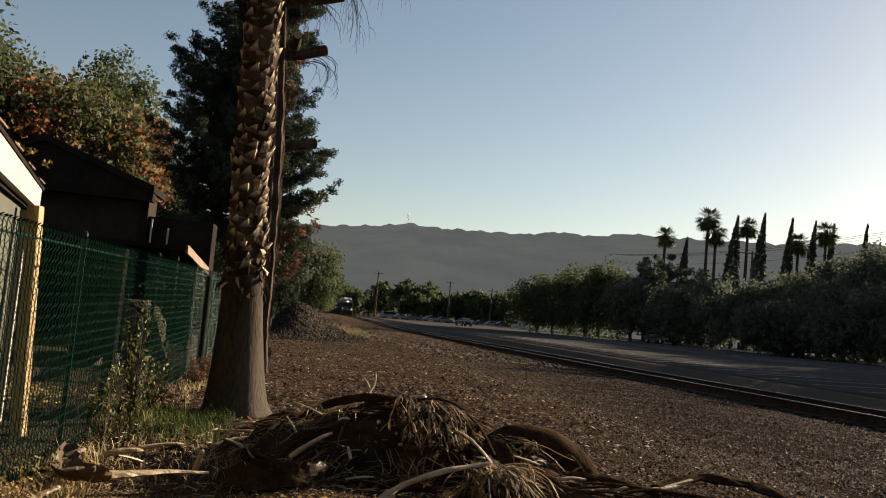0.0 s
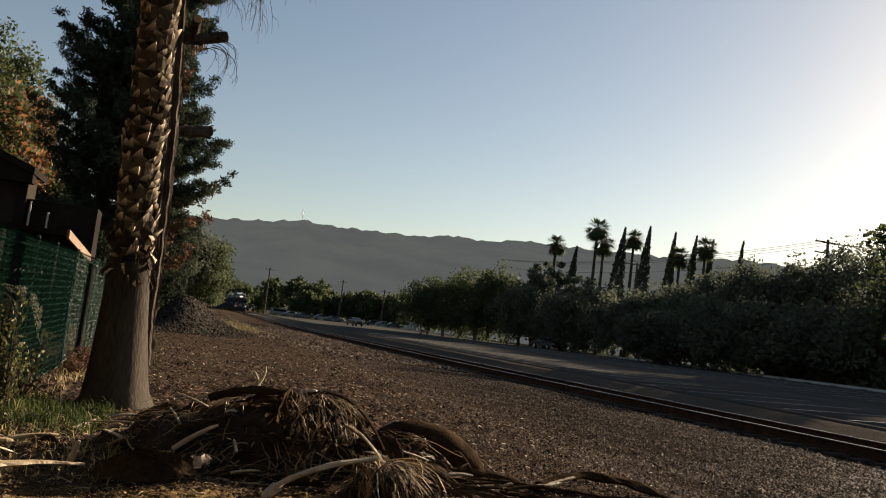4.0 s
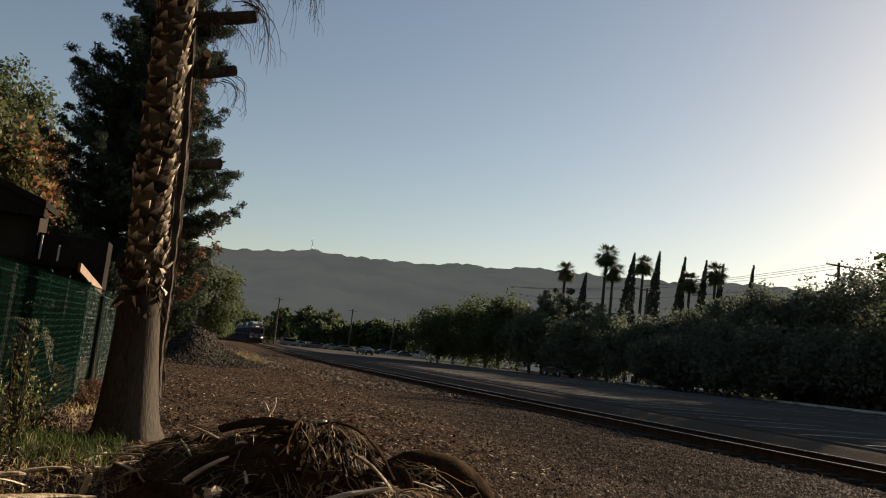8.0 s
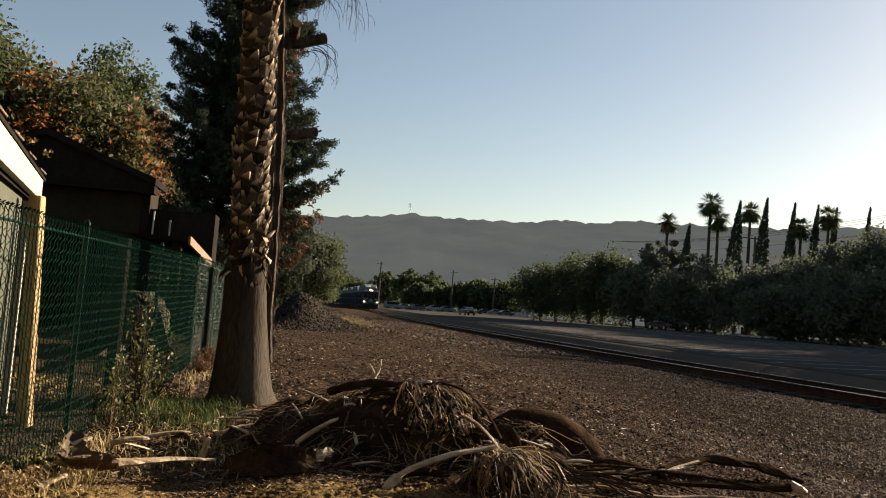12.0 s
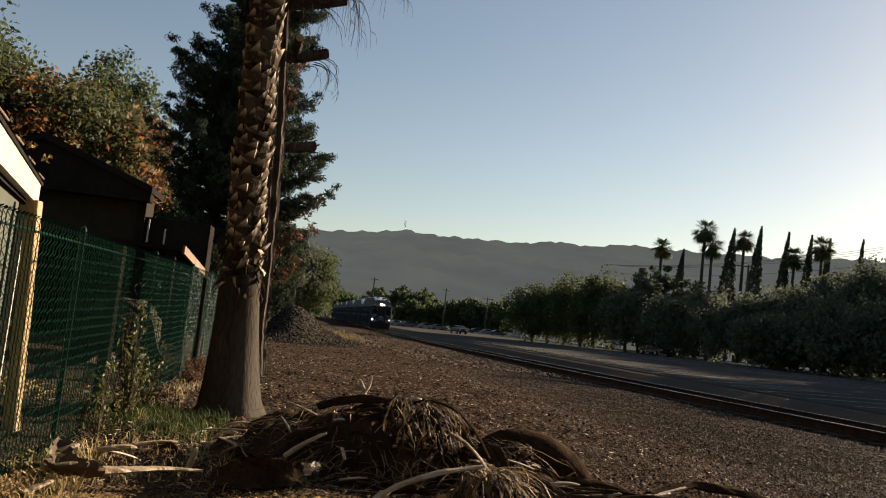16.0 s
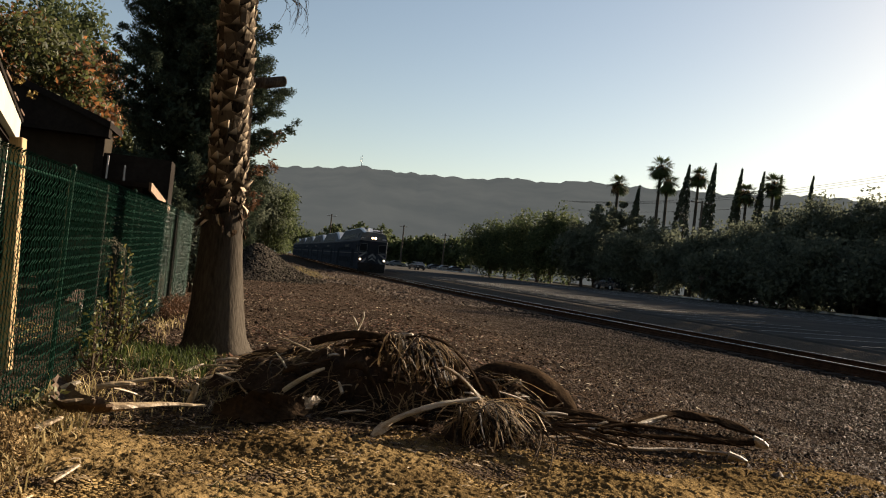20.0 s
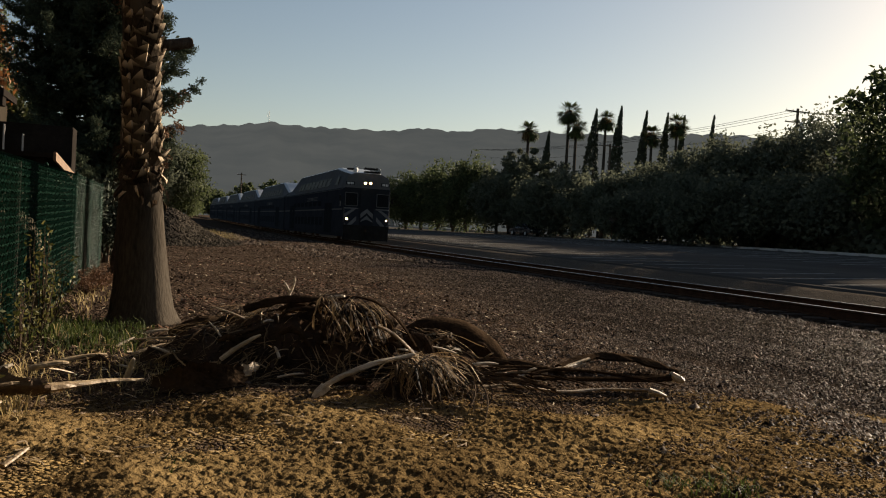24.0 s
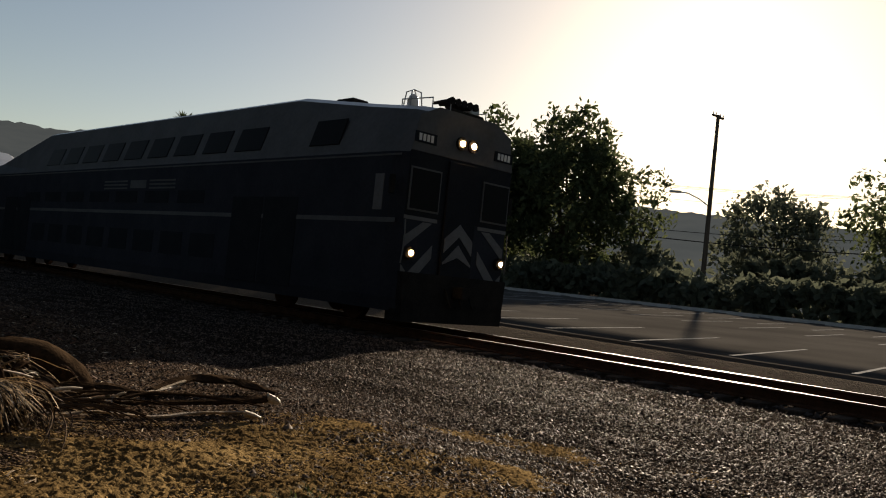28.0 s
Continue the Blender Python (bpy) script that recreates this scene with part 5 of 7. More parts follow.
def build_cut_tree():
    """The tree behind the palm: furrowed bark, lopped limbs, dead twigs hanging."""
    t = thing("lopped_tree", "furrowed brown tree trunk with sawn-off limb stubs", "tree", pose(-0.68, 11.3, 0))
    axis = lambda z: Vector((-0.03 * z + 0.05 * math.sin(z * 0.8), 0, z))
    n = 40
    bm = bmesh.new()
    rings = []
    for i in range(130):
        z = -0.1 + i * 0.053
        r = 0.215 + 0.09 * math.exp(-max(z, 0) * 4) - 0.008 * z
        c = axis(z)
        ring = []
        for k in range(n):
            a = 6.2832 * k / n
            q = r * (1 + (0.09 if k % 4 < 2 else -0.14) * (1 + 0.9 * noise.noise(Vector((k // 2 * 1.7, z * 5.5, 0)))) + 0.06 * noise.noise(Vector((math.cos(a), math.sin(a), z * 1.5))))
            ring.append(bm.verts.new(c + Vector((math.cos(a) * q, math.sin(a) * q, 0))))
        rings.append(ring)
    for a, c in zip(rings, rings[1:]):
        for k in range(n):
            bm.faces.new((a[k], a[(k + 1) % n], c[(k + 1) % n], c[k]))
    part("trunk", bm, "bark", t)
    for a, c, r in (((-0.1, 0.1, 2.86), (0.53, 0.40, 3.02), 0.072), ((-0.08, 0, 4.0), (0.55, 0.12, 4.2), 0.07), ((-0.1, 0, 4.72), (0.7, 0.0, 4.92), 0.085), ((0.16, -0.16, 4.12), (0.2, -0.46, 4.16), 0.06), ((-0.2, 0.0, 4.98), (-1.05, 0.1, 5.45), 0.075)):
        d = (Vector(c) - Vector(a)).normalized()
        st = part("limb_stub", tubed(arc(a, c, (0, 0, -0.02), 6), [r * 1.25, r * 1.1, r * 1.02, r, r * 0.98, r * 0.98, r * 0.97], 12, wobble=0.12), "bark", t)
        part("cut_face", tubed([Vector(c) + d * 0.002, Vector(c) + d * 0.012], r * 0.86, 12), "cut_wood", st, "pale sawn end")
    for base, n, ln in (((0.1, -0.1, 4.7), 9, 0.55), ((0.3, 0.0, 4.0), 7, 0.5), ((0.2, 0.0, 5.3), 12, 0.7), ((0.9, 0.1, 5.6), 14, 0.8), ((0.45, 0.05, 5.1), 12, 0.9), ((-1.25, 0.1, 5.45), 10, 0.5)):
        for k in range(n):
            bm = bmesh.new()
            s = Vector(base) + Vector((random.uniform(-0.1, 0.15), random.uniform(-0.1, 0.1), random.uniform(-0.05, 0.1)))
            e = s + Vector((random.uniform(0.05, 0.6), random.uniform(-0.2, 0.2), -random.uniform(0.4, 1.0) * ln))
            pts = arc(s, e, (0.12, 0, 0.22 * ln), 6)
            tube(bm, pts, [0.007, 0.006, 0.005, 0.004, 0.003, 0.0025, 0.0015], 4)
            for j in range(3):
                q = pts[random.randint(2, 5)]
                tube(bm, arc(q, q + Vector((random.uniform(-0.1, 0.15), random.uniform(-0.1, 0.1), -random.uniform(0.1, 0.3))), (0.03, 0, 0.03), 3), [0.003, 0.0025, 0.002, 0.001], 3)
            part("dead_twig", bm, "bark_dark", t, "thin drooping dead twig")
    part("high_limb", tubed(arc((-0.1, 0, 5.2), (1.0, 0.1, 5.75), (0, 0, 0.15), 5), [0.07, 0.06, 0.05, 0.04, 0.03, 0.02], 8), "bark_dark", t)


build_cut_tree()


def conifer(label, x, y, h, r, dry=True):
    """Uneven boughs that sag and turn up at their tips, each with hanging tufts of needles; sky shows between them."""
    t = thing("conifer", label, "tree", pose(x, y, 0))
    part("trunk", tubed([(0, 0, -0.2), (0, 0, h * 0.5), (0, 0, h)], [0.34, 0.2, 0.03], 10), "bark_dark", t)
    limbs = bmesh.new()
    cen, dryc, size = [], [], []
    z0 = 0.5
    while z0 < h - 0.1:
        rr = r * float(np.interp(z0 / h, (0, 0.43, 0.6, 0.73, 1.0), (0.97, 1.0, 0.8, 0.56, 0.03)))
        for k in range(8):
            a = random.uniform(0, 6.283)
            z = z0 + random.uniform(0, 0.45)
            ln = rr * random.choice((0.5, 0.66, 0.76, 0.85, 0.93, 1.08)) * (1.0 + 0.14 * math.sin(z0 * 1.3 + 2 * math.sin(a + z0 * 0.4)))
            dip = random.uniform(0.02, 0.16) * ln
            line = [Vector((math.cos(a + 0.12 * q * math.sin(k)) * ln * q, math.sin(a + 0.12 * q * math.sin(k)) * ln * q, z - dip * math.sin(q * 3.0) * 1.3 + 0.16 * ln * q * q)) for q in (0, 0.2, 0.4, 0.6, 0.8, 1.0)]
            tube(limbs, line, [0.045, 0.04, 0.03, 0.022, 0.015, 0.008], 4)
            isdry = dry and random.random() < 0.035
            m = max(4, int(ln * 7))
            for i in range(m):
                f = 0.18 + 0.84 * (i + random.random()) / m
                g = min(f, 0.999) * 5
                q = line[int(g)].lerp(line[int(g) + 1], g - int(g))
                w = 0.26 * ln * (1.08 - f) + 0.05
                sx = random.uniform(-w, w)
                (dryc if isdry else cen).append((q.x - math.sin(a) * sx, q.y + math.cos(a) * sx, q.z - abs(sx) * 0.25 + random.uniform(-0.26, 0.06)))
        z0 += 0.31
    tagged(part("branchwork", limbs, "bark_dark", t), kind="stuff")
    v, f = leaf_cloud(cen, 0.22, 62, 0.08, flat=0.75, droop=0.5, aspect=4.5)
    raw("needles", v, f, "conifer", t)
    inner = [(rad * math.cos(a), rad * math.sin(a), z) for z, a, rad in ((random.uniform(0.6, h * 0.93), random.uniform(0, 6.283), random.random()) for k in range(420))]
    inner = [(p[0] * q, p[1] * q, p[2]) for p, q in ((p, 0.72 * r * float(np.interp(p[2] / h, (0, 0.43, 0.6, 0.73, 1.0), (0.97, 1.0, 0.8, 0.56, 0.03)))) for p in inner)]
    v, f = leaf_cloud(inner, 0.5, 40, 0.13, flat=0.8, aspect=2.5)
    raw("inner_needles", v, f, "conifer", t)
    if dryc:
        v, f = leaf_cloud(dryc, 0.27, 30, 0.10, flat=0.9, aspect=3.0)
        raw("dry_sprays", v, f, "dry_needles", t, label="rust-brown dead sprays")
    return t


random.seed(11)
conifer("tall dark green conifer with ragged drooping branches", -2.95, 34.0, 18.5, 3.3)
# shrubs added as a dark backing for the unidentified black area past the fence
for x, y, h in ((-1.22, 14.7, 1.3), (-1.95, 15.0, 1.35), (-2.75, 15.9, 1.45)):
    broad_tree("dark shrub added to fill the darkness past the fence", x, y, h, 0.64, ("cypress",), 0.035, 90, 90, 0.05, 0.05, group="shrubs past the fence")
x, y = polar(0.1, 41)
broad_tree("small green leafy tree at the foot of the conifer", x, y, 4.4, 1.6, ("leaf_green",), 0.06, 170, 110, 0.1, 0.12)
x, y = polar(-1.6, 40)
broad_tree("leafy tree beside the railway bank", x, y, 4.6, 2.2, ("leaf_dark",), 0.075, 140, 100, 0.14, 0.15)
x, y = polar(0.3, 72)
broad_tree("leafy tree beside the railway line", x, y, 5.2, 2.3, ("leaf_green",), 0.16, 90, 40, 0.14, 0.2)
x, y = polar(-0.2, 95)
broad_tree("leafy tree beside the railway line", x, y, 6.0, 3.0, ("leaf_dark",), 0.2, 90, 36, 0.16, 0.12)
# autumn trees behind the house
for az, far, h, r, mats, leaf, n, label in ((-16.5, 55, 12.8, 6.3, ("leaf_olive", "leaf_rust", "leaf_olive", "leaf_rust", "leaf_olive"), 0.2, 420, "big tree turning from olive green to rust"), (-20.8, 58, 15.3, 5.8, ("leaf_olive", "leaf_green"), 0.2, 300, "tall olive green tree behind the house"),
                                            (-13.2, 66, 17.6, 4.9, ("leaf_green",), 0.2, 200, "tall green tree with a rounded crown"), (-27.0, 50, 18.6, 6.6, ("leaf_green",), 0.19, 380, "tall dark green tree behind the shed"), (-9.6, 70, 11.2, 3.9, ("leaf_olive",), 0.18, 110, "pale green tree behind the house")):
    x, y = polar(az, far)
    broad_tree(label, x, y, h, r, mats, leaf * 0.85, n, 150, 0.3, 0.15)

# ---- rubble heap by the line ----
def build_rubble():
    h = thing("rubble_heap", "brown-grey heap of crushed stone beside the track", "heap", pose(0.1, 27.5, 0))
    n = 40
    xs, ys = np.linspace(-1.6, 2.3, n), np.linspace(-5, 7, n)
    X, Y = np.meshgrid(xs, ys)
    Z = 1.0 * np.exp(-((X + 0.35) / 0.85) ** 2 - (Y / 2.8) ** 2) + 0.25 * np.exp(-((X - 0.8) / 0.8) ** 2 - ((Y - 1) / 3) ** 2) - 0.05
    i = np.arange(n * n).reshape(n, n)
    f = np.stack([i[:-1, :-1], i[:-1, 1:], i[1:, 1:], i[1:, :-1]], -1).reshape(-1, 4)
    raw("mound", np.stack([X, Y, Z], -1).reshape(-1, 3), f, "rubble", h, smooth=True)
    k = 12000
    x, y = rng.uniform(-1.5, 2.1, k), rng.uniform(-4.8, 6.5, k)
    z = 1.0 * np.exp(-((x + 0.35) / 0.85) ** 2 - (y / 2.8) ** 2) + 0.25 * np.exp(-((x - 0.8) / 0.8) ** 2 - ((y - 1) / 3) ** 2) - 0.05
    ok = z > -0.02
    c = np.stack([x, y, z], -1)[ok]
    base = np.array([(1, 0, 0), (0, 1, 0), (-1, 0, 0), (0, -1, 0), (0, 0, 1), (0, 0, -1)], float)
    v = (base[None] + 0.3 * rng.normal(size=(len(c), 6, 3))) * (0.018 + 0.028 * rng.random((len(c), 1, 1)) ** 2) + c[:, None]
    tri = np.array([(0, 1, 4), (1, 2, 4), (2, 3, 4), (3, 0, 4), (1, 0, 5), (2, 1, 5), (3, 2, 5), (0, 3, 5)])
    raw("loose_rubble", v.reshape(-1, 3), (tri[None] + 6 * np.arange(len(c))[:, None, None]).reshape(-1, 3), "rubble", h, kind="stuff")


build_rubble()


# ---- train ----
CAR_LEN, HALF = 25.6, 1.5


def section(top, half=HALF, low=0.31, mid=3.26):
    """Half of a car's outline, from the sill up to the middle of the roof, above the rail."""
    return [(half * 0.97, low), (half, low + 0.25), (half, mid), (half * 0.98, mid + 0.06), (half * 0.70, top - 0.12), (half * 0.56, top - 0.02), (0.0, top)]


def shell(bm, stations, pick):
    """Lofts the strips of the outline that pick names, on both sides, along the car."""
    for s in (-1, 1):
        rows = [[bm.verts.new((s * x, y, z)) for x, z in section(*args)] for y, *args in stations]
        for a, c in zip(rows, rows[1:]):
            for i in pick:
                q = (a[i], a[i + 1], c[i + 1], c[i])
                bm.faces.new(q if s < 0 else q[::-1])
    bmesh.ops.recalc_face_normals(bm, faces=bm.faces)
    loose = [v for v in bm.verts if not v.link_faces]
    bmesh.ops.delete(bm, geom=loose, context="VERTS")
    return bm


def closing(bm, y, args, pick=None):
    pts = section(*args)
    ring = [(x, z) for x, z in pts] + [(-x, z) for x, z in pts[-2::-1]]
    bm.faces.new([bm.verts.new((x, y, z)) for x, z in ring])
    return bm


def bogie(parent, y):
    b = part("bogie", boxed(-1.15, 1.15, y - 1.5, y + 1.5, 0.38, 0.62, bevel=0.05), "train_black", parent)
    for dy in (-1.25, 1.25):
        for x in (-0.745, 0.745):
            part("wheel", disc(bmesh.new(), x, y + dy, 0.425, 0.42, 0.13, 22, "X"), "rust", b, "steel wheel")


def side_pieces(c, cab):
    """Windows, doors, stripes and marks along both flanks."""
    y_up = [2.68] + [5.68 + 1.545 * k for k in range(9)] if cab else [4.4 + 1.86 * k for k in range(10)]
    lean = math.degrees(math.atan2(HALF * 0.28, 4.76 - 0.12 - 3.32))
    for s in (-1, 1):
        wins = [(y, 0.58 if k or not cab else 0.52) for k, y in enumerate(y_up)]
        for y, hw in wins:
            m = Matrix.Translation((s * HALF * (0.98 - 0.28 * (3.76 - 3.32) / 1.41), y, 3.76)) @ Matrix.Rotation(radians(-s * lean), 4, "Y")
            part("upper_window", boxed(-0.014, 0.014, -hw, hw, -0.30, 0.30, m=m, bevel=0.01), "glass", c)
        for k in range(9):
            y = 7.2 + 1.62 * k if cab else 5.4 + 1.86 * k
            part("lower_window", boxed(s * HALF - 0.008, s * HALF + 0.008, y - 0.6, y + 0.6, 0.92, 1.5), "train_dark", c)
        for k in range(7):
            y = 8.0 + 1.9 * k
            part("middle_window", boxed(s * HALF - 0.008, s * HALF + 0.008, y - 0.7, y + 0.7, 2.24, 2.56), "train_dark", c)
        for y in (4.6, 20.9):
            for d in (-0.68, 0.68):
                part("door_leaf", boxed(s * HALF - 0.012, s * HALF + 0.012, y + d - 0.64, y + d + 0.64, 0.5, 2.4), "train_dark", c, "dark sliding door leaf")
        part("stripe", boxed(s * HALF - 0.006, s * HALF + 0.006, 0.12, CAR_LEN - 0.1, 1.93, 2.02), "train_grey", c, "thin grey stripe")
        part("stripe", boxed(s * HALF - 0.006, s * HALF + 0.006, 0.12, CAR_LEN - 0.1, 3.18, 3.215), "train_grey", c, "thin grey stripe")
        for a, b2, z in ((8.9, 10.4, 2.84), (11.8, 13.4, 2.84), (8.9, 10.4, 2.74), (11.8, 13.4, 2.74), (8.9, 10.4, 2.64), (11.8, 13.4, 2.64)):
            part("side_mark", boxed(s * HALF - 0.007, s * HALF + 0.007, a, b2, z - 0.02, z + 0.025), "train_grey", c, "plain grey letter bar")
        part("side_mark", boxed(s * HALF - 0.007, s * HALF + 0.007, 10.6, 11.6, 2.64, 2.86), "train_grey", c, "plain grey letter bar")
        for y in (0.66,):
            if cab:
                part("grab_panel", boxed(s * HALF - 0.012, s * HALF + 0.014, y - 0.13, y + 0.13, 2.16, 2.84), "train_white", c, "pale cab side panel")


def under(c):
    for y in (3.2, CAR_LEN - 3.2):
        bogie(c, y)
    part("underframe", boxed(-1.35, 1.35, 0.4, CAR_LEN - 0.4, 0.40, 0.52), "train_black", c)
    for a, b2 in ((8.0, 10.6), (11.4, 15.2), (16.0, 17.8)):
        part("equipment_box", boxed(-1.3, 1.3, a, b2, 0.34, 0.44, bevel=0.03), "train_black", c)
    part("coupler", boxed(-0.1, 0.1, -0.42, 0.4, 0.62, 0.86, bevel=0.02), "train_black", c)
    part("coupler", boxed(-0.1, 0.1, CAR_LEN - 0.4, CAR_LEN + 0.42, 0.62, 0.86, bevel=0.02), "train_black", c)


def coach():
    c = thing("rail_coach", "double-deck navy passenger coach with a silver-grey upper deck", "train car", group="cars of the train")
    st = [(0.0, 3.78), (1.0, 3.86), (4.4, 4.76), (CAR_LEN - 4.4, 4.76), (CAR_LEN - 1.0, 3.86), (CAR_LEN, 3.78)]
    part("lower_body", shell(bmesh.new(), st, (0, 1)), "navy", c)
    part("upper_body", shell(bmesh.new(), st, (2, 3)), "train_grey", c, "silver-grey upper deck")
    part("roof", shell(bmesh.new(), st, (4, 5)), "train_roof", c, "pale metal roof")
    for y in (0.0, CAR_LEN):
        e = part("end_wall", closing(bmesh.new(), y, (3.78,)), "navy", c)
    side_pieces(c, False)
    under(c)
    return c


def cab_car():
    c = thing("cab_car", "double-deck navy cab car with lit headlamps and white chevrons", "train car", group="cars of the train")
    st = [(0.0, 4.20, HALF * 0.93), (0.35, 4.26, HALF), (1.8, 4.42, HALF), (4.3, 4.74, HALF), (CAR_LEN - 6.0, 4.76, HALF), (CAR_LEN - 1.0, 3.86, HALF), (CAR_LEN, 3.78, HALF)]
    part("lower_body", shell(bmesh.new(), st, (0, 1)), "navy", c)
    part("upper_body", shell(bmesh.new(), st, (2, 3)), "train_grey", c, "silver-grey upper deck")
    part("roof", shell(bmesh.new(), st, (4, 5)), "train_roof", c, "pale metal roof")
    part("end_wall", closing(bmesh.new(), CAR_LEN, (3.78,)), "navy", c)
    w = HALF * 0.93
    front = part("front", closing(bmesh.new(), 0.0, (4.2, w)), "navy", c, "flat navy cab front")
    bm = bmesh.new()
    prism(bm, [(-w, 3.30), (w, 3.30), (w * 0.985, 3.40), (w * 0.90, 3.98), (w * 0.56, 4.20), (-w * 0.56, 4.20), (-w * 0.90, 3.98), (-w * 0.985, 3.40)], -0.03, -0.004)
    part("brow", bm, "train_grey", front, "silver-grey brow panel")
    part("window_band", boxed(-w, w, -0.02, -0.004, 2.1, 3.28), "train_dark", front)
    part("centre_door", boxed(-0.42, 0.42, -0.075, -0.021, 1.02, 3.24, bevel=0.01), "train_dark", front, "dark end door")
    for s in (-1, 1):
        x0, x1 = (s * 0.58, s * 1.36) if s > 0 else (-1.36, -0.58)
        fr = part("window_frame", boxed(x0, x1, -0.045, -0.021, 2.19, 3.0), "train_grey", front, "grey metal window frame")
        part("pane", boxed(x0 + 0.035, x1 - 0.035, -0.055, -0.043, 2.225, 2.965), "glass", fr)
        nb = part("number_box", boxed(s * 1.08 - 0.27, s * 1.08 + 0.27, -0.05, -0.031, 3.46, 3.66), "train_dark", front)
        marks = bmesh.new()
        for k in (-0.15, -0.05, 0.05, 0.15):
            box(marks, s * 1.08 + k - 0.033, s * 1.08 + k + 0.033, -0.056, -0.05, 3.495, 3.625)
        part("number_bars", marks, "white", nb, "plain pale bars")
        hl = part("headlamp_housing", disc(bmesh.new(), s * 0.16, -0.05, 3.62, 0.13, 0.06, 18), "train_black", front)
        part("headlamp", disc(bmesh.new(), s * 0.16, -0.09, 3.62, 0.054, 0.02, 16), "lamp_warm", hl, "lit headlamp")
        dl = part("ditch_lamp_housing", disc(bmesh.new(), s * 1.23, -0.06, 1.40, 0.12, 0.1, 18), "train_black", front)
        part("ditch_lamp", disc(bmesh.new(), s * 1.23, -0.115, 1.40, 0.048, 0.02, 16), "lamp_amber" if s < 0 else "lamp_dim", dl, "lit ditch lamp")
        for k in range(2):
            z = 2.0 - 0.46 * k
            bm = bmesh.new()
            outline = [(1.36, z - 0.52), (1.36, z - 0.30), (0.92, z), (0.68, z)] if k == 0 else [(1.18, 1.04), (0.9, 1.04), (0.62, 1.34), (0.62, 1.60)]
            prism(bm, [(s * a, b2) for a, b2 in outline], -0.012, -0.005)
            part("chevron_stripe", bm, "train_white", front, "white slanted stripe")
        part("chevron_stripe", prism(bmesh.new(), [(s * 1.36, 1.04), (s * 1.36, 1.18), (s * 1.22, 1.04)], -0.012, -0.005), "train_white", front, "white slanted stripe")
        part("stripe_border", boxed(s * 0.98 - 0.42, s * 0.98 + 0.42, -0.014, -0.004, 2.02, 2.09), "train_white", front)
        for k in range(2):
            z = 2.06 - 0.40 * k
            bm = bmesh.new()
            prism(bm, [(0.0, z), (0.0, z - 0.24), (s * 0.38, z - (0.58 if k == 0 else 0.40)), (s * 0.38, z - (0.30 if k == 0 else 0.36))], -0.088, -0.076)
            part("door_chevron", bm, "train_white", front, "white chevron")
        part("step", boxed(s * 1.2 - 0.2, s * 1.2 + 0.2, -0.12, 0.2, 0.28, 0.36), "train_black", front)
        part("grab_rail", tubed([(s * 1.42, -0.06, 1.2), (s * 1.40, -0.09, 1.6), (s * 1.40, -0.06, 2.0)], 0.014, 6), "train_white", front)
        mr = part("mirror", boxed(s * 1.62 - 0.05, s * 1.62 + 0.05, 0.12, 0.2, 2.45, 2.8, bevel=0.01), "train_black", c)
        part("mirror_arm", tubed([(s * 1.45, 0.2, 2.62), (s * 1.6, 0.17, 2.62)], 0.012, 5), "train_black", mr)
    bm = bmesh.new()
    prism(bm, [(-1.35, 0.14), (1.35, 0.14), (1.40, 1.05), (-1.40, 1.05)], -0.14, 0.3)
    part("pilot", bm, "train_black", c, "black snow plough pilot")
    for x in (-0.3, 0.0, 0.3):
        part("hose", tubed(arc((x, -0.15, 0.8), (x + 0.12, -0.2, 0.5), (0, -0.08, -0.15), 6), 0.022, 6), "rubber", c)
    # roof gear
    hn = part("horn_base", boxed(-0.1, 0.85, 0.4, 0.9, 4.2, 4.38, bevel=0.02), "train_black", c)
    for k in range(5):
        part("horn", tubed([(-0.08 + 0.17 * k, 0.95, 4.52), (-0.08 + 0.17 * k, 0.55, 4.52), (-0.08 + 0.17 * k, 0.40, 4.52)], [0.035, 0.05, 0.085], 8), "train_black", hn)
    bc = part("beacon", tubed([(-0.55, 1.05, 4.28), (-0.55, 1.05, 4.48), (-0.55, 1.05, 4.56), (-0.55, 1.05, 4.6)], [0.12, 0.115, 0.085, 0.03], 14), "white", c, "pale beacon dome")
    for a in range(4):
        an = a * 1.5708 + 0.6
        part("cage_bar", tubed([(-0.55 + 0.2 * math.cos(an), 1.05 + 0.2 * math.sin(an), 4.28), (-0.55 + 0.15 * math.cos(an), 1.05 + 0.15 * math.sin(an), 4.64), (-0.55, 1.05, 4.69)], 0.014, 5), "galvanised", bc)
    part("roof_rail", tubed([(-0.7, 0.3, 4.18), (-0.7, 0.3, 4.44), (-0.7, 1.2, 4.48), (-0.7, 1.2, 4.24)], 0.014, 6), "galvanised", c)
    part("roof_rail", tubed([(-0.1, 0.42, 4.18), (-0.1, 0.42, 4.50), (0.5, 0.42, 4.50), (0.5, 0.42, 4.18)], 0.014, 6), "galvanised", c)
    part("roof_rail", tubed([(0.85, 0.35, 4.08), (0.85, 0.35, 4.44), (0.85, 1.2, 4.48), (0.85, 1.2, 4.18)], 0.014, 6), "galvanised", c)
    part("antenna", boxed(0.62, 0.92, 0.6, 0.8, 4.18, 4.58, bevel=0.02), "galvanised", c)
    part("roof_vent", boxed(-0.65, -0.2, 2.9, 3.5, 4.5, 4.68, bevel=0.03), "train_black", c)
    for y in (8.0, 14.0, 18.0):
        part("roof_hatch", boxed(-0.25, 0.25, y, y + 0.5, 4.82, 4.87, bevel=0.02), "train_grey", c)
    side_pieces(c, True)
    under(c)
    return c


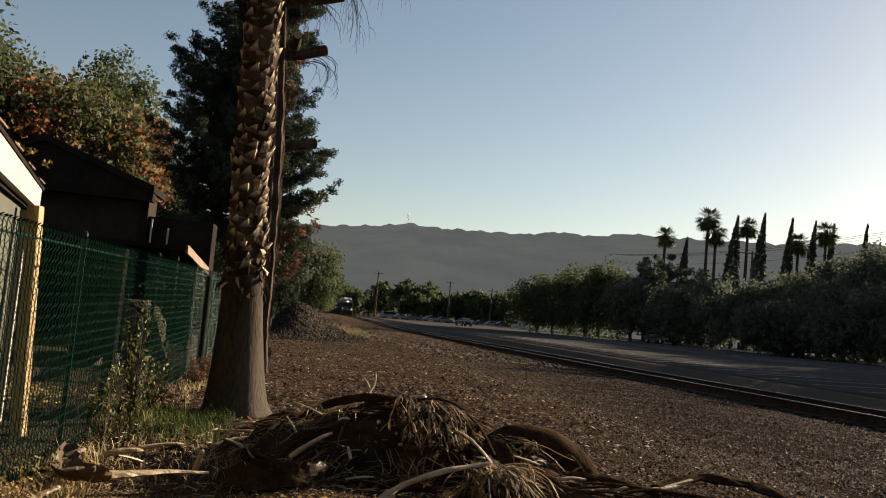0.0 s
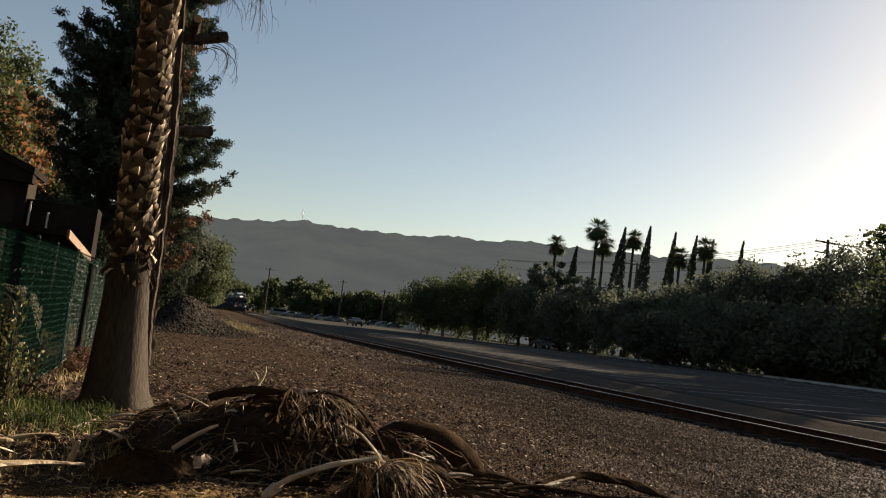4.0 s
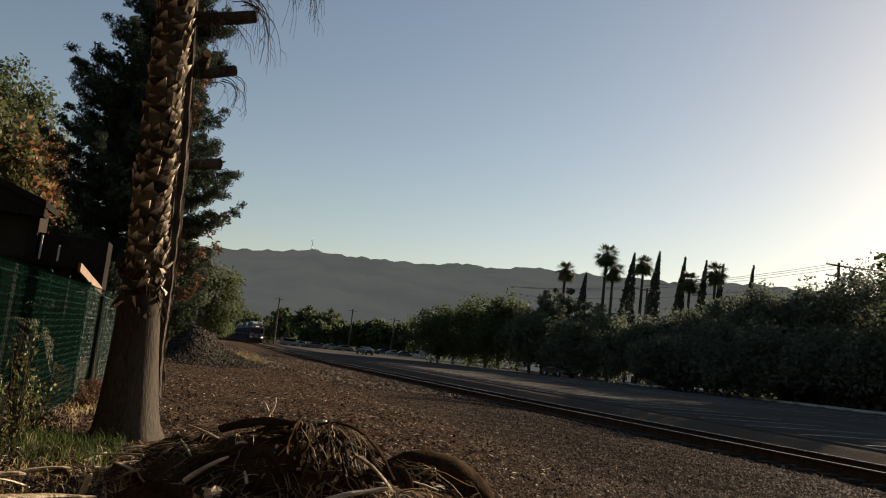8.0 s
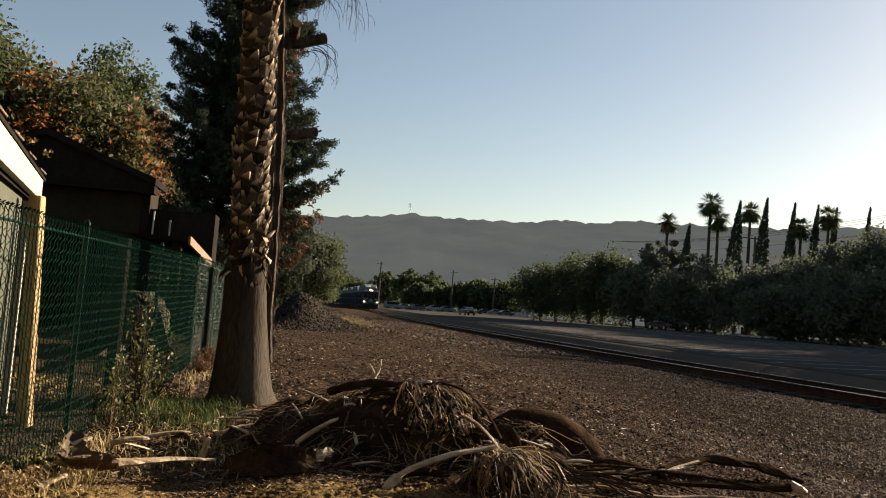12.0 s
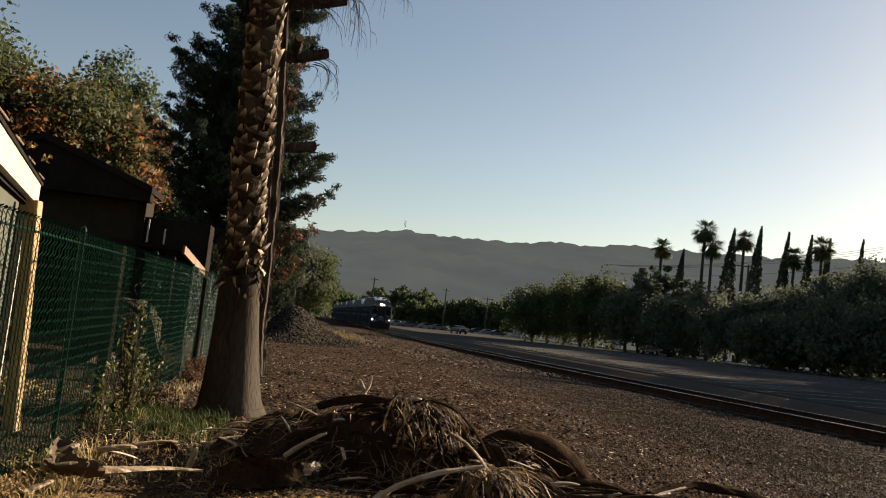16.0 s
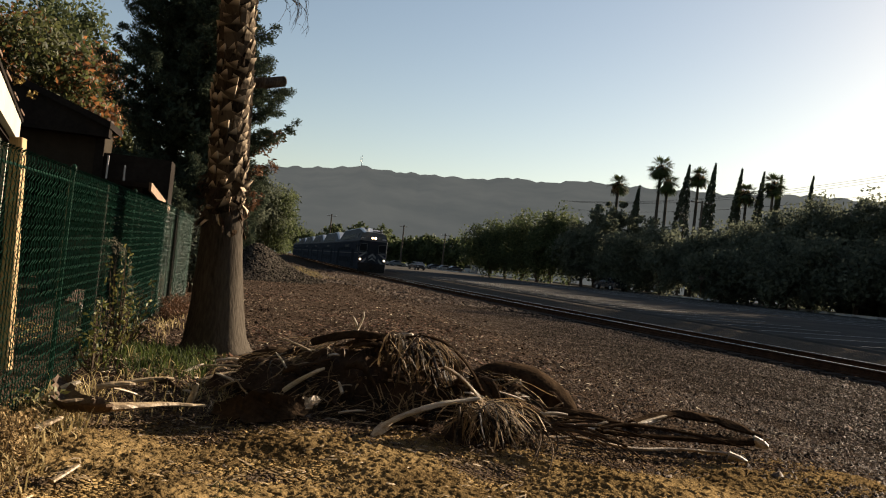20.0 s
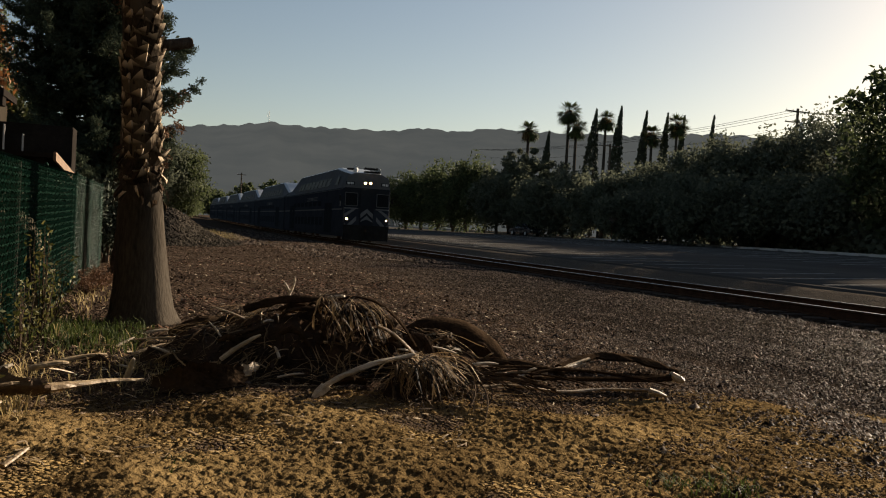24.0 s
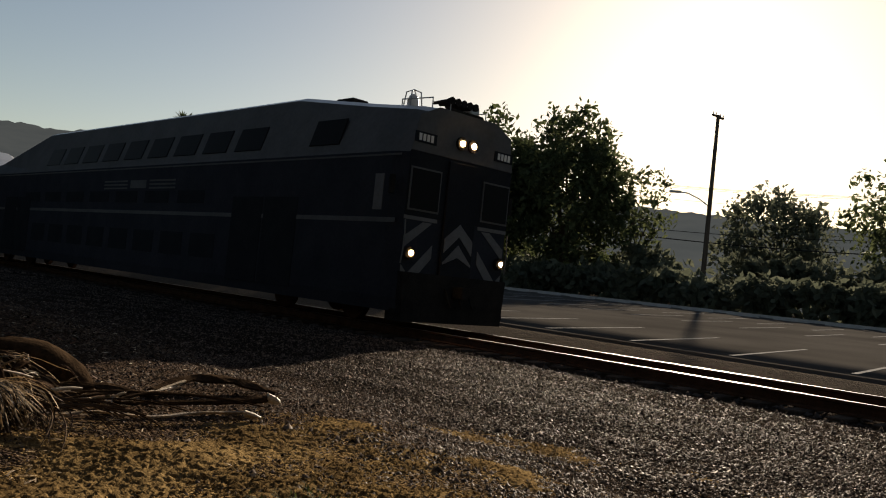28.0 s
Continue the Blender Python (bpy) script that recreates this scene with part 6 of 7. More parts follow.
lead = cab_car()
coaches = [coach()]
for k in range(4):
    coaches.append(copy_thing(coaches[0], Matrix()))
TRAIN = (lead, *coaches)

# ---- cut palm debris in front ----
random.seed(21)


NEAR = Matrix.Translation((-0.39, 0.37, 0.84)) @ Matrix.Diagonal((1.065, 1.065, 1.065, 1)) @ Matrix.Translation((0.39, -0.37, -0.84))


def mound(x, y):
    """How high the heap of debris stands at a place."""
    z = 0.35 * np.exp(-((x - 0.48) / 0.44) ** 2 - ((y - 5.12) / 0.38) ** 2) + 0.17 * np.exp(-((x - 1.15) / 0.4) ** 2 - ((y - 4.95) / 0.3) ** 2) + 0.17 * np.exp(-((x + 0.1) / 0.38) ** 2 - ((y - 5.3) / 0.38) ** 2)
    return z + 0.13 * np.exp(-((x - 0.9) / 0.2) ** 2 - ((y - 4.40) / 0.17) ** 2) - 0.035


def sheet(bm, pts, widths, cup=0.25, thick=0.012, cols=5, roll=0.0, torn=1.0):
    """A curved, cupped slab along points: leaf sheaths and split bases."""
    pts = [Vector(p) for p in pts]
    rows = []
    for i, p in enumerate(pts):
        d = (pts[min(i + 1, len(pts) - 1)] - pts[max(i - 1, 0)]).normalized()
        side = d.cross(Vector((0, 0, 1))).normalized()
        up = side.cross(d)
        side, up = side * math.cos(roll) + up * math.sin(roll), up * math.cos(roll) - side * math.sin(roll)
        w = widths[i] * (1 + torn * random.uniform(-0.35, 0.25))
        row = []
        for j in range(cols):
            s = 2 * j / (cols - 1) - 1
            q = p + side * (s * w) + up * (cup * w * (s * s - 0.5)) + up * torn * random.uniform(-0.1, 0.1) * w + d * torn * random.uniform(-0.25, 0.25) * w * abs(s)
            row.append((bm.verts.new(q + up * thick / 2), bm.verts.new(q - up * thick / 2)))
        rows.append(row)
    for a, c in zip(rows, rows[1:]):
        for j in range(cols - 1):
            bm.faces.new((a[j][0], a[j + 1][0], c[j + 1][0], c[j][0]))
            bm.faces.new((a[j + 1][1], a[j][1], c[j][1], c[j + 1][1]))
        for j in (0, cols - 1):
            bm.faces.new((a[j][0], c[j][0], c[j][1], a[j][1]))
    for row in (rows[0], rows[-1]):
        for j in range(cols - 1):
            bm.faces.new((row[j][0], row[j][1], row[j + 1][1], row[j + 1][0]))
    bmesh.ops.recalc_face_normals(bm, faces=bm.faces)
    return bm


def smooth_path(pts, n=4):
    """A Catmull-Rom line through the points."""
    p = [Vector(q) for q in pts]
    p = [p[0] * 2 - p[1], *p, p[-1] * 2 - p[-2]]
    out = []
    for i in range(1, len(p) - 2):
        for k in range(n):
            t = k / n
            a, b, c, d = p[i - 1], p[i], p[i + 1], p[i + 2]
            out.append(0.5 * (2 * b + (c - a) * t + (2 * a - 5 * b + 4 * c - d) * t * t + (3 * b - a - 3 * c + d) * t ** 3))
    return [*out, p[-2]]


def spread_to(values, n):
    return [float(v) for v in np.interp(np.linspace(0, 1, n), np.linspace(0, 1, len(values)), values)]


def strips(hub, aim, count, length, fan=1.2, droop=0.5, width=0.009, lift=0.25):
    """Narrow leaf segments that leave a hub in a fan, bend under their weight and come to rest on the ground."""
    vs, fs = [], []
    hub, aim = Vector(hub), Vector(aim).normalized()
    side = aim.cross(Vector((0, 0, 1))).normalized()
    for k in range(int(count * 1.7)):
        b = random.uniform(-fan, fan)
        d = (aim * math.cos(b) + side * math.sin(b) + Vector((0, 0, random.uniform(-0.2, 1.0) * lift))).normalized()
        ln = length * random.uniform(0.3, 1.15)
        p, step = hub + Vector((random.uniform(-0.11, 0.11), random.uniform(-0.08, 0.08), random.uniform(-0.06, 0.015))), ln / 7
        w0 = 0.42 * width * random.uniform(0.5, 1.6)
        curl = random.uniform(0.5, 1.4) * droop
        sway = Vector((random.uniform(-0.12, 0.12), random.uniform(-0.12, 0.12), 0))
        floor = random.uniform(0.0, 0.03)
        q = len(vs)
        tw = random.uniform(-0.8, 0.8)
        for i in range(8):
            u = i / 7
            w = d.cross(Vector((0, 0, 1)))
            w = (w.normalized() if w.length > 1e-3 else side) * math.cos(tw) + Vector((0, 0, 1)) * math.sin(tw) * 0.7
            ww = w * w0 * (0.55 + 1.2 * u) * (1 - u ** 5)
            vs += [p - ww, p + Vector((0, 0, w0 * 0.35)), p + ww]
            d = (d + Vector((random.uniform(-0.4, 0.4), random.uniform(-0.4, 0.4), random.uniform(-0.15, 0.15) - curl * 0.42)) + sway).normalized()
            p = p + d * step
            low = max(floor, float(mound(p.x, p.y)) + floor * 0.6)
            if p.z < low:
                p.z = low
                d = Vector((d.x, d.y, max(d.z, -0.05))).normalized()
        for i in range(7):
            a, c = q + 3 * i, q + 3 * (i + 1)
            fs += [(a, a + 1, c + 1, c), (a + 1, a + 2, c + 2, c + 1)]
    return [tuple(v) for v in vs], fs


def frond(label, stalk, radii, fans=(), sheath=None, tip=None, skin="petiole", base="sheath"):
    """A cut palm frond: a stalk, its leaf fans and, at the foot, its sheath."""
    f = thing("palm_frond", label, "palm frond", m=NEAR, group="cut palm debris")
    if stalk:
        path = smooth_path(stalk)
        part("stalk", tubed(path, spread_to(radii, len(path)), 7, flat=0.5, wobble=0.3), skin, f)
    for hub, aim, count, length, *rest in fans:
        v, fc = strips(hub, aim, count, length, *rest)
        raw("leaf_fan", v, fc, "frond", f)
    if sheath:
        path = smooth_path(sheath[0])
        part("sheath", sheet(bmesh.new(), path, spread_to(sheath[1], len(path)), sheath[2] if len(sheath) > 2 else 0.3), base, f, "dark brown leaf sheath" if base == "sheath" else "tan split leaf sheath")
    if tip:
        part("cut_end", tubed([tip[0], Vector(tip[0]).lerp(Vector(tip[1]), 0.6), tip[1]], [tip[2], tip[2] * 0.85, tip[2] * 0.4], 9, flat=0.7, wobble=0.35), "pale", f, "pale torn end")
    return f


def piece(label, pts, widths, mat="sheath", cup=0.3, thick=0.016, roll=0.0, torn=1.0):
    """A loose split leaf base."""
    b = thing("palm_boot", label, "palm boot", m=NEAR, group="cut palm debris")
    path = smooth_path(pts)
    part("slab", sheet(bmesh.new(), path, spread_to(widths, len(path)), cup, thick * 0.7, 5 if torn > 0.5 else 9, roll, torn), mat, b, smooth=torn < 0.5)
    return b


def stick(label, a, c, r, sag=(0, 0, 0), mat="petiole"):
    s = thing("broken_stick", label, "stick", m=NEAR, group="cut palm debris")
    pts = arc(a, c, sag, 6)
    part("shaft", tubed(pts, [r, r * 1.05, r, r * 0.95, r * 0.9, r * 0.8, r * 0.45], 7, flat=0.6, wobble=0.2), mat, s)
    return s


def build_debris():
    # the dark matted core of the heap
    core = thing("debris_heap", "matted dark heap of dead palm fibre", "heap", m=NEAR, group="cut palm debris")
    n = 56
    xs, ys = np.linspace(-0.6, 2.0, n), np.linspace(4.2, 6.0, n)
    X, Y = np.meshgrid(xs, ys)
    Z = mound(X, Y)
    Z = Z + (0.05 * bumpy(X, Y, 11, 6.0) + 0.05 * bumpy(X, Y, 12, 15.0) - 0.05 + 0.02 * rng.normal(size=Z.shape)) * (Z > 0)
    i = np.arange(n * n).reshape(n, n)
    f = np.stack([i[:-1, :-1], i[:-1, 1:], i[1:, 1:], i[1:, :-1]], -1).reshape(-1, 4)
    raw("mat", np.stack([X, Y, Z], -1).reshape(-1, 3), f, "fibre", core)
    v, fc = [], []
    for k in range(22):
        x, y = random.uniform(-0.35, 1.5), random.uniform(4.55, 5.5)
        z = float(mound(x, y)) + 0.04
        a = random.uniform(0, 6.283)
        vv, ff = strips((x, y, z), (math.cos(a), math.sin(a), 0.1), 16, 0.4, 0.9, 0.6, 0.007, 0.3)
        o = len(v)
        v += vv
        fc += [tuple(q + o for q in t) for t in ff]
    raw("leaf_litter", v, fc, "frond", core, kind="stuff")

    frond("dead fan palm frond with a pale bent stalk", ((0.36, 4.31, 0.035), (0.45, 4.32, 0.10), (0.62, 4.34, 0.165), (0.84, 4.37, 0.21)), (0.024, 0.026, 0.025, 0.02),
          (((0.86, 4.41, 0.19), (0.45, -0.7, 0.1), 120, 0.34, 1.5, 0.8, 0.008, 0.5), ((0.9, 4.42, 0.19), (0.9, -0.25, 0.1), 60, 0.34, 1.0, 0.7, 0.006, 0.4)), (((0.42, 4.42, 0.05), (0.5, 4.44, 0.07), (0.62, 4.46, 0.06)), (0.03, 0.06, 0.04), 0.6), ((0.40, 4.325, 0.06), (0.335, 4.285, 0.015), 0.028), skin="pale")
    frond("dead fan palm frond draped over the heap", ((0.56, 5.06, 0.40), (0.66, 5.0, 0.43), (0.78, 4.92, 0.41), (0.88, 4.80, 0.32), (0.95, 4.70, 0.20)), (0.010, 0.014, 0.016, 0.013, 0.010),
          (((0.58, 5.0, 0.43), (-0.1, -1.0, 0.0), 34, 0.36, 0.7, 0.85, 0.009, 0.3), ((0.74, 4.92, 0.40), (0.7, -0.5, 0.1), 16, 0.32, 0.9, 0.75, 0.007, 0.4)), skin="sheath")
    frond("withered fan palm frond on the back of the heap", ((0.02, 5.52, 0.20), (0.22, 5.40, 0.29), (0.45, 5.27, 0.34), (0.72, 5.2, 0.33), (0.98, 5.12, 0.27)), (0.008, 0.012, 0.014, 0.012, 0.008),
          (((1.1, 5.02, 0.25), (1.0, -0.3, 0.0), 36, 0.36, 1.0, 0.6, 0.007, 0.3), ((0.2, 5.4, 0.32), (-0.7, -0.5, 0.1), 40, 0.4, 1.0, 0.7, 0.007, 0.3)), skin="sheath")
    frond("split dead frond stalk with a broad brown sheath", ((-0.80, 4.26, 0.075), (-0.70, 4.33, 0.075), (-0.58, 4.42, 0.075), (-0.42, 4.52, 0.06)), (0.042, 0.030, 0.021, 0.014), (),
          (((-1.1, 4.8, 0.10), (-1.05, 4.6, 0.075), (-0.97, 4.36, 0.06), (-0.88, 4.26, 0.07), (-0.78, 4.28, 0.072)), (0.025, 0.05, 0.07, 0.065, 0.04), 0.6), base="tan_sheath")
    frond("long dead palm stalk with a pale torn end", ((1.0, 4.74, 0.10), (1.5, 4.64, 0.05), (2.0, 4.55, 0.05), (2.2, 4.5, 0.06), (2.40, 4.46, 0.075)), (0.014, 0.02, 0.026, 0.036, 0.042), (), None, ((2.38, 4.462, 0.085), (2.45, 4.43, 0.06), 0.042), skin="sheath")
    frond("thin dead palm stalk on the gravel", ((1.0, 4.55, 0.06), (1.22, 4.46, 0.03), (1.4, 4.45, 0.04), (1.65, 4.36, 0.02), (1.9, 4.37, 0.03), (2.14, 4.28, 0.04)), (0.010, 0.015, 0.011, 0.018, 0.014, 0.016), (((1.05, 4.55, 0.08), (0.8, -0.5, 0.0), 40, 0.5, 0.7, 0.35, 0.004, 0.2),), None, ((2.12, 4.262, 0.04), (2.20, 4.22, 0.02), 0.026))
    frond("dead palm stalk curving over gravel", ((1.45, 4.72, 0.05), (1.85, 4.86, 0.05), (2.15, 5.0, 0.09)), (0.012, 0.016, 0.02), (), (((1.9, 4.9, 0.06), (2.2, 5.06, 0.10), (2.5, 5.02, 0.09), (2.72, 4.88, 0.03)), (0.03, 0.06, 0.085, 0.04), -0.4))
    frond("dead palm stalk near the palm's foot", ((-0.42, 5.75, 0.06), (-0.1, 5.62, 0.09), (0.25, 5.5, 0.2), (0.5, 5.38, 0.3)), (0.014, 0.018, 0.022, 0.018), (((-0.3, 5.7, 0.08), (-0.6, -0.6, 0.1), 26, 0.3, 1.2, 0.5, 0.006, 0.3),))
    piece("big dark brown curved leaf base on the heap", ((0.98, 5.12, 0.20), (1.14, 5.10, 0.25), (1.34, 5.06, 0.22), (1.5, 5.0, 0.12), (1.58, 4.96, 0.04)), (0.04, 0.10, 0.14, 0.12, 0.05), "sheath", -0.5, 0.014, roll=-0.75, torn=0.12)
    piece("split leaf base on top of the heap", ((0.08, 5.18, 0.33), (0.25, 5.16, 0.385), (0.42, 5.13, 0.40), (0.55, 5.1, 0.39)), (0.018, 0.03, 0.026, 0.014), "sheath", -0.3, roll=-0.8)
    piece("split leaf base on top of the heap", ((0.62, 5.16, 0.365), (0.78, 5.14, 0.36), (0.95, 5.1, 0.27)), (0.02, 0.036, 0.02), "sheath", -0.3, roll=-0.7)
    piece("brown leaf base standing on edge", ((-0.38, 4.56, 0.04), (-0.25, 4.44, 0.07), (-0.08, 4.42, 0.09), (0.04, 4.5, 0.09)), (0.035, 0.065, 0.07, 0.04), "sheath", 0.3, roll=-1.0)
    piece("torn tan leaf base end", ((0.02, 4.5, 0.09), (0.07, 4.54, 0.11), (0.11, 4.58, 0.12)), (0.03, 0.03, 0.012), "petiole", 0.5, 0.01, roll=-0.7)
    piece("dark leaf base lying in the litter", ((-0.15, 5.7, 0.13), (0.05, 5.62, 0.2), (0.25, 5.58, 0.2), (0.4, 5.6, 0.12)), (0.03, 0.05, 0.05, 0.03), "sheath", -0.3, roll=-0.9)
    piece("dark leaf base lying in the litter", ((-0.3, 6.0, 0.08), (-0.12, 5.9, 0.16), (0.1, 5.92, 0.14), (0.2, 6.0, 0.05)), (0.04, 0.06, 0.06, 0.03), "sheath", -0.3, roll=-0.8)
    piece("brown leaf base against the heap", ((1.35, 4.9, 0.1), (1.6, 4.8, 0.1), (1.85, 4.72, 0.05)), (0.04, 0.06, 0.03), "sheath", -0.4)
    for a, c, r, sag, mat in (((-0.06, 4.74, 0.12), (0.13, 4.72, 0.25), 0.02, (0, 0, 0.01), "pale"), ((-0.95, 4.86, 0.05), (-0.78, 4.92, 0.07), 0.026, (0, 0, 0.01), "petiole"), ((-0.5, 4.72, 0.03), (-0.47, 4.70, 0.13), 0.016, (0, 0, 0), "pale"),
                              ((-0.86, 5.1, 0.04), (-0.62, 5.2, 0.07), 0.02, (0, 0, 0.01), "petiole"), ((-0.28, 6.1, 0.04), (-0.05, 6.35, 0.12), 0.016, (0, 0, 0.02), "pale"), ((-0.2, 6.4, 0.05), (-0.06, 6.55, 0.1), 0.014, (0, 0, 0.02), "pale"),
                              ((-0.45, 6.2, 0.05), (-0.2, 6.25, 0.05), 0.014, (0, 0, 0.02), "pale"), ((0.30, 5.2, 0.38), (0.36, 5.22, 0.52), 0.01, (0.02, 0, 0), "pale"), ((0.34, 5.2, 0.38), (0.30, 5.22, 0.49), 0.008, (0.01, 0, 0), "pale"),
                              ((0.56, 5.18, 0.40), (0.64, 5.14, 0.42), 0.03, (0, 0, 0), "pale"), ((-0.9, 3.02, 0.0), (-0.83, 3.17, 0.01), 0.007, (0.02, 0, 0.01), "petiole"), ((-0.82, 3.36, 0.0), (-0.76, 3.47, 0.03), 0.012, (0, 0, 0), "petiole"),
                              ((1.25, 4.76, 0.08), (1.45, 4.75, 0.1), 0.018, (0, 0, 0.01), "pale"), ((1.5, 4.6, 0.05), (1.65, 4.66, 0.05), 0.02, (0, 0, 0.01), "pale"), ((-0.25, 5.35, 0.1), (0.0, 5.32, 0.14), 0.016, (0, 0, 0.02), "petiole"), ((0.75, 4.75, 0.3), (0.95, 4.55, 0.12), 0.014, (0, 0, 0.03), "petiole"),
                              ((-1.02, 4.05, 0.02), (-0.95, 4.12, 0.05), 0.018, (0, 0, 0), "petiole"), ((-1.1, 4.3, 0.03), (-0.92, 4.36, 0.08), 0.02, (0, 0, 0.01), "petiole"), ((-1.12, 4.62, 0.03), (-1.0, 4.7, 0.1), 0.022, (0, 0, 0.01), "pale"), ((-0.62, 5.62, 0.04), (-0.5, 5.72, 0.09), 0.013, (0, 0, 0), "pale"), ((-0.5, 5.3, 0.05), (-0.3, 5.42, 0.1), 0.012, (0, 0, 0.01), "petiole")):
        stick("short splintered piece of palm stalk", a, c, r, sag, mat)
    piece("pale torn scrap at the foot of the fence", ((-1.06, 4.1, 0.0), (-1.04, 4.05, 0.03), (-1.0, 4.0, 0.02)), (0.02, 0.03, 0.015), "pale", 0.3, 0.008)
    # splinters and torn ends all over the heap and towards the palm
    heap = lambda x, y: max(0.0, float(mound(x, y)))
    for k in range(18):
        x, y = (random.gauss(1.42, 0.16), random.gauss(4.66, 0.08)) if k < 14 else (random.gauss(2.32, 0.08), random.gauss(4.46, 0.06))
        a = random.uniform(-0.9, 0.9)
        p = Vector((x, y, random.uniform(0.02, 0.07)))
        stick("pale torn shred of palm stalk", p, p + Vector((math.cos(a) * 0.09, math.sin(a) * 0.07, random.uniform(-0.01, 0.05))), random.uniform(0.005, 0.011), (0, 0, 0.004), ("pale", "petiole")[k % 2])
    for k in range(8):
        a, ln = random.uniform(-0.5, 0.35), random.uniform(0.35, 0.8)
        p = Vector((random.uniform(1.1, 1.7), random.uniform(4.4, 4.76), random.uniform(0.03, 0.09)))
        stick("thin dark dead palm stalk", p, p + Vector((math.cos(a) * ln, math.sin(a) * ln, -0.02)), random.uniform(0.008, 0.016), (0, 0.04 * math.sin(k * 2.3), 0.03), "sheath")
    for k in range(70):
        x, y = random.uniform(-0.75, 1.7), random.uniform(4.6, 6.1)
        a, ln = random.uniform(0, 6.283), random.uniform(0.07, 0.24)
        p = Vector((x, y, heap(x, y) + random.uniform(0.01, 0.07)))
        q = p + Vector((math.cos(a) * ln, math.sin(a) * ln * 0.7, random.uniform(-0.02, 0.07)))
        stick("short splintered piece of palm stalk", p, q, random.uniform(0.004, 0.012), (0, 0, 0.005), ("pale", "petiole", "pale", "petiole")[k % 4])
    for k in range(64):
        x, y = (random.uniform(-0.9, 1.5), random.uniform(4.75, 6.3)) if k < 22 else (random.gauss(0.5, 0.5), random.gauss(5.0, 0.2))
        a, ln = random.uniform(-1.2, 1.2), random.uniform(0.1, 0.26)
        z = heap(x, y) + random.uniform(0.02, 0.06)
        piece("small torn leaf base", ((x, y, z), (x + ln * 0.5 * math.cos(a), y + ln * 0.5 * math.sin(a), z + 0.03), (x + ln * math.cos(a), y + ln * math.sin(a), heap(x + ln * math.cos(a), y + ln * math.sin(a)) + 0.03)), (0.012, random.uniform(0.016, 0.036), 0.006), ("sheath", "sheath", "fibre")[k % 3], -0.4, 0.01, roll=random.uniform(-1.1, 0.2))
    tw = thing("dead_twig_spray", "spray of thin dark dry twigs on sawdust", "twigs", m=NEAR, group="cut palm debris")
    for k in range(16):
        s = Vector((random.uniform(0.95, 1.2), random.uniform(4.25, 4.5), 0.1))
        e = s + Vector((random.uniform(-0.25, 0.5), -random.uniform(0.2, 0.65), -0.08))
        part("twig", tubed(arc(s, e, (0.04, 0, random.uniform(0.0, 0.06)), 6), [0.005, 0.0045, 0.004, 0.0035, 0.003, 0.0025, 0.0015], 4), "bark_dark", tw)
    thin = bmesh.new()
    for k in range(46):
        x, y = random.uniform(-0.3, 1.4), random.uniform(4.75, 5.4)
        a = random.uniform(0, 6.283)
        s, e = Vector((x, y, float(mound(x, y)) + 0.01)), Vector((x + math.cos(a) * 0.2, y + math.sin(a) * 0.15, 0))
        e.z = max(0.0, float(mound(e.x, e.y))) + 0.01
        tube(thin, arc(s, e, (0, 0, random.uniform(0.01, 0.05)), 6), [0.0035, 0.0033, 0.003, 0.0027, 0.0023, 0.0018, 0.001], 4)
    tagged(part("loose_fibre", thin, "petiole", core), kind="stuff")


build_debris()


# ---- grass and weeds ----
def tuft(vs, fs, x, y, count, h, spread, lean=0.5):
    for k in range(count):
        px, py = x + random.gauss(0, spread), y + random.gauss(0, spread)
        a, ln = random.uniform(0, 6.283), h * random.uniform(0.4, 1.15)
        d = Vector((math.cos(a), math.sin(a), 0))
        p0 = Vector((px, py, hz(px, py) - 0.01))
        p1 = p0 + Vector((0, 0, ln * 0.6)) + d * ln * lean * 0.25
        p2 = p0 + Vector((0, 0, ln * random.uniform(0.7, 1.0))) + d * ln * lean
        w = Vector((-math.sin(a), math.cos(a), 0)) * 0.0032
        q = len(vs)
        vs += [p0 - w, p0 + w, p1 + w * 0.8, p1 - w * 0.8, p2]
        fs += [(q, q + 1, q + 2, q + 3), (q + 3, q + 2, q + 4, q + 4)]


def grassy(name, label, mat, tufts):
    vs, fs = [], []
    for t in tufts:
        tuft(vs, fs, *t)
    quads = [f for f in fs if len(set(f)) == 4]
    tris = [f[:3] for f in fs if len(set(f)) == 3]
    me = bpy.data.meshes.new(name)
    me.from_pydata([tuple(v) for v in vs], [], quads + tris)
    me.materials.append(M[mat])
    return tagged(new(name, me), label, "grass", kind="stuff")


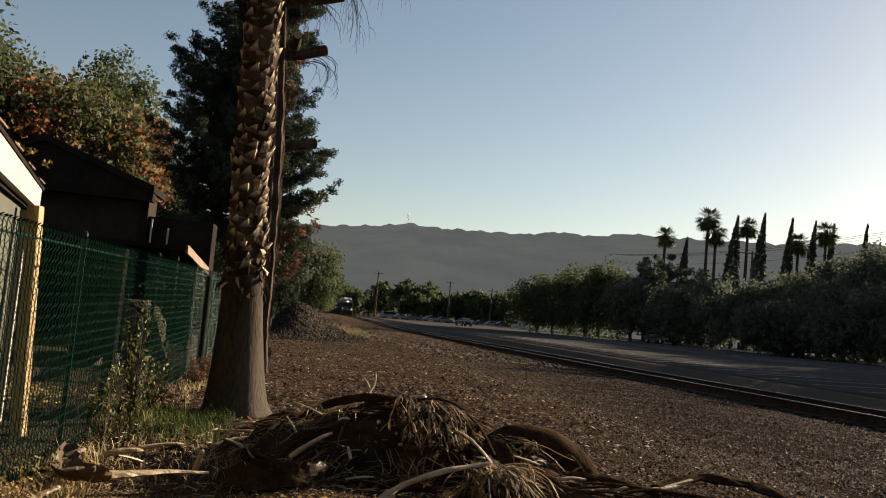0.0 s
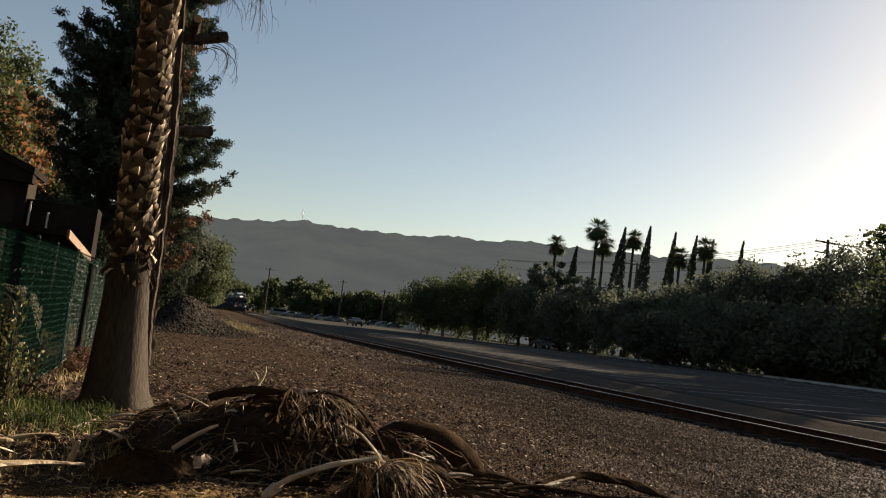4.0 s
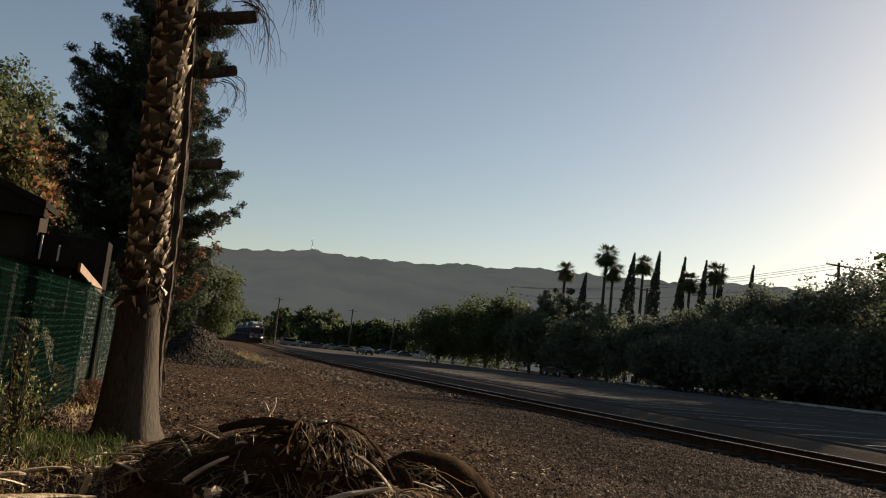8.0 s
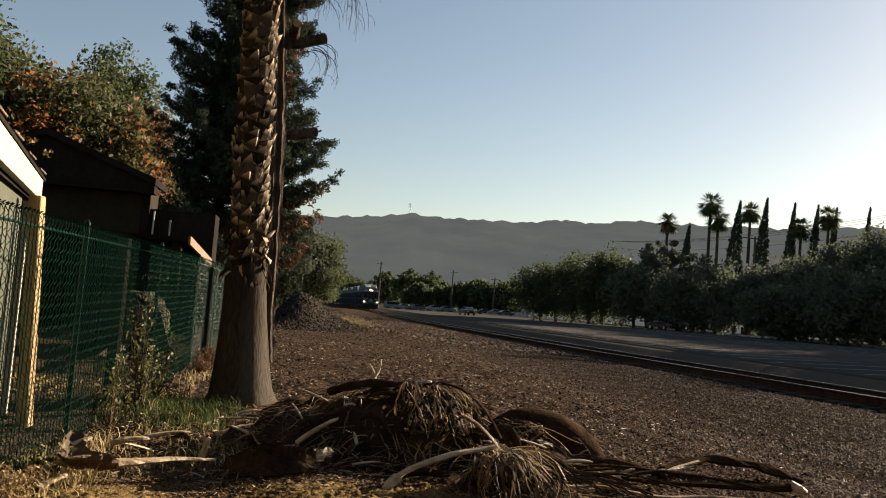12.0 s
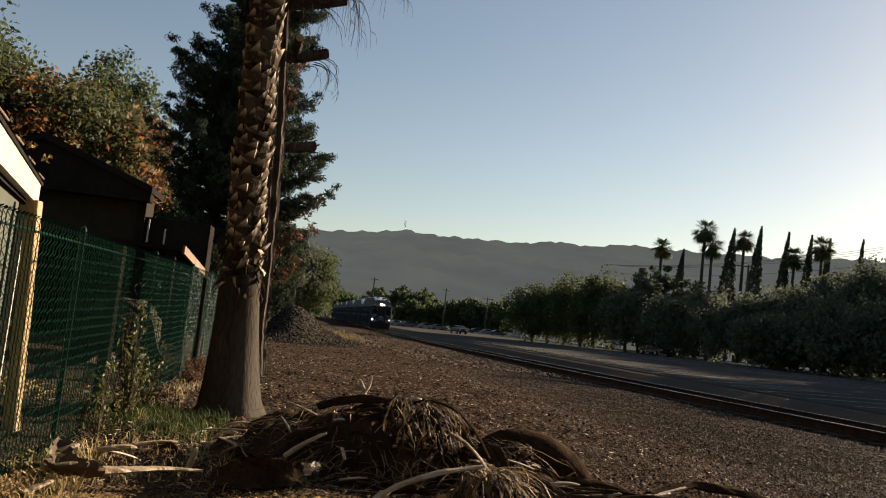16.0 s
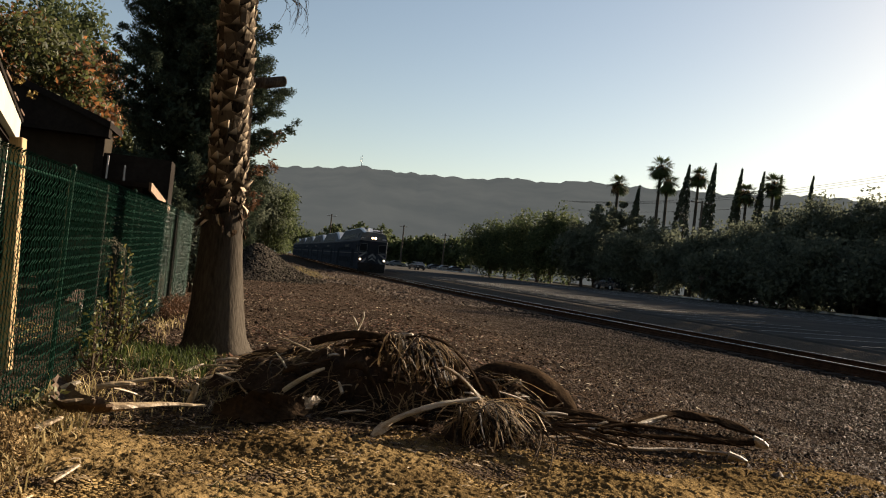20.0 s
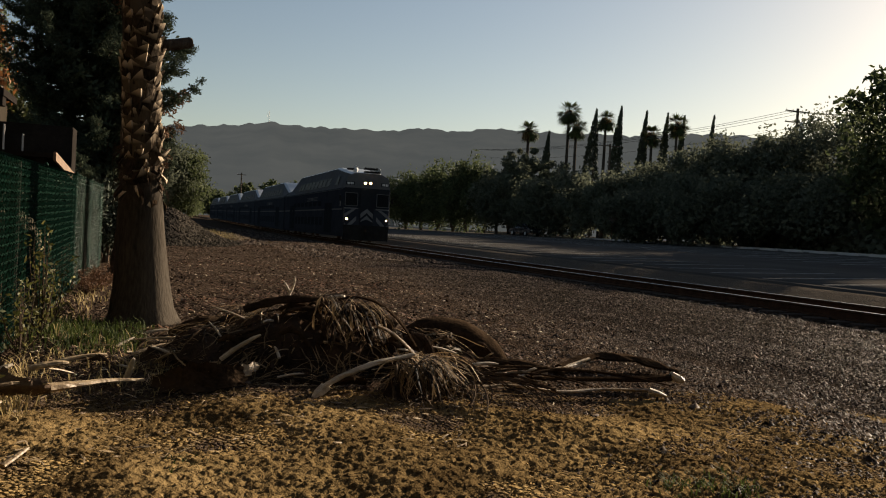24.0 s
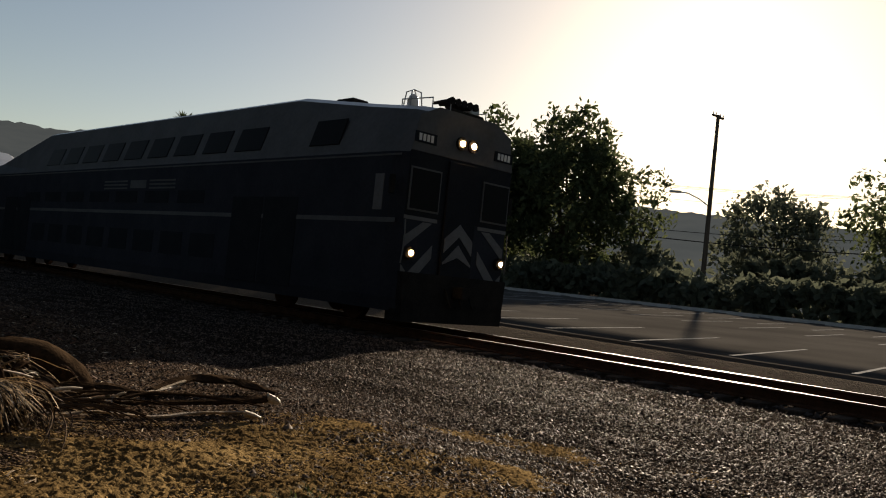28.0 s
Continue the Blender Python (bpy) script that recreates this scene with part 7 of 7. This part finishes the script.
random.seed(5)
grassy("grass", "green grass growing round the palm's foot", "grass", [(random.uniform(-1.08, -0.5), random.uniform(5.75, 6.9), 16, random.uniform(0.05, 0.15), 0.06) for k in range(100)] + [(random.uniform(-0.30, -0.02), random.uniform(3.38, 3.62), 10, 0.05, 0.03, 0.8) for k in range(14)] + [(random.uniform(1.45, 1.8), random.uniform(2.95, 3.15), 12, 0.06, 0.04, 0.8) for k in range(18)])
grassy("dry_grass", "tufts of dry straw-coloured weeds along the fence", "dry_grass", [(random.uniform(-1.25, -0.95), random.uniform(3.4, 5.4), 9, random.uniform(0.05, 0.14), 0.05, 0.9) for k in range(90)] + [(random.uniform(-1.0, 0.1), random.uniform(4.7, 5.8), 7, random.uniform(0.04, 0.12), 0.06, 0.9) for k in range(80)] + [(random.uniform(-1.2, -0.9), random.uniform(7.0, 10.0), 8, 0.1, 0.06, 0.7) for k in range(30)] + [(random.uniform(-1.08, -0.45), random.uniform(5.6, 6.9), 6, random.uniform(0.06, 0.16), 0.05, 0.8) for k in range(14)] + [(random.uniform(0.9, 2.4), random.uniform(31.0, 44.0), 9, random.uniform(0.1, 0.3), 0.25, 0.7) for k in range(70)])


def weed(label, x, y, h, n, r, mat="weed", per=4, size=0.017):
    w = thing("weed", label, "weed", pose(x, y, hz(x, y)))
    cen = []
    for k in range(n):
        a = random.uniform(0, 6.283)
        e = Vector((math.cos(a) * r * random.random(), math.sin(a) * r * random.random(), h * random.uniform(0.45, 1.0)))
        pts = arc((0, 0, 0), e, (e.x * 0.2, e.y * 0.2, 0), 5)
        part("stem", tubed(pts, [0.005, 0.0045, 0.004, 0.003, 0.002, 0.001], 4), "bark_dark", w)
        cen += [tuple(q) for q in pts[1:]]
    v, f = leaf_cloud(cen, 0.06, per, size, aspect=2.2)
    raw("leaves", v, f, mat, w)


weed("tall straggly weed climbing by the fence", -1.08, 6.35, 0.72, 16, 0.22)
weed("straggly weed at the foot of the fence", -1.12, 5.75, 0.42, 12, 0.18)
weed("low straggly weed at the foot of the fence", -1.1, 7.1, 0.38, 12, 0.2)
weed("dry low weed by the fence", -1.15, 4.6, 0.16, 7, 0.1)
for x, y, h in ((-1.12, 4.0, 0.24), (-1.08, 3.78, 0.16), (-1.16, 4.25, 0.18), (-1.1, 3.55, 0.12)):
    weed("dried fluffy tan weed at the foot of the fence", x, y, h * 0.62, 16, 0.12, "dry_weed", 16, 0.008)
for x, y in ((-1.05, 9.3), (-0.95, 9.9), (-1.1, 10.4)):
    weed("withered red-brown weed by the fence", x, y, 0.2, 12, 0.2, "dry_needles", 14, 0.012)


# ---- loose ground cover ----
def by_track(x, y):
    return np.clip((x - 0.10 * y - 0.4) / 2.6, 0.06, 1) * (x < 9.0)


def by_trees(x, y):
    return np.clip(1.25 - (x - 0.08 * y) / 3.2, 0.03, 1)


def dusty(x, y):
    s = 0.5 + 0.5 * np.sin(x * 3.1 + 1.2 * np.sin(y * 2.3)) * np.sin(y * 4.1 + x)
    return np.clip((4.9 - y) / 0.7, 0, 1) * np.clip(np.maximum((2.75 - x) / 1.3, 0.8 * np.clip((5.6 - x) / 2.0, 0, 1) * s * s), 0.0, 1) * (0.35 + 0.65 * s)


crumbs("gravel", "loose grey-brown gravel beside the track", 95000, (-0.4, 9.05, 1.2, 26.0), 0.0115, "gravel", keep=by_track)
crumbs("fine_gravel", "fine brown grit between the stones", 56000, (0.6, 7.5, 1.6, 8.5), 0.0085, "gravel", keep=by_track)
crumbs("coarse_gravel", "scattered larger grey stones beside the track", 1600, (0.5, 9.05, 1.5, 44.0), 0.02, "gravel", keep=by_track)
crumbs("ballast", "dark crushed stone ballast along the track", 15000, (9.25, 12.9, -6.0, 60.0), 0.036, "ballast")
drifts("sawdust_drifts", "fluffy drifts of yellow sawdust on the ground", (-1.35, 5.2, 1.2, 5.0), 0.0108, "sawdust", dusty, 0.046)
flakes("wood_shavings", "fine yellow wood shavings on sawdust", 60000, (-1.3, 4.6, 1.4, 5.0), 0.0105, "sawdust", keep=dusty, slim=2.0, tilt=1.7)
flakes("bark_litter", "brown bark flakes and dead leaves on the ground", 30000, (-1.2, 7.5, 7.5, 34.0), 0.036, "chip", keep=by_trees, slim=2.2, tilt=0.9)
flakes("fine_litter", "fine brown bark crumbs and leaf scraps", 52000, (-1.2, 4.6, 4.3, 13.0), 0.017, "chip", keep=by_trees, slim=2.4, tilt=0.9)
flakes("wood_chips", "pale splintered wood chips on the ground", 2000, (-1.1, 5.0, 5.2, 18.0), 0.03, "chip_pale", keep=by_trees, slim=2.6)
flakes("straw_litter", "thin pale straw and frond scraps on the ground", 1100, (-1.1, 1.7, 3.6, 6.6), 0.05, "petiole", slim=9)
patchy = lambda x, y: np.clip(1.6 * bumpy(x, y, 31, 1.3) - 0.5, 0, 1) * np.clip(1.6 - 0.8 * np.abs(x - 0.3 - 0.06 * y), 0, 1)
flakes("red_leaves", "red-brown dead leaves scattered over the ground", 7500, (-1.15, 3.6, 5.6, 17.0), 0.034, "red_leaf", keep=patchy, slim=1.9, tilt=0.9)
crumbs("far_stones", "coarse stones and clods beside the line", 7000, (-0.2, 9.0, 27.0, 95.0), 0.05, "gravel")


# ---- what moves ----
# seconds and the place of the train's front along the line
RUN = ((0, 236.2), (3.5, 216.8), (7, 195.6), (9, 182.0), (11, 166.8), (13.5, 144.8), (16, 121.9), (18, 104.0), (20.5, 82.0), (22.5, 64.2), (24, 50.7), (25, 41.3), (26, 31.7), (27, 22.0), (27.5, 17.05), (28, 12.0))


def motions():
    for k, c in enumerate(TRAIN):
        rows = []
        for t, y in RUN:
            a, b = y + k * (CAR_LEN + 0.7), y + k * (CAR_LEN + 0.7) + CAR_LEN
            za, zb = rise(a), rise(b)
            rows.append((t, pose(MID_X, a, RAIL_Z + 0.004 + za, math.degrees(math.atan2(zb - za, CAR_LEN)))))
        walk(c, rows)


motions()
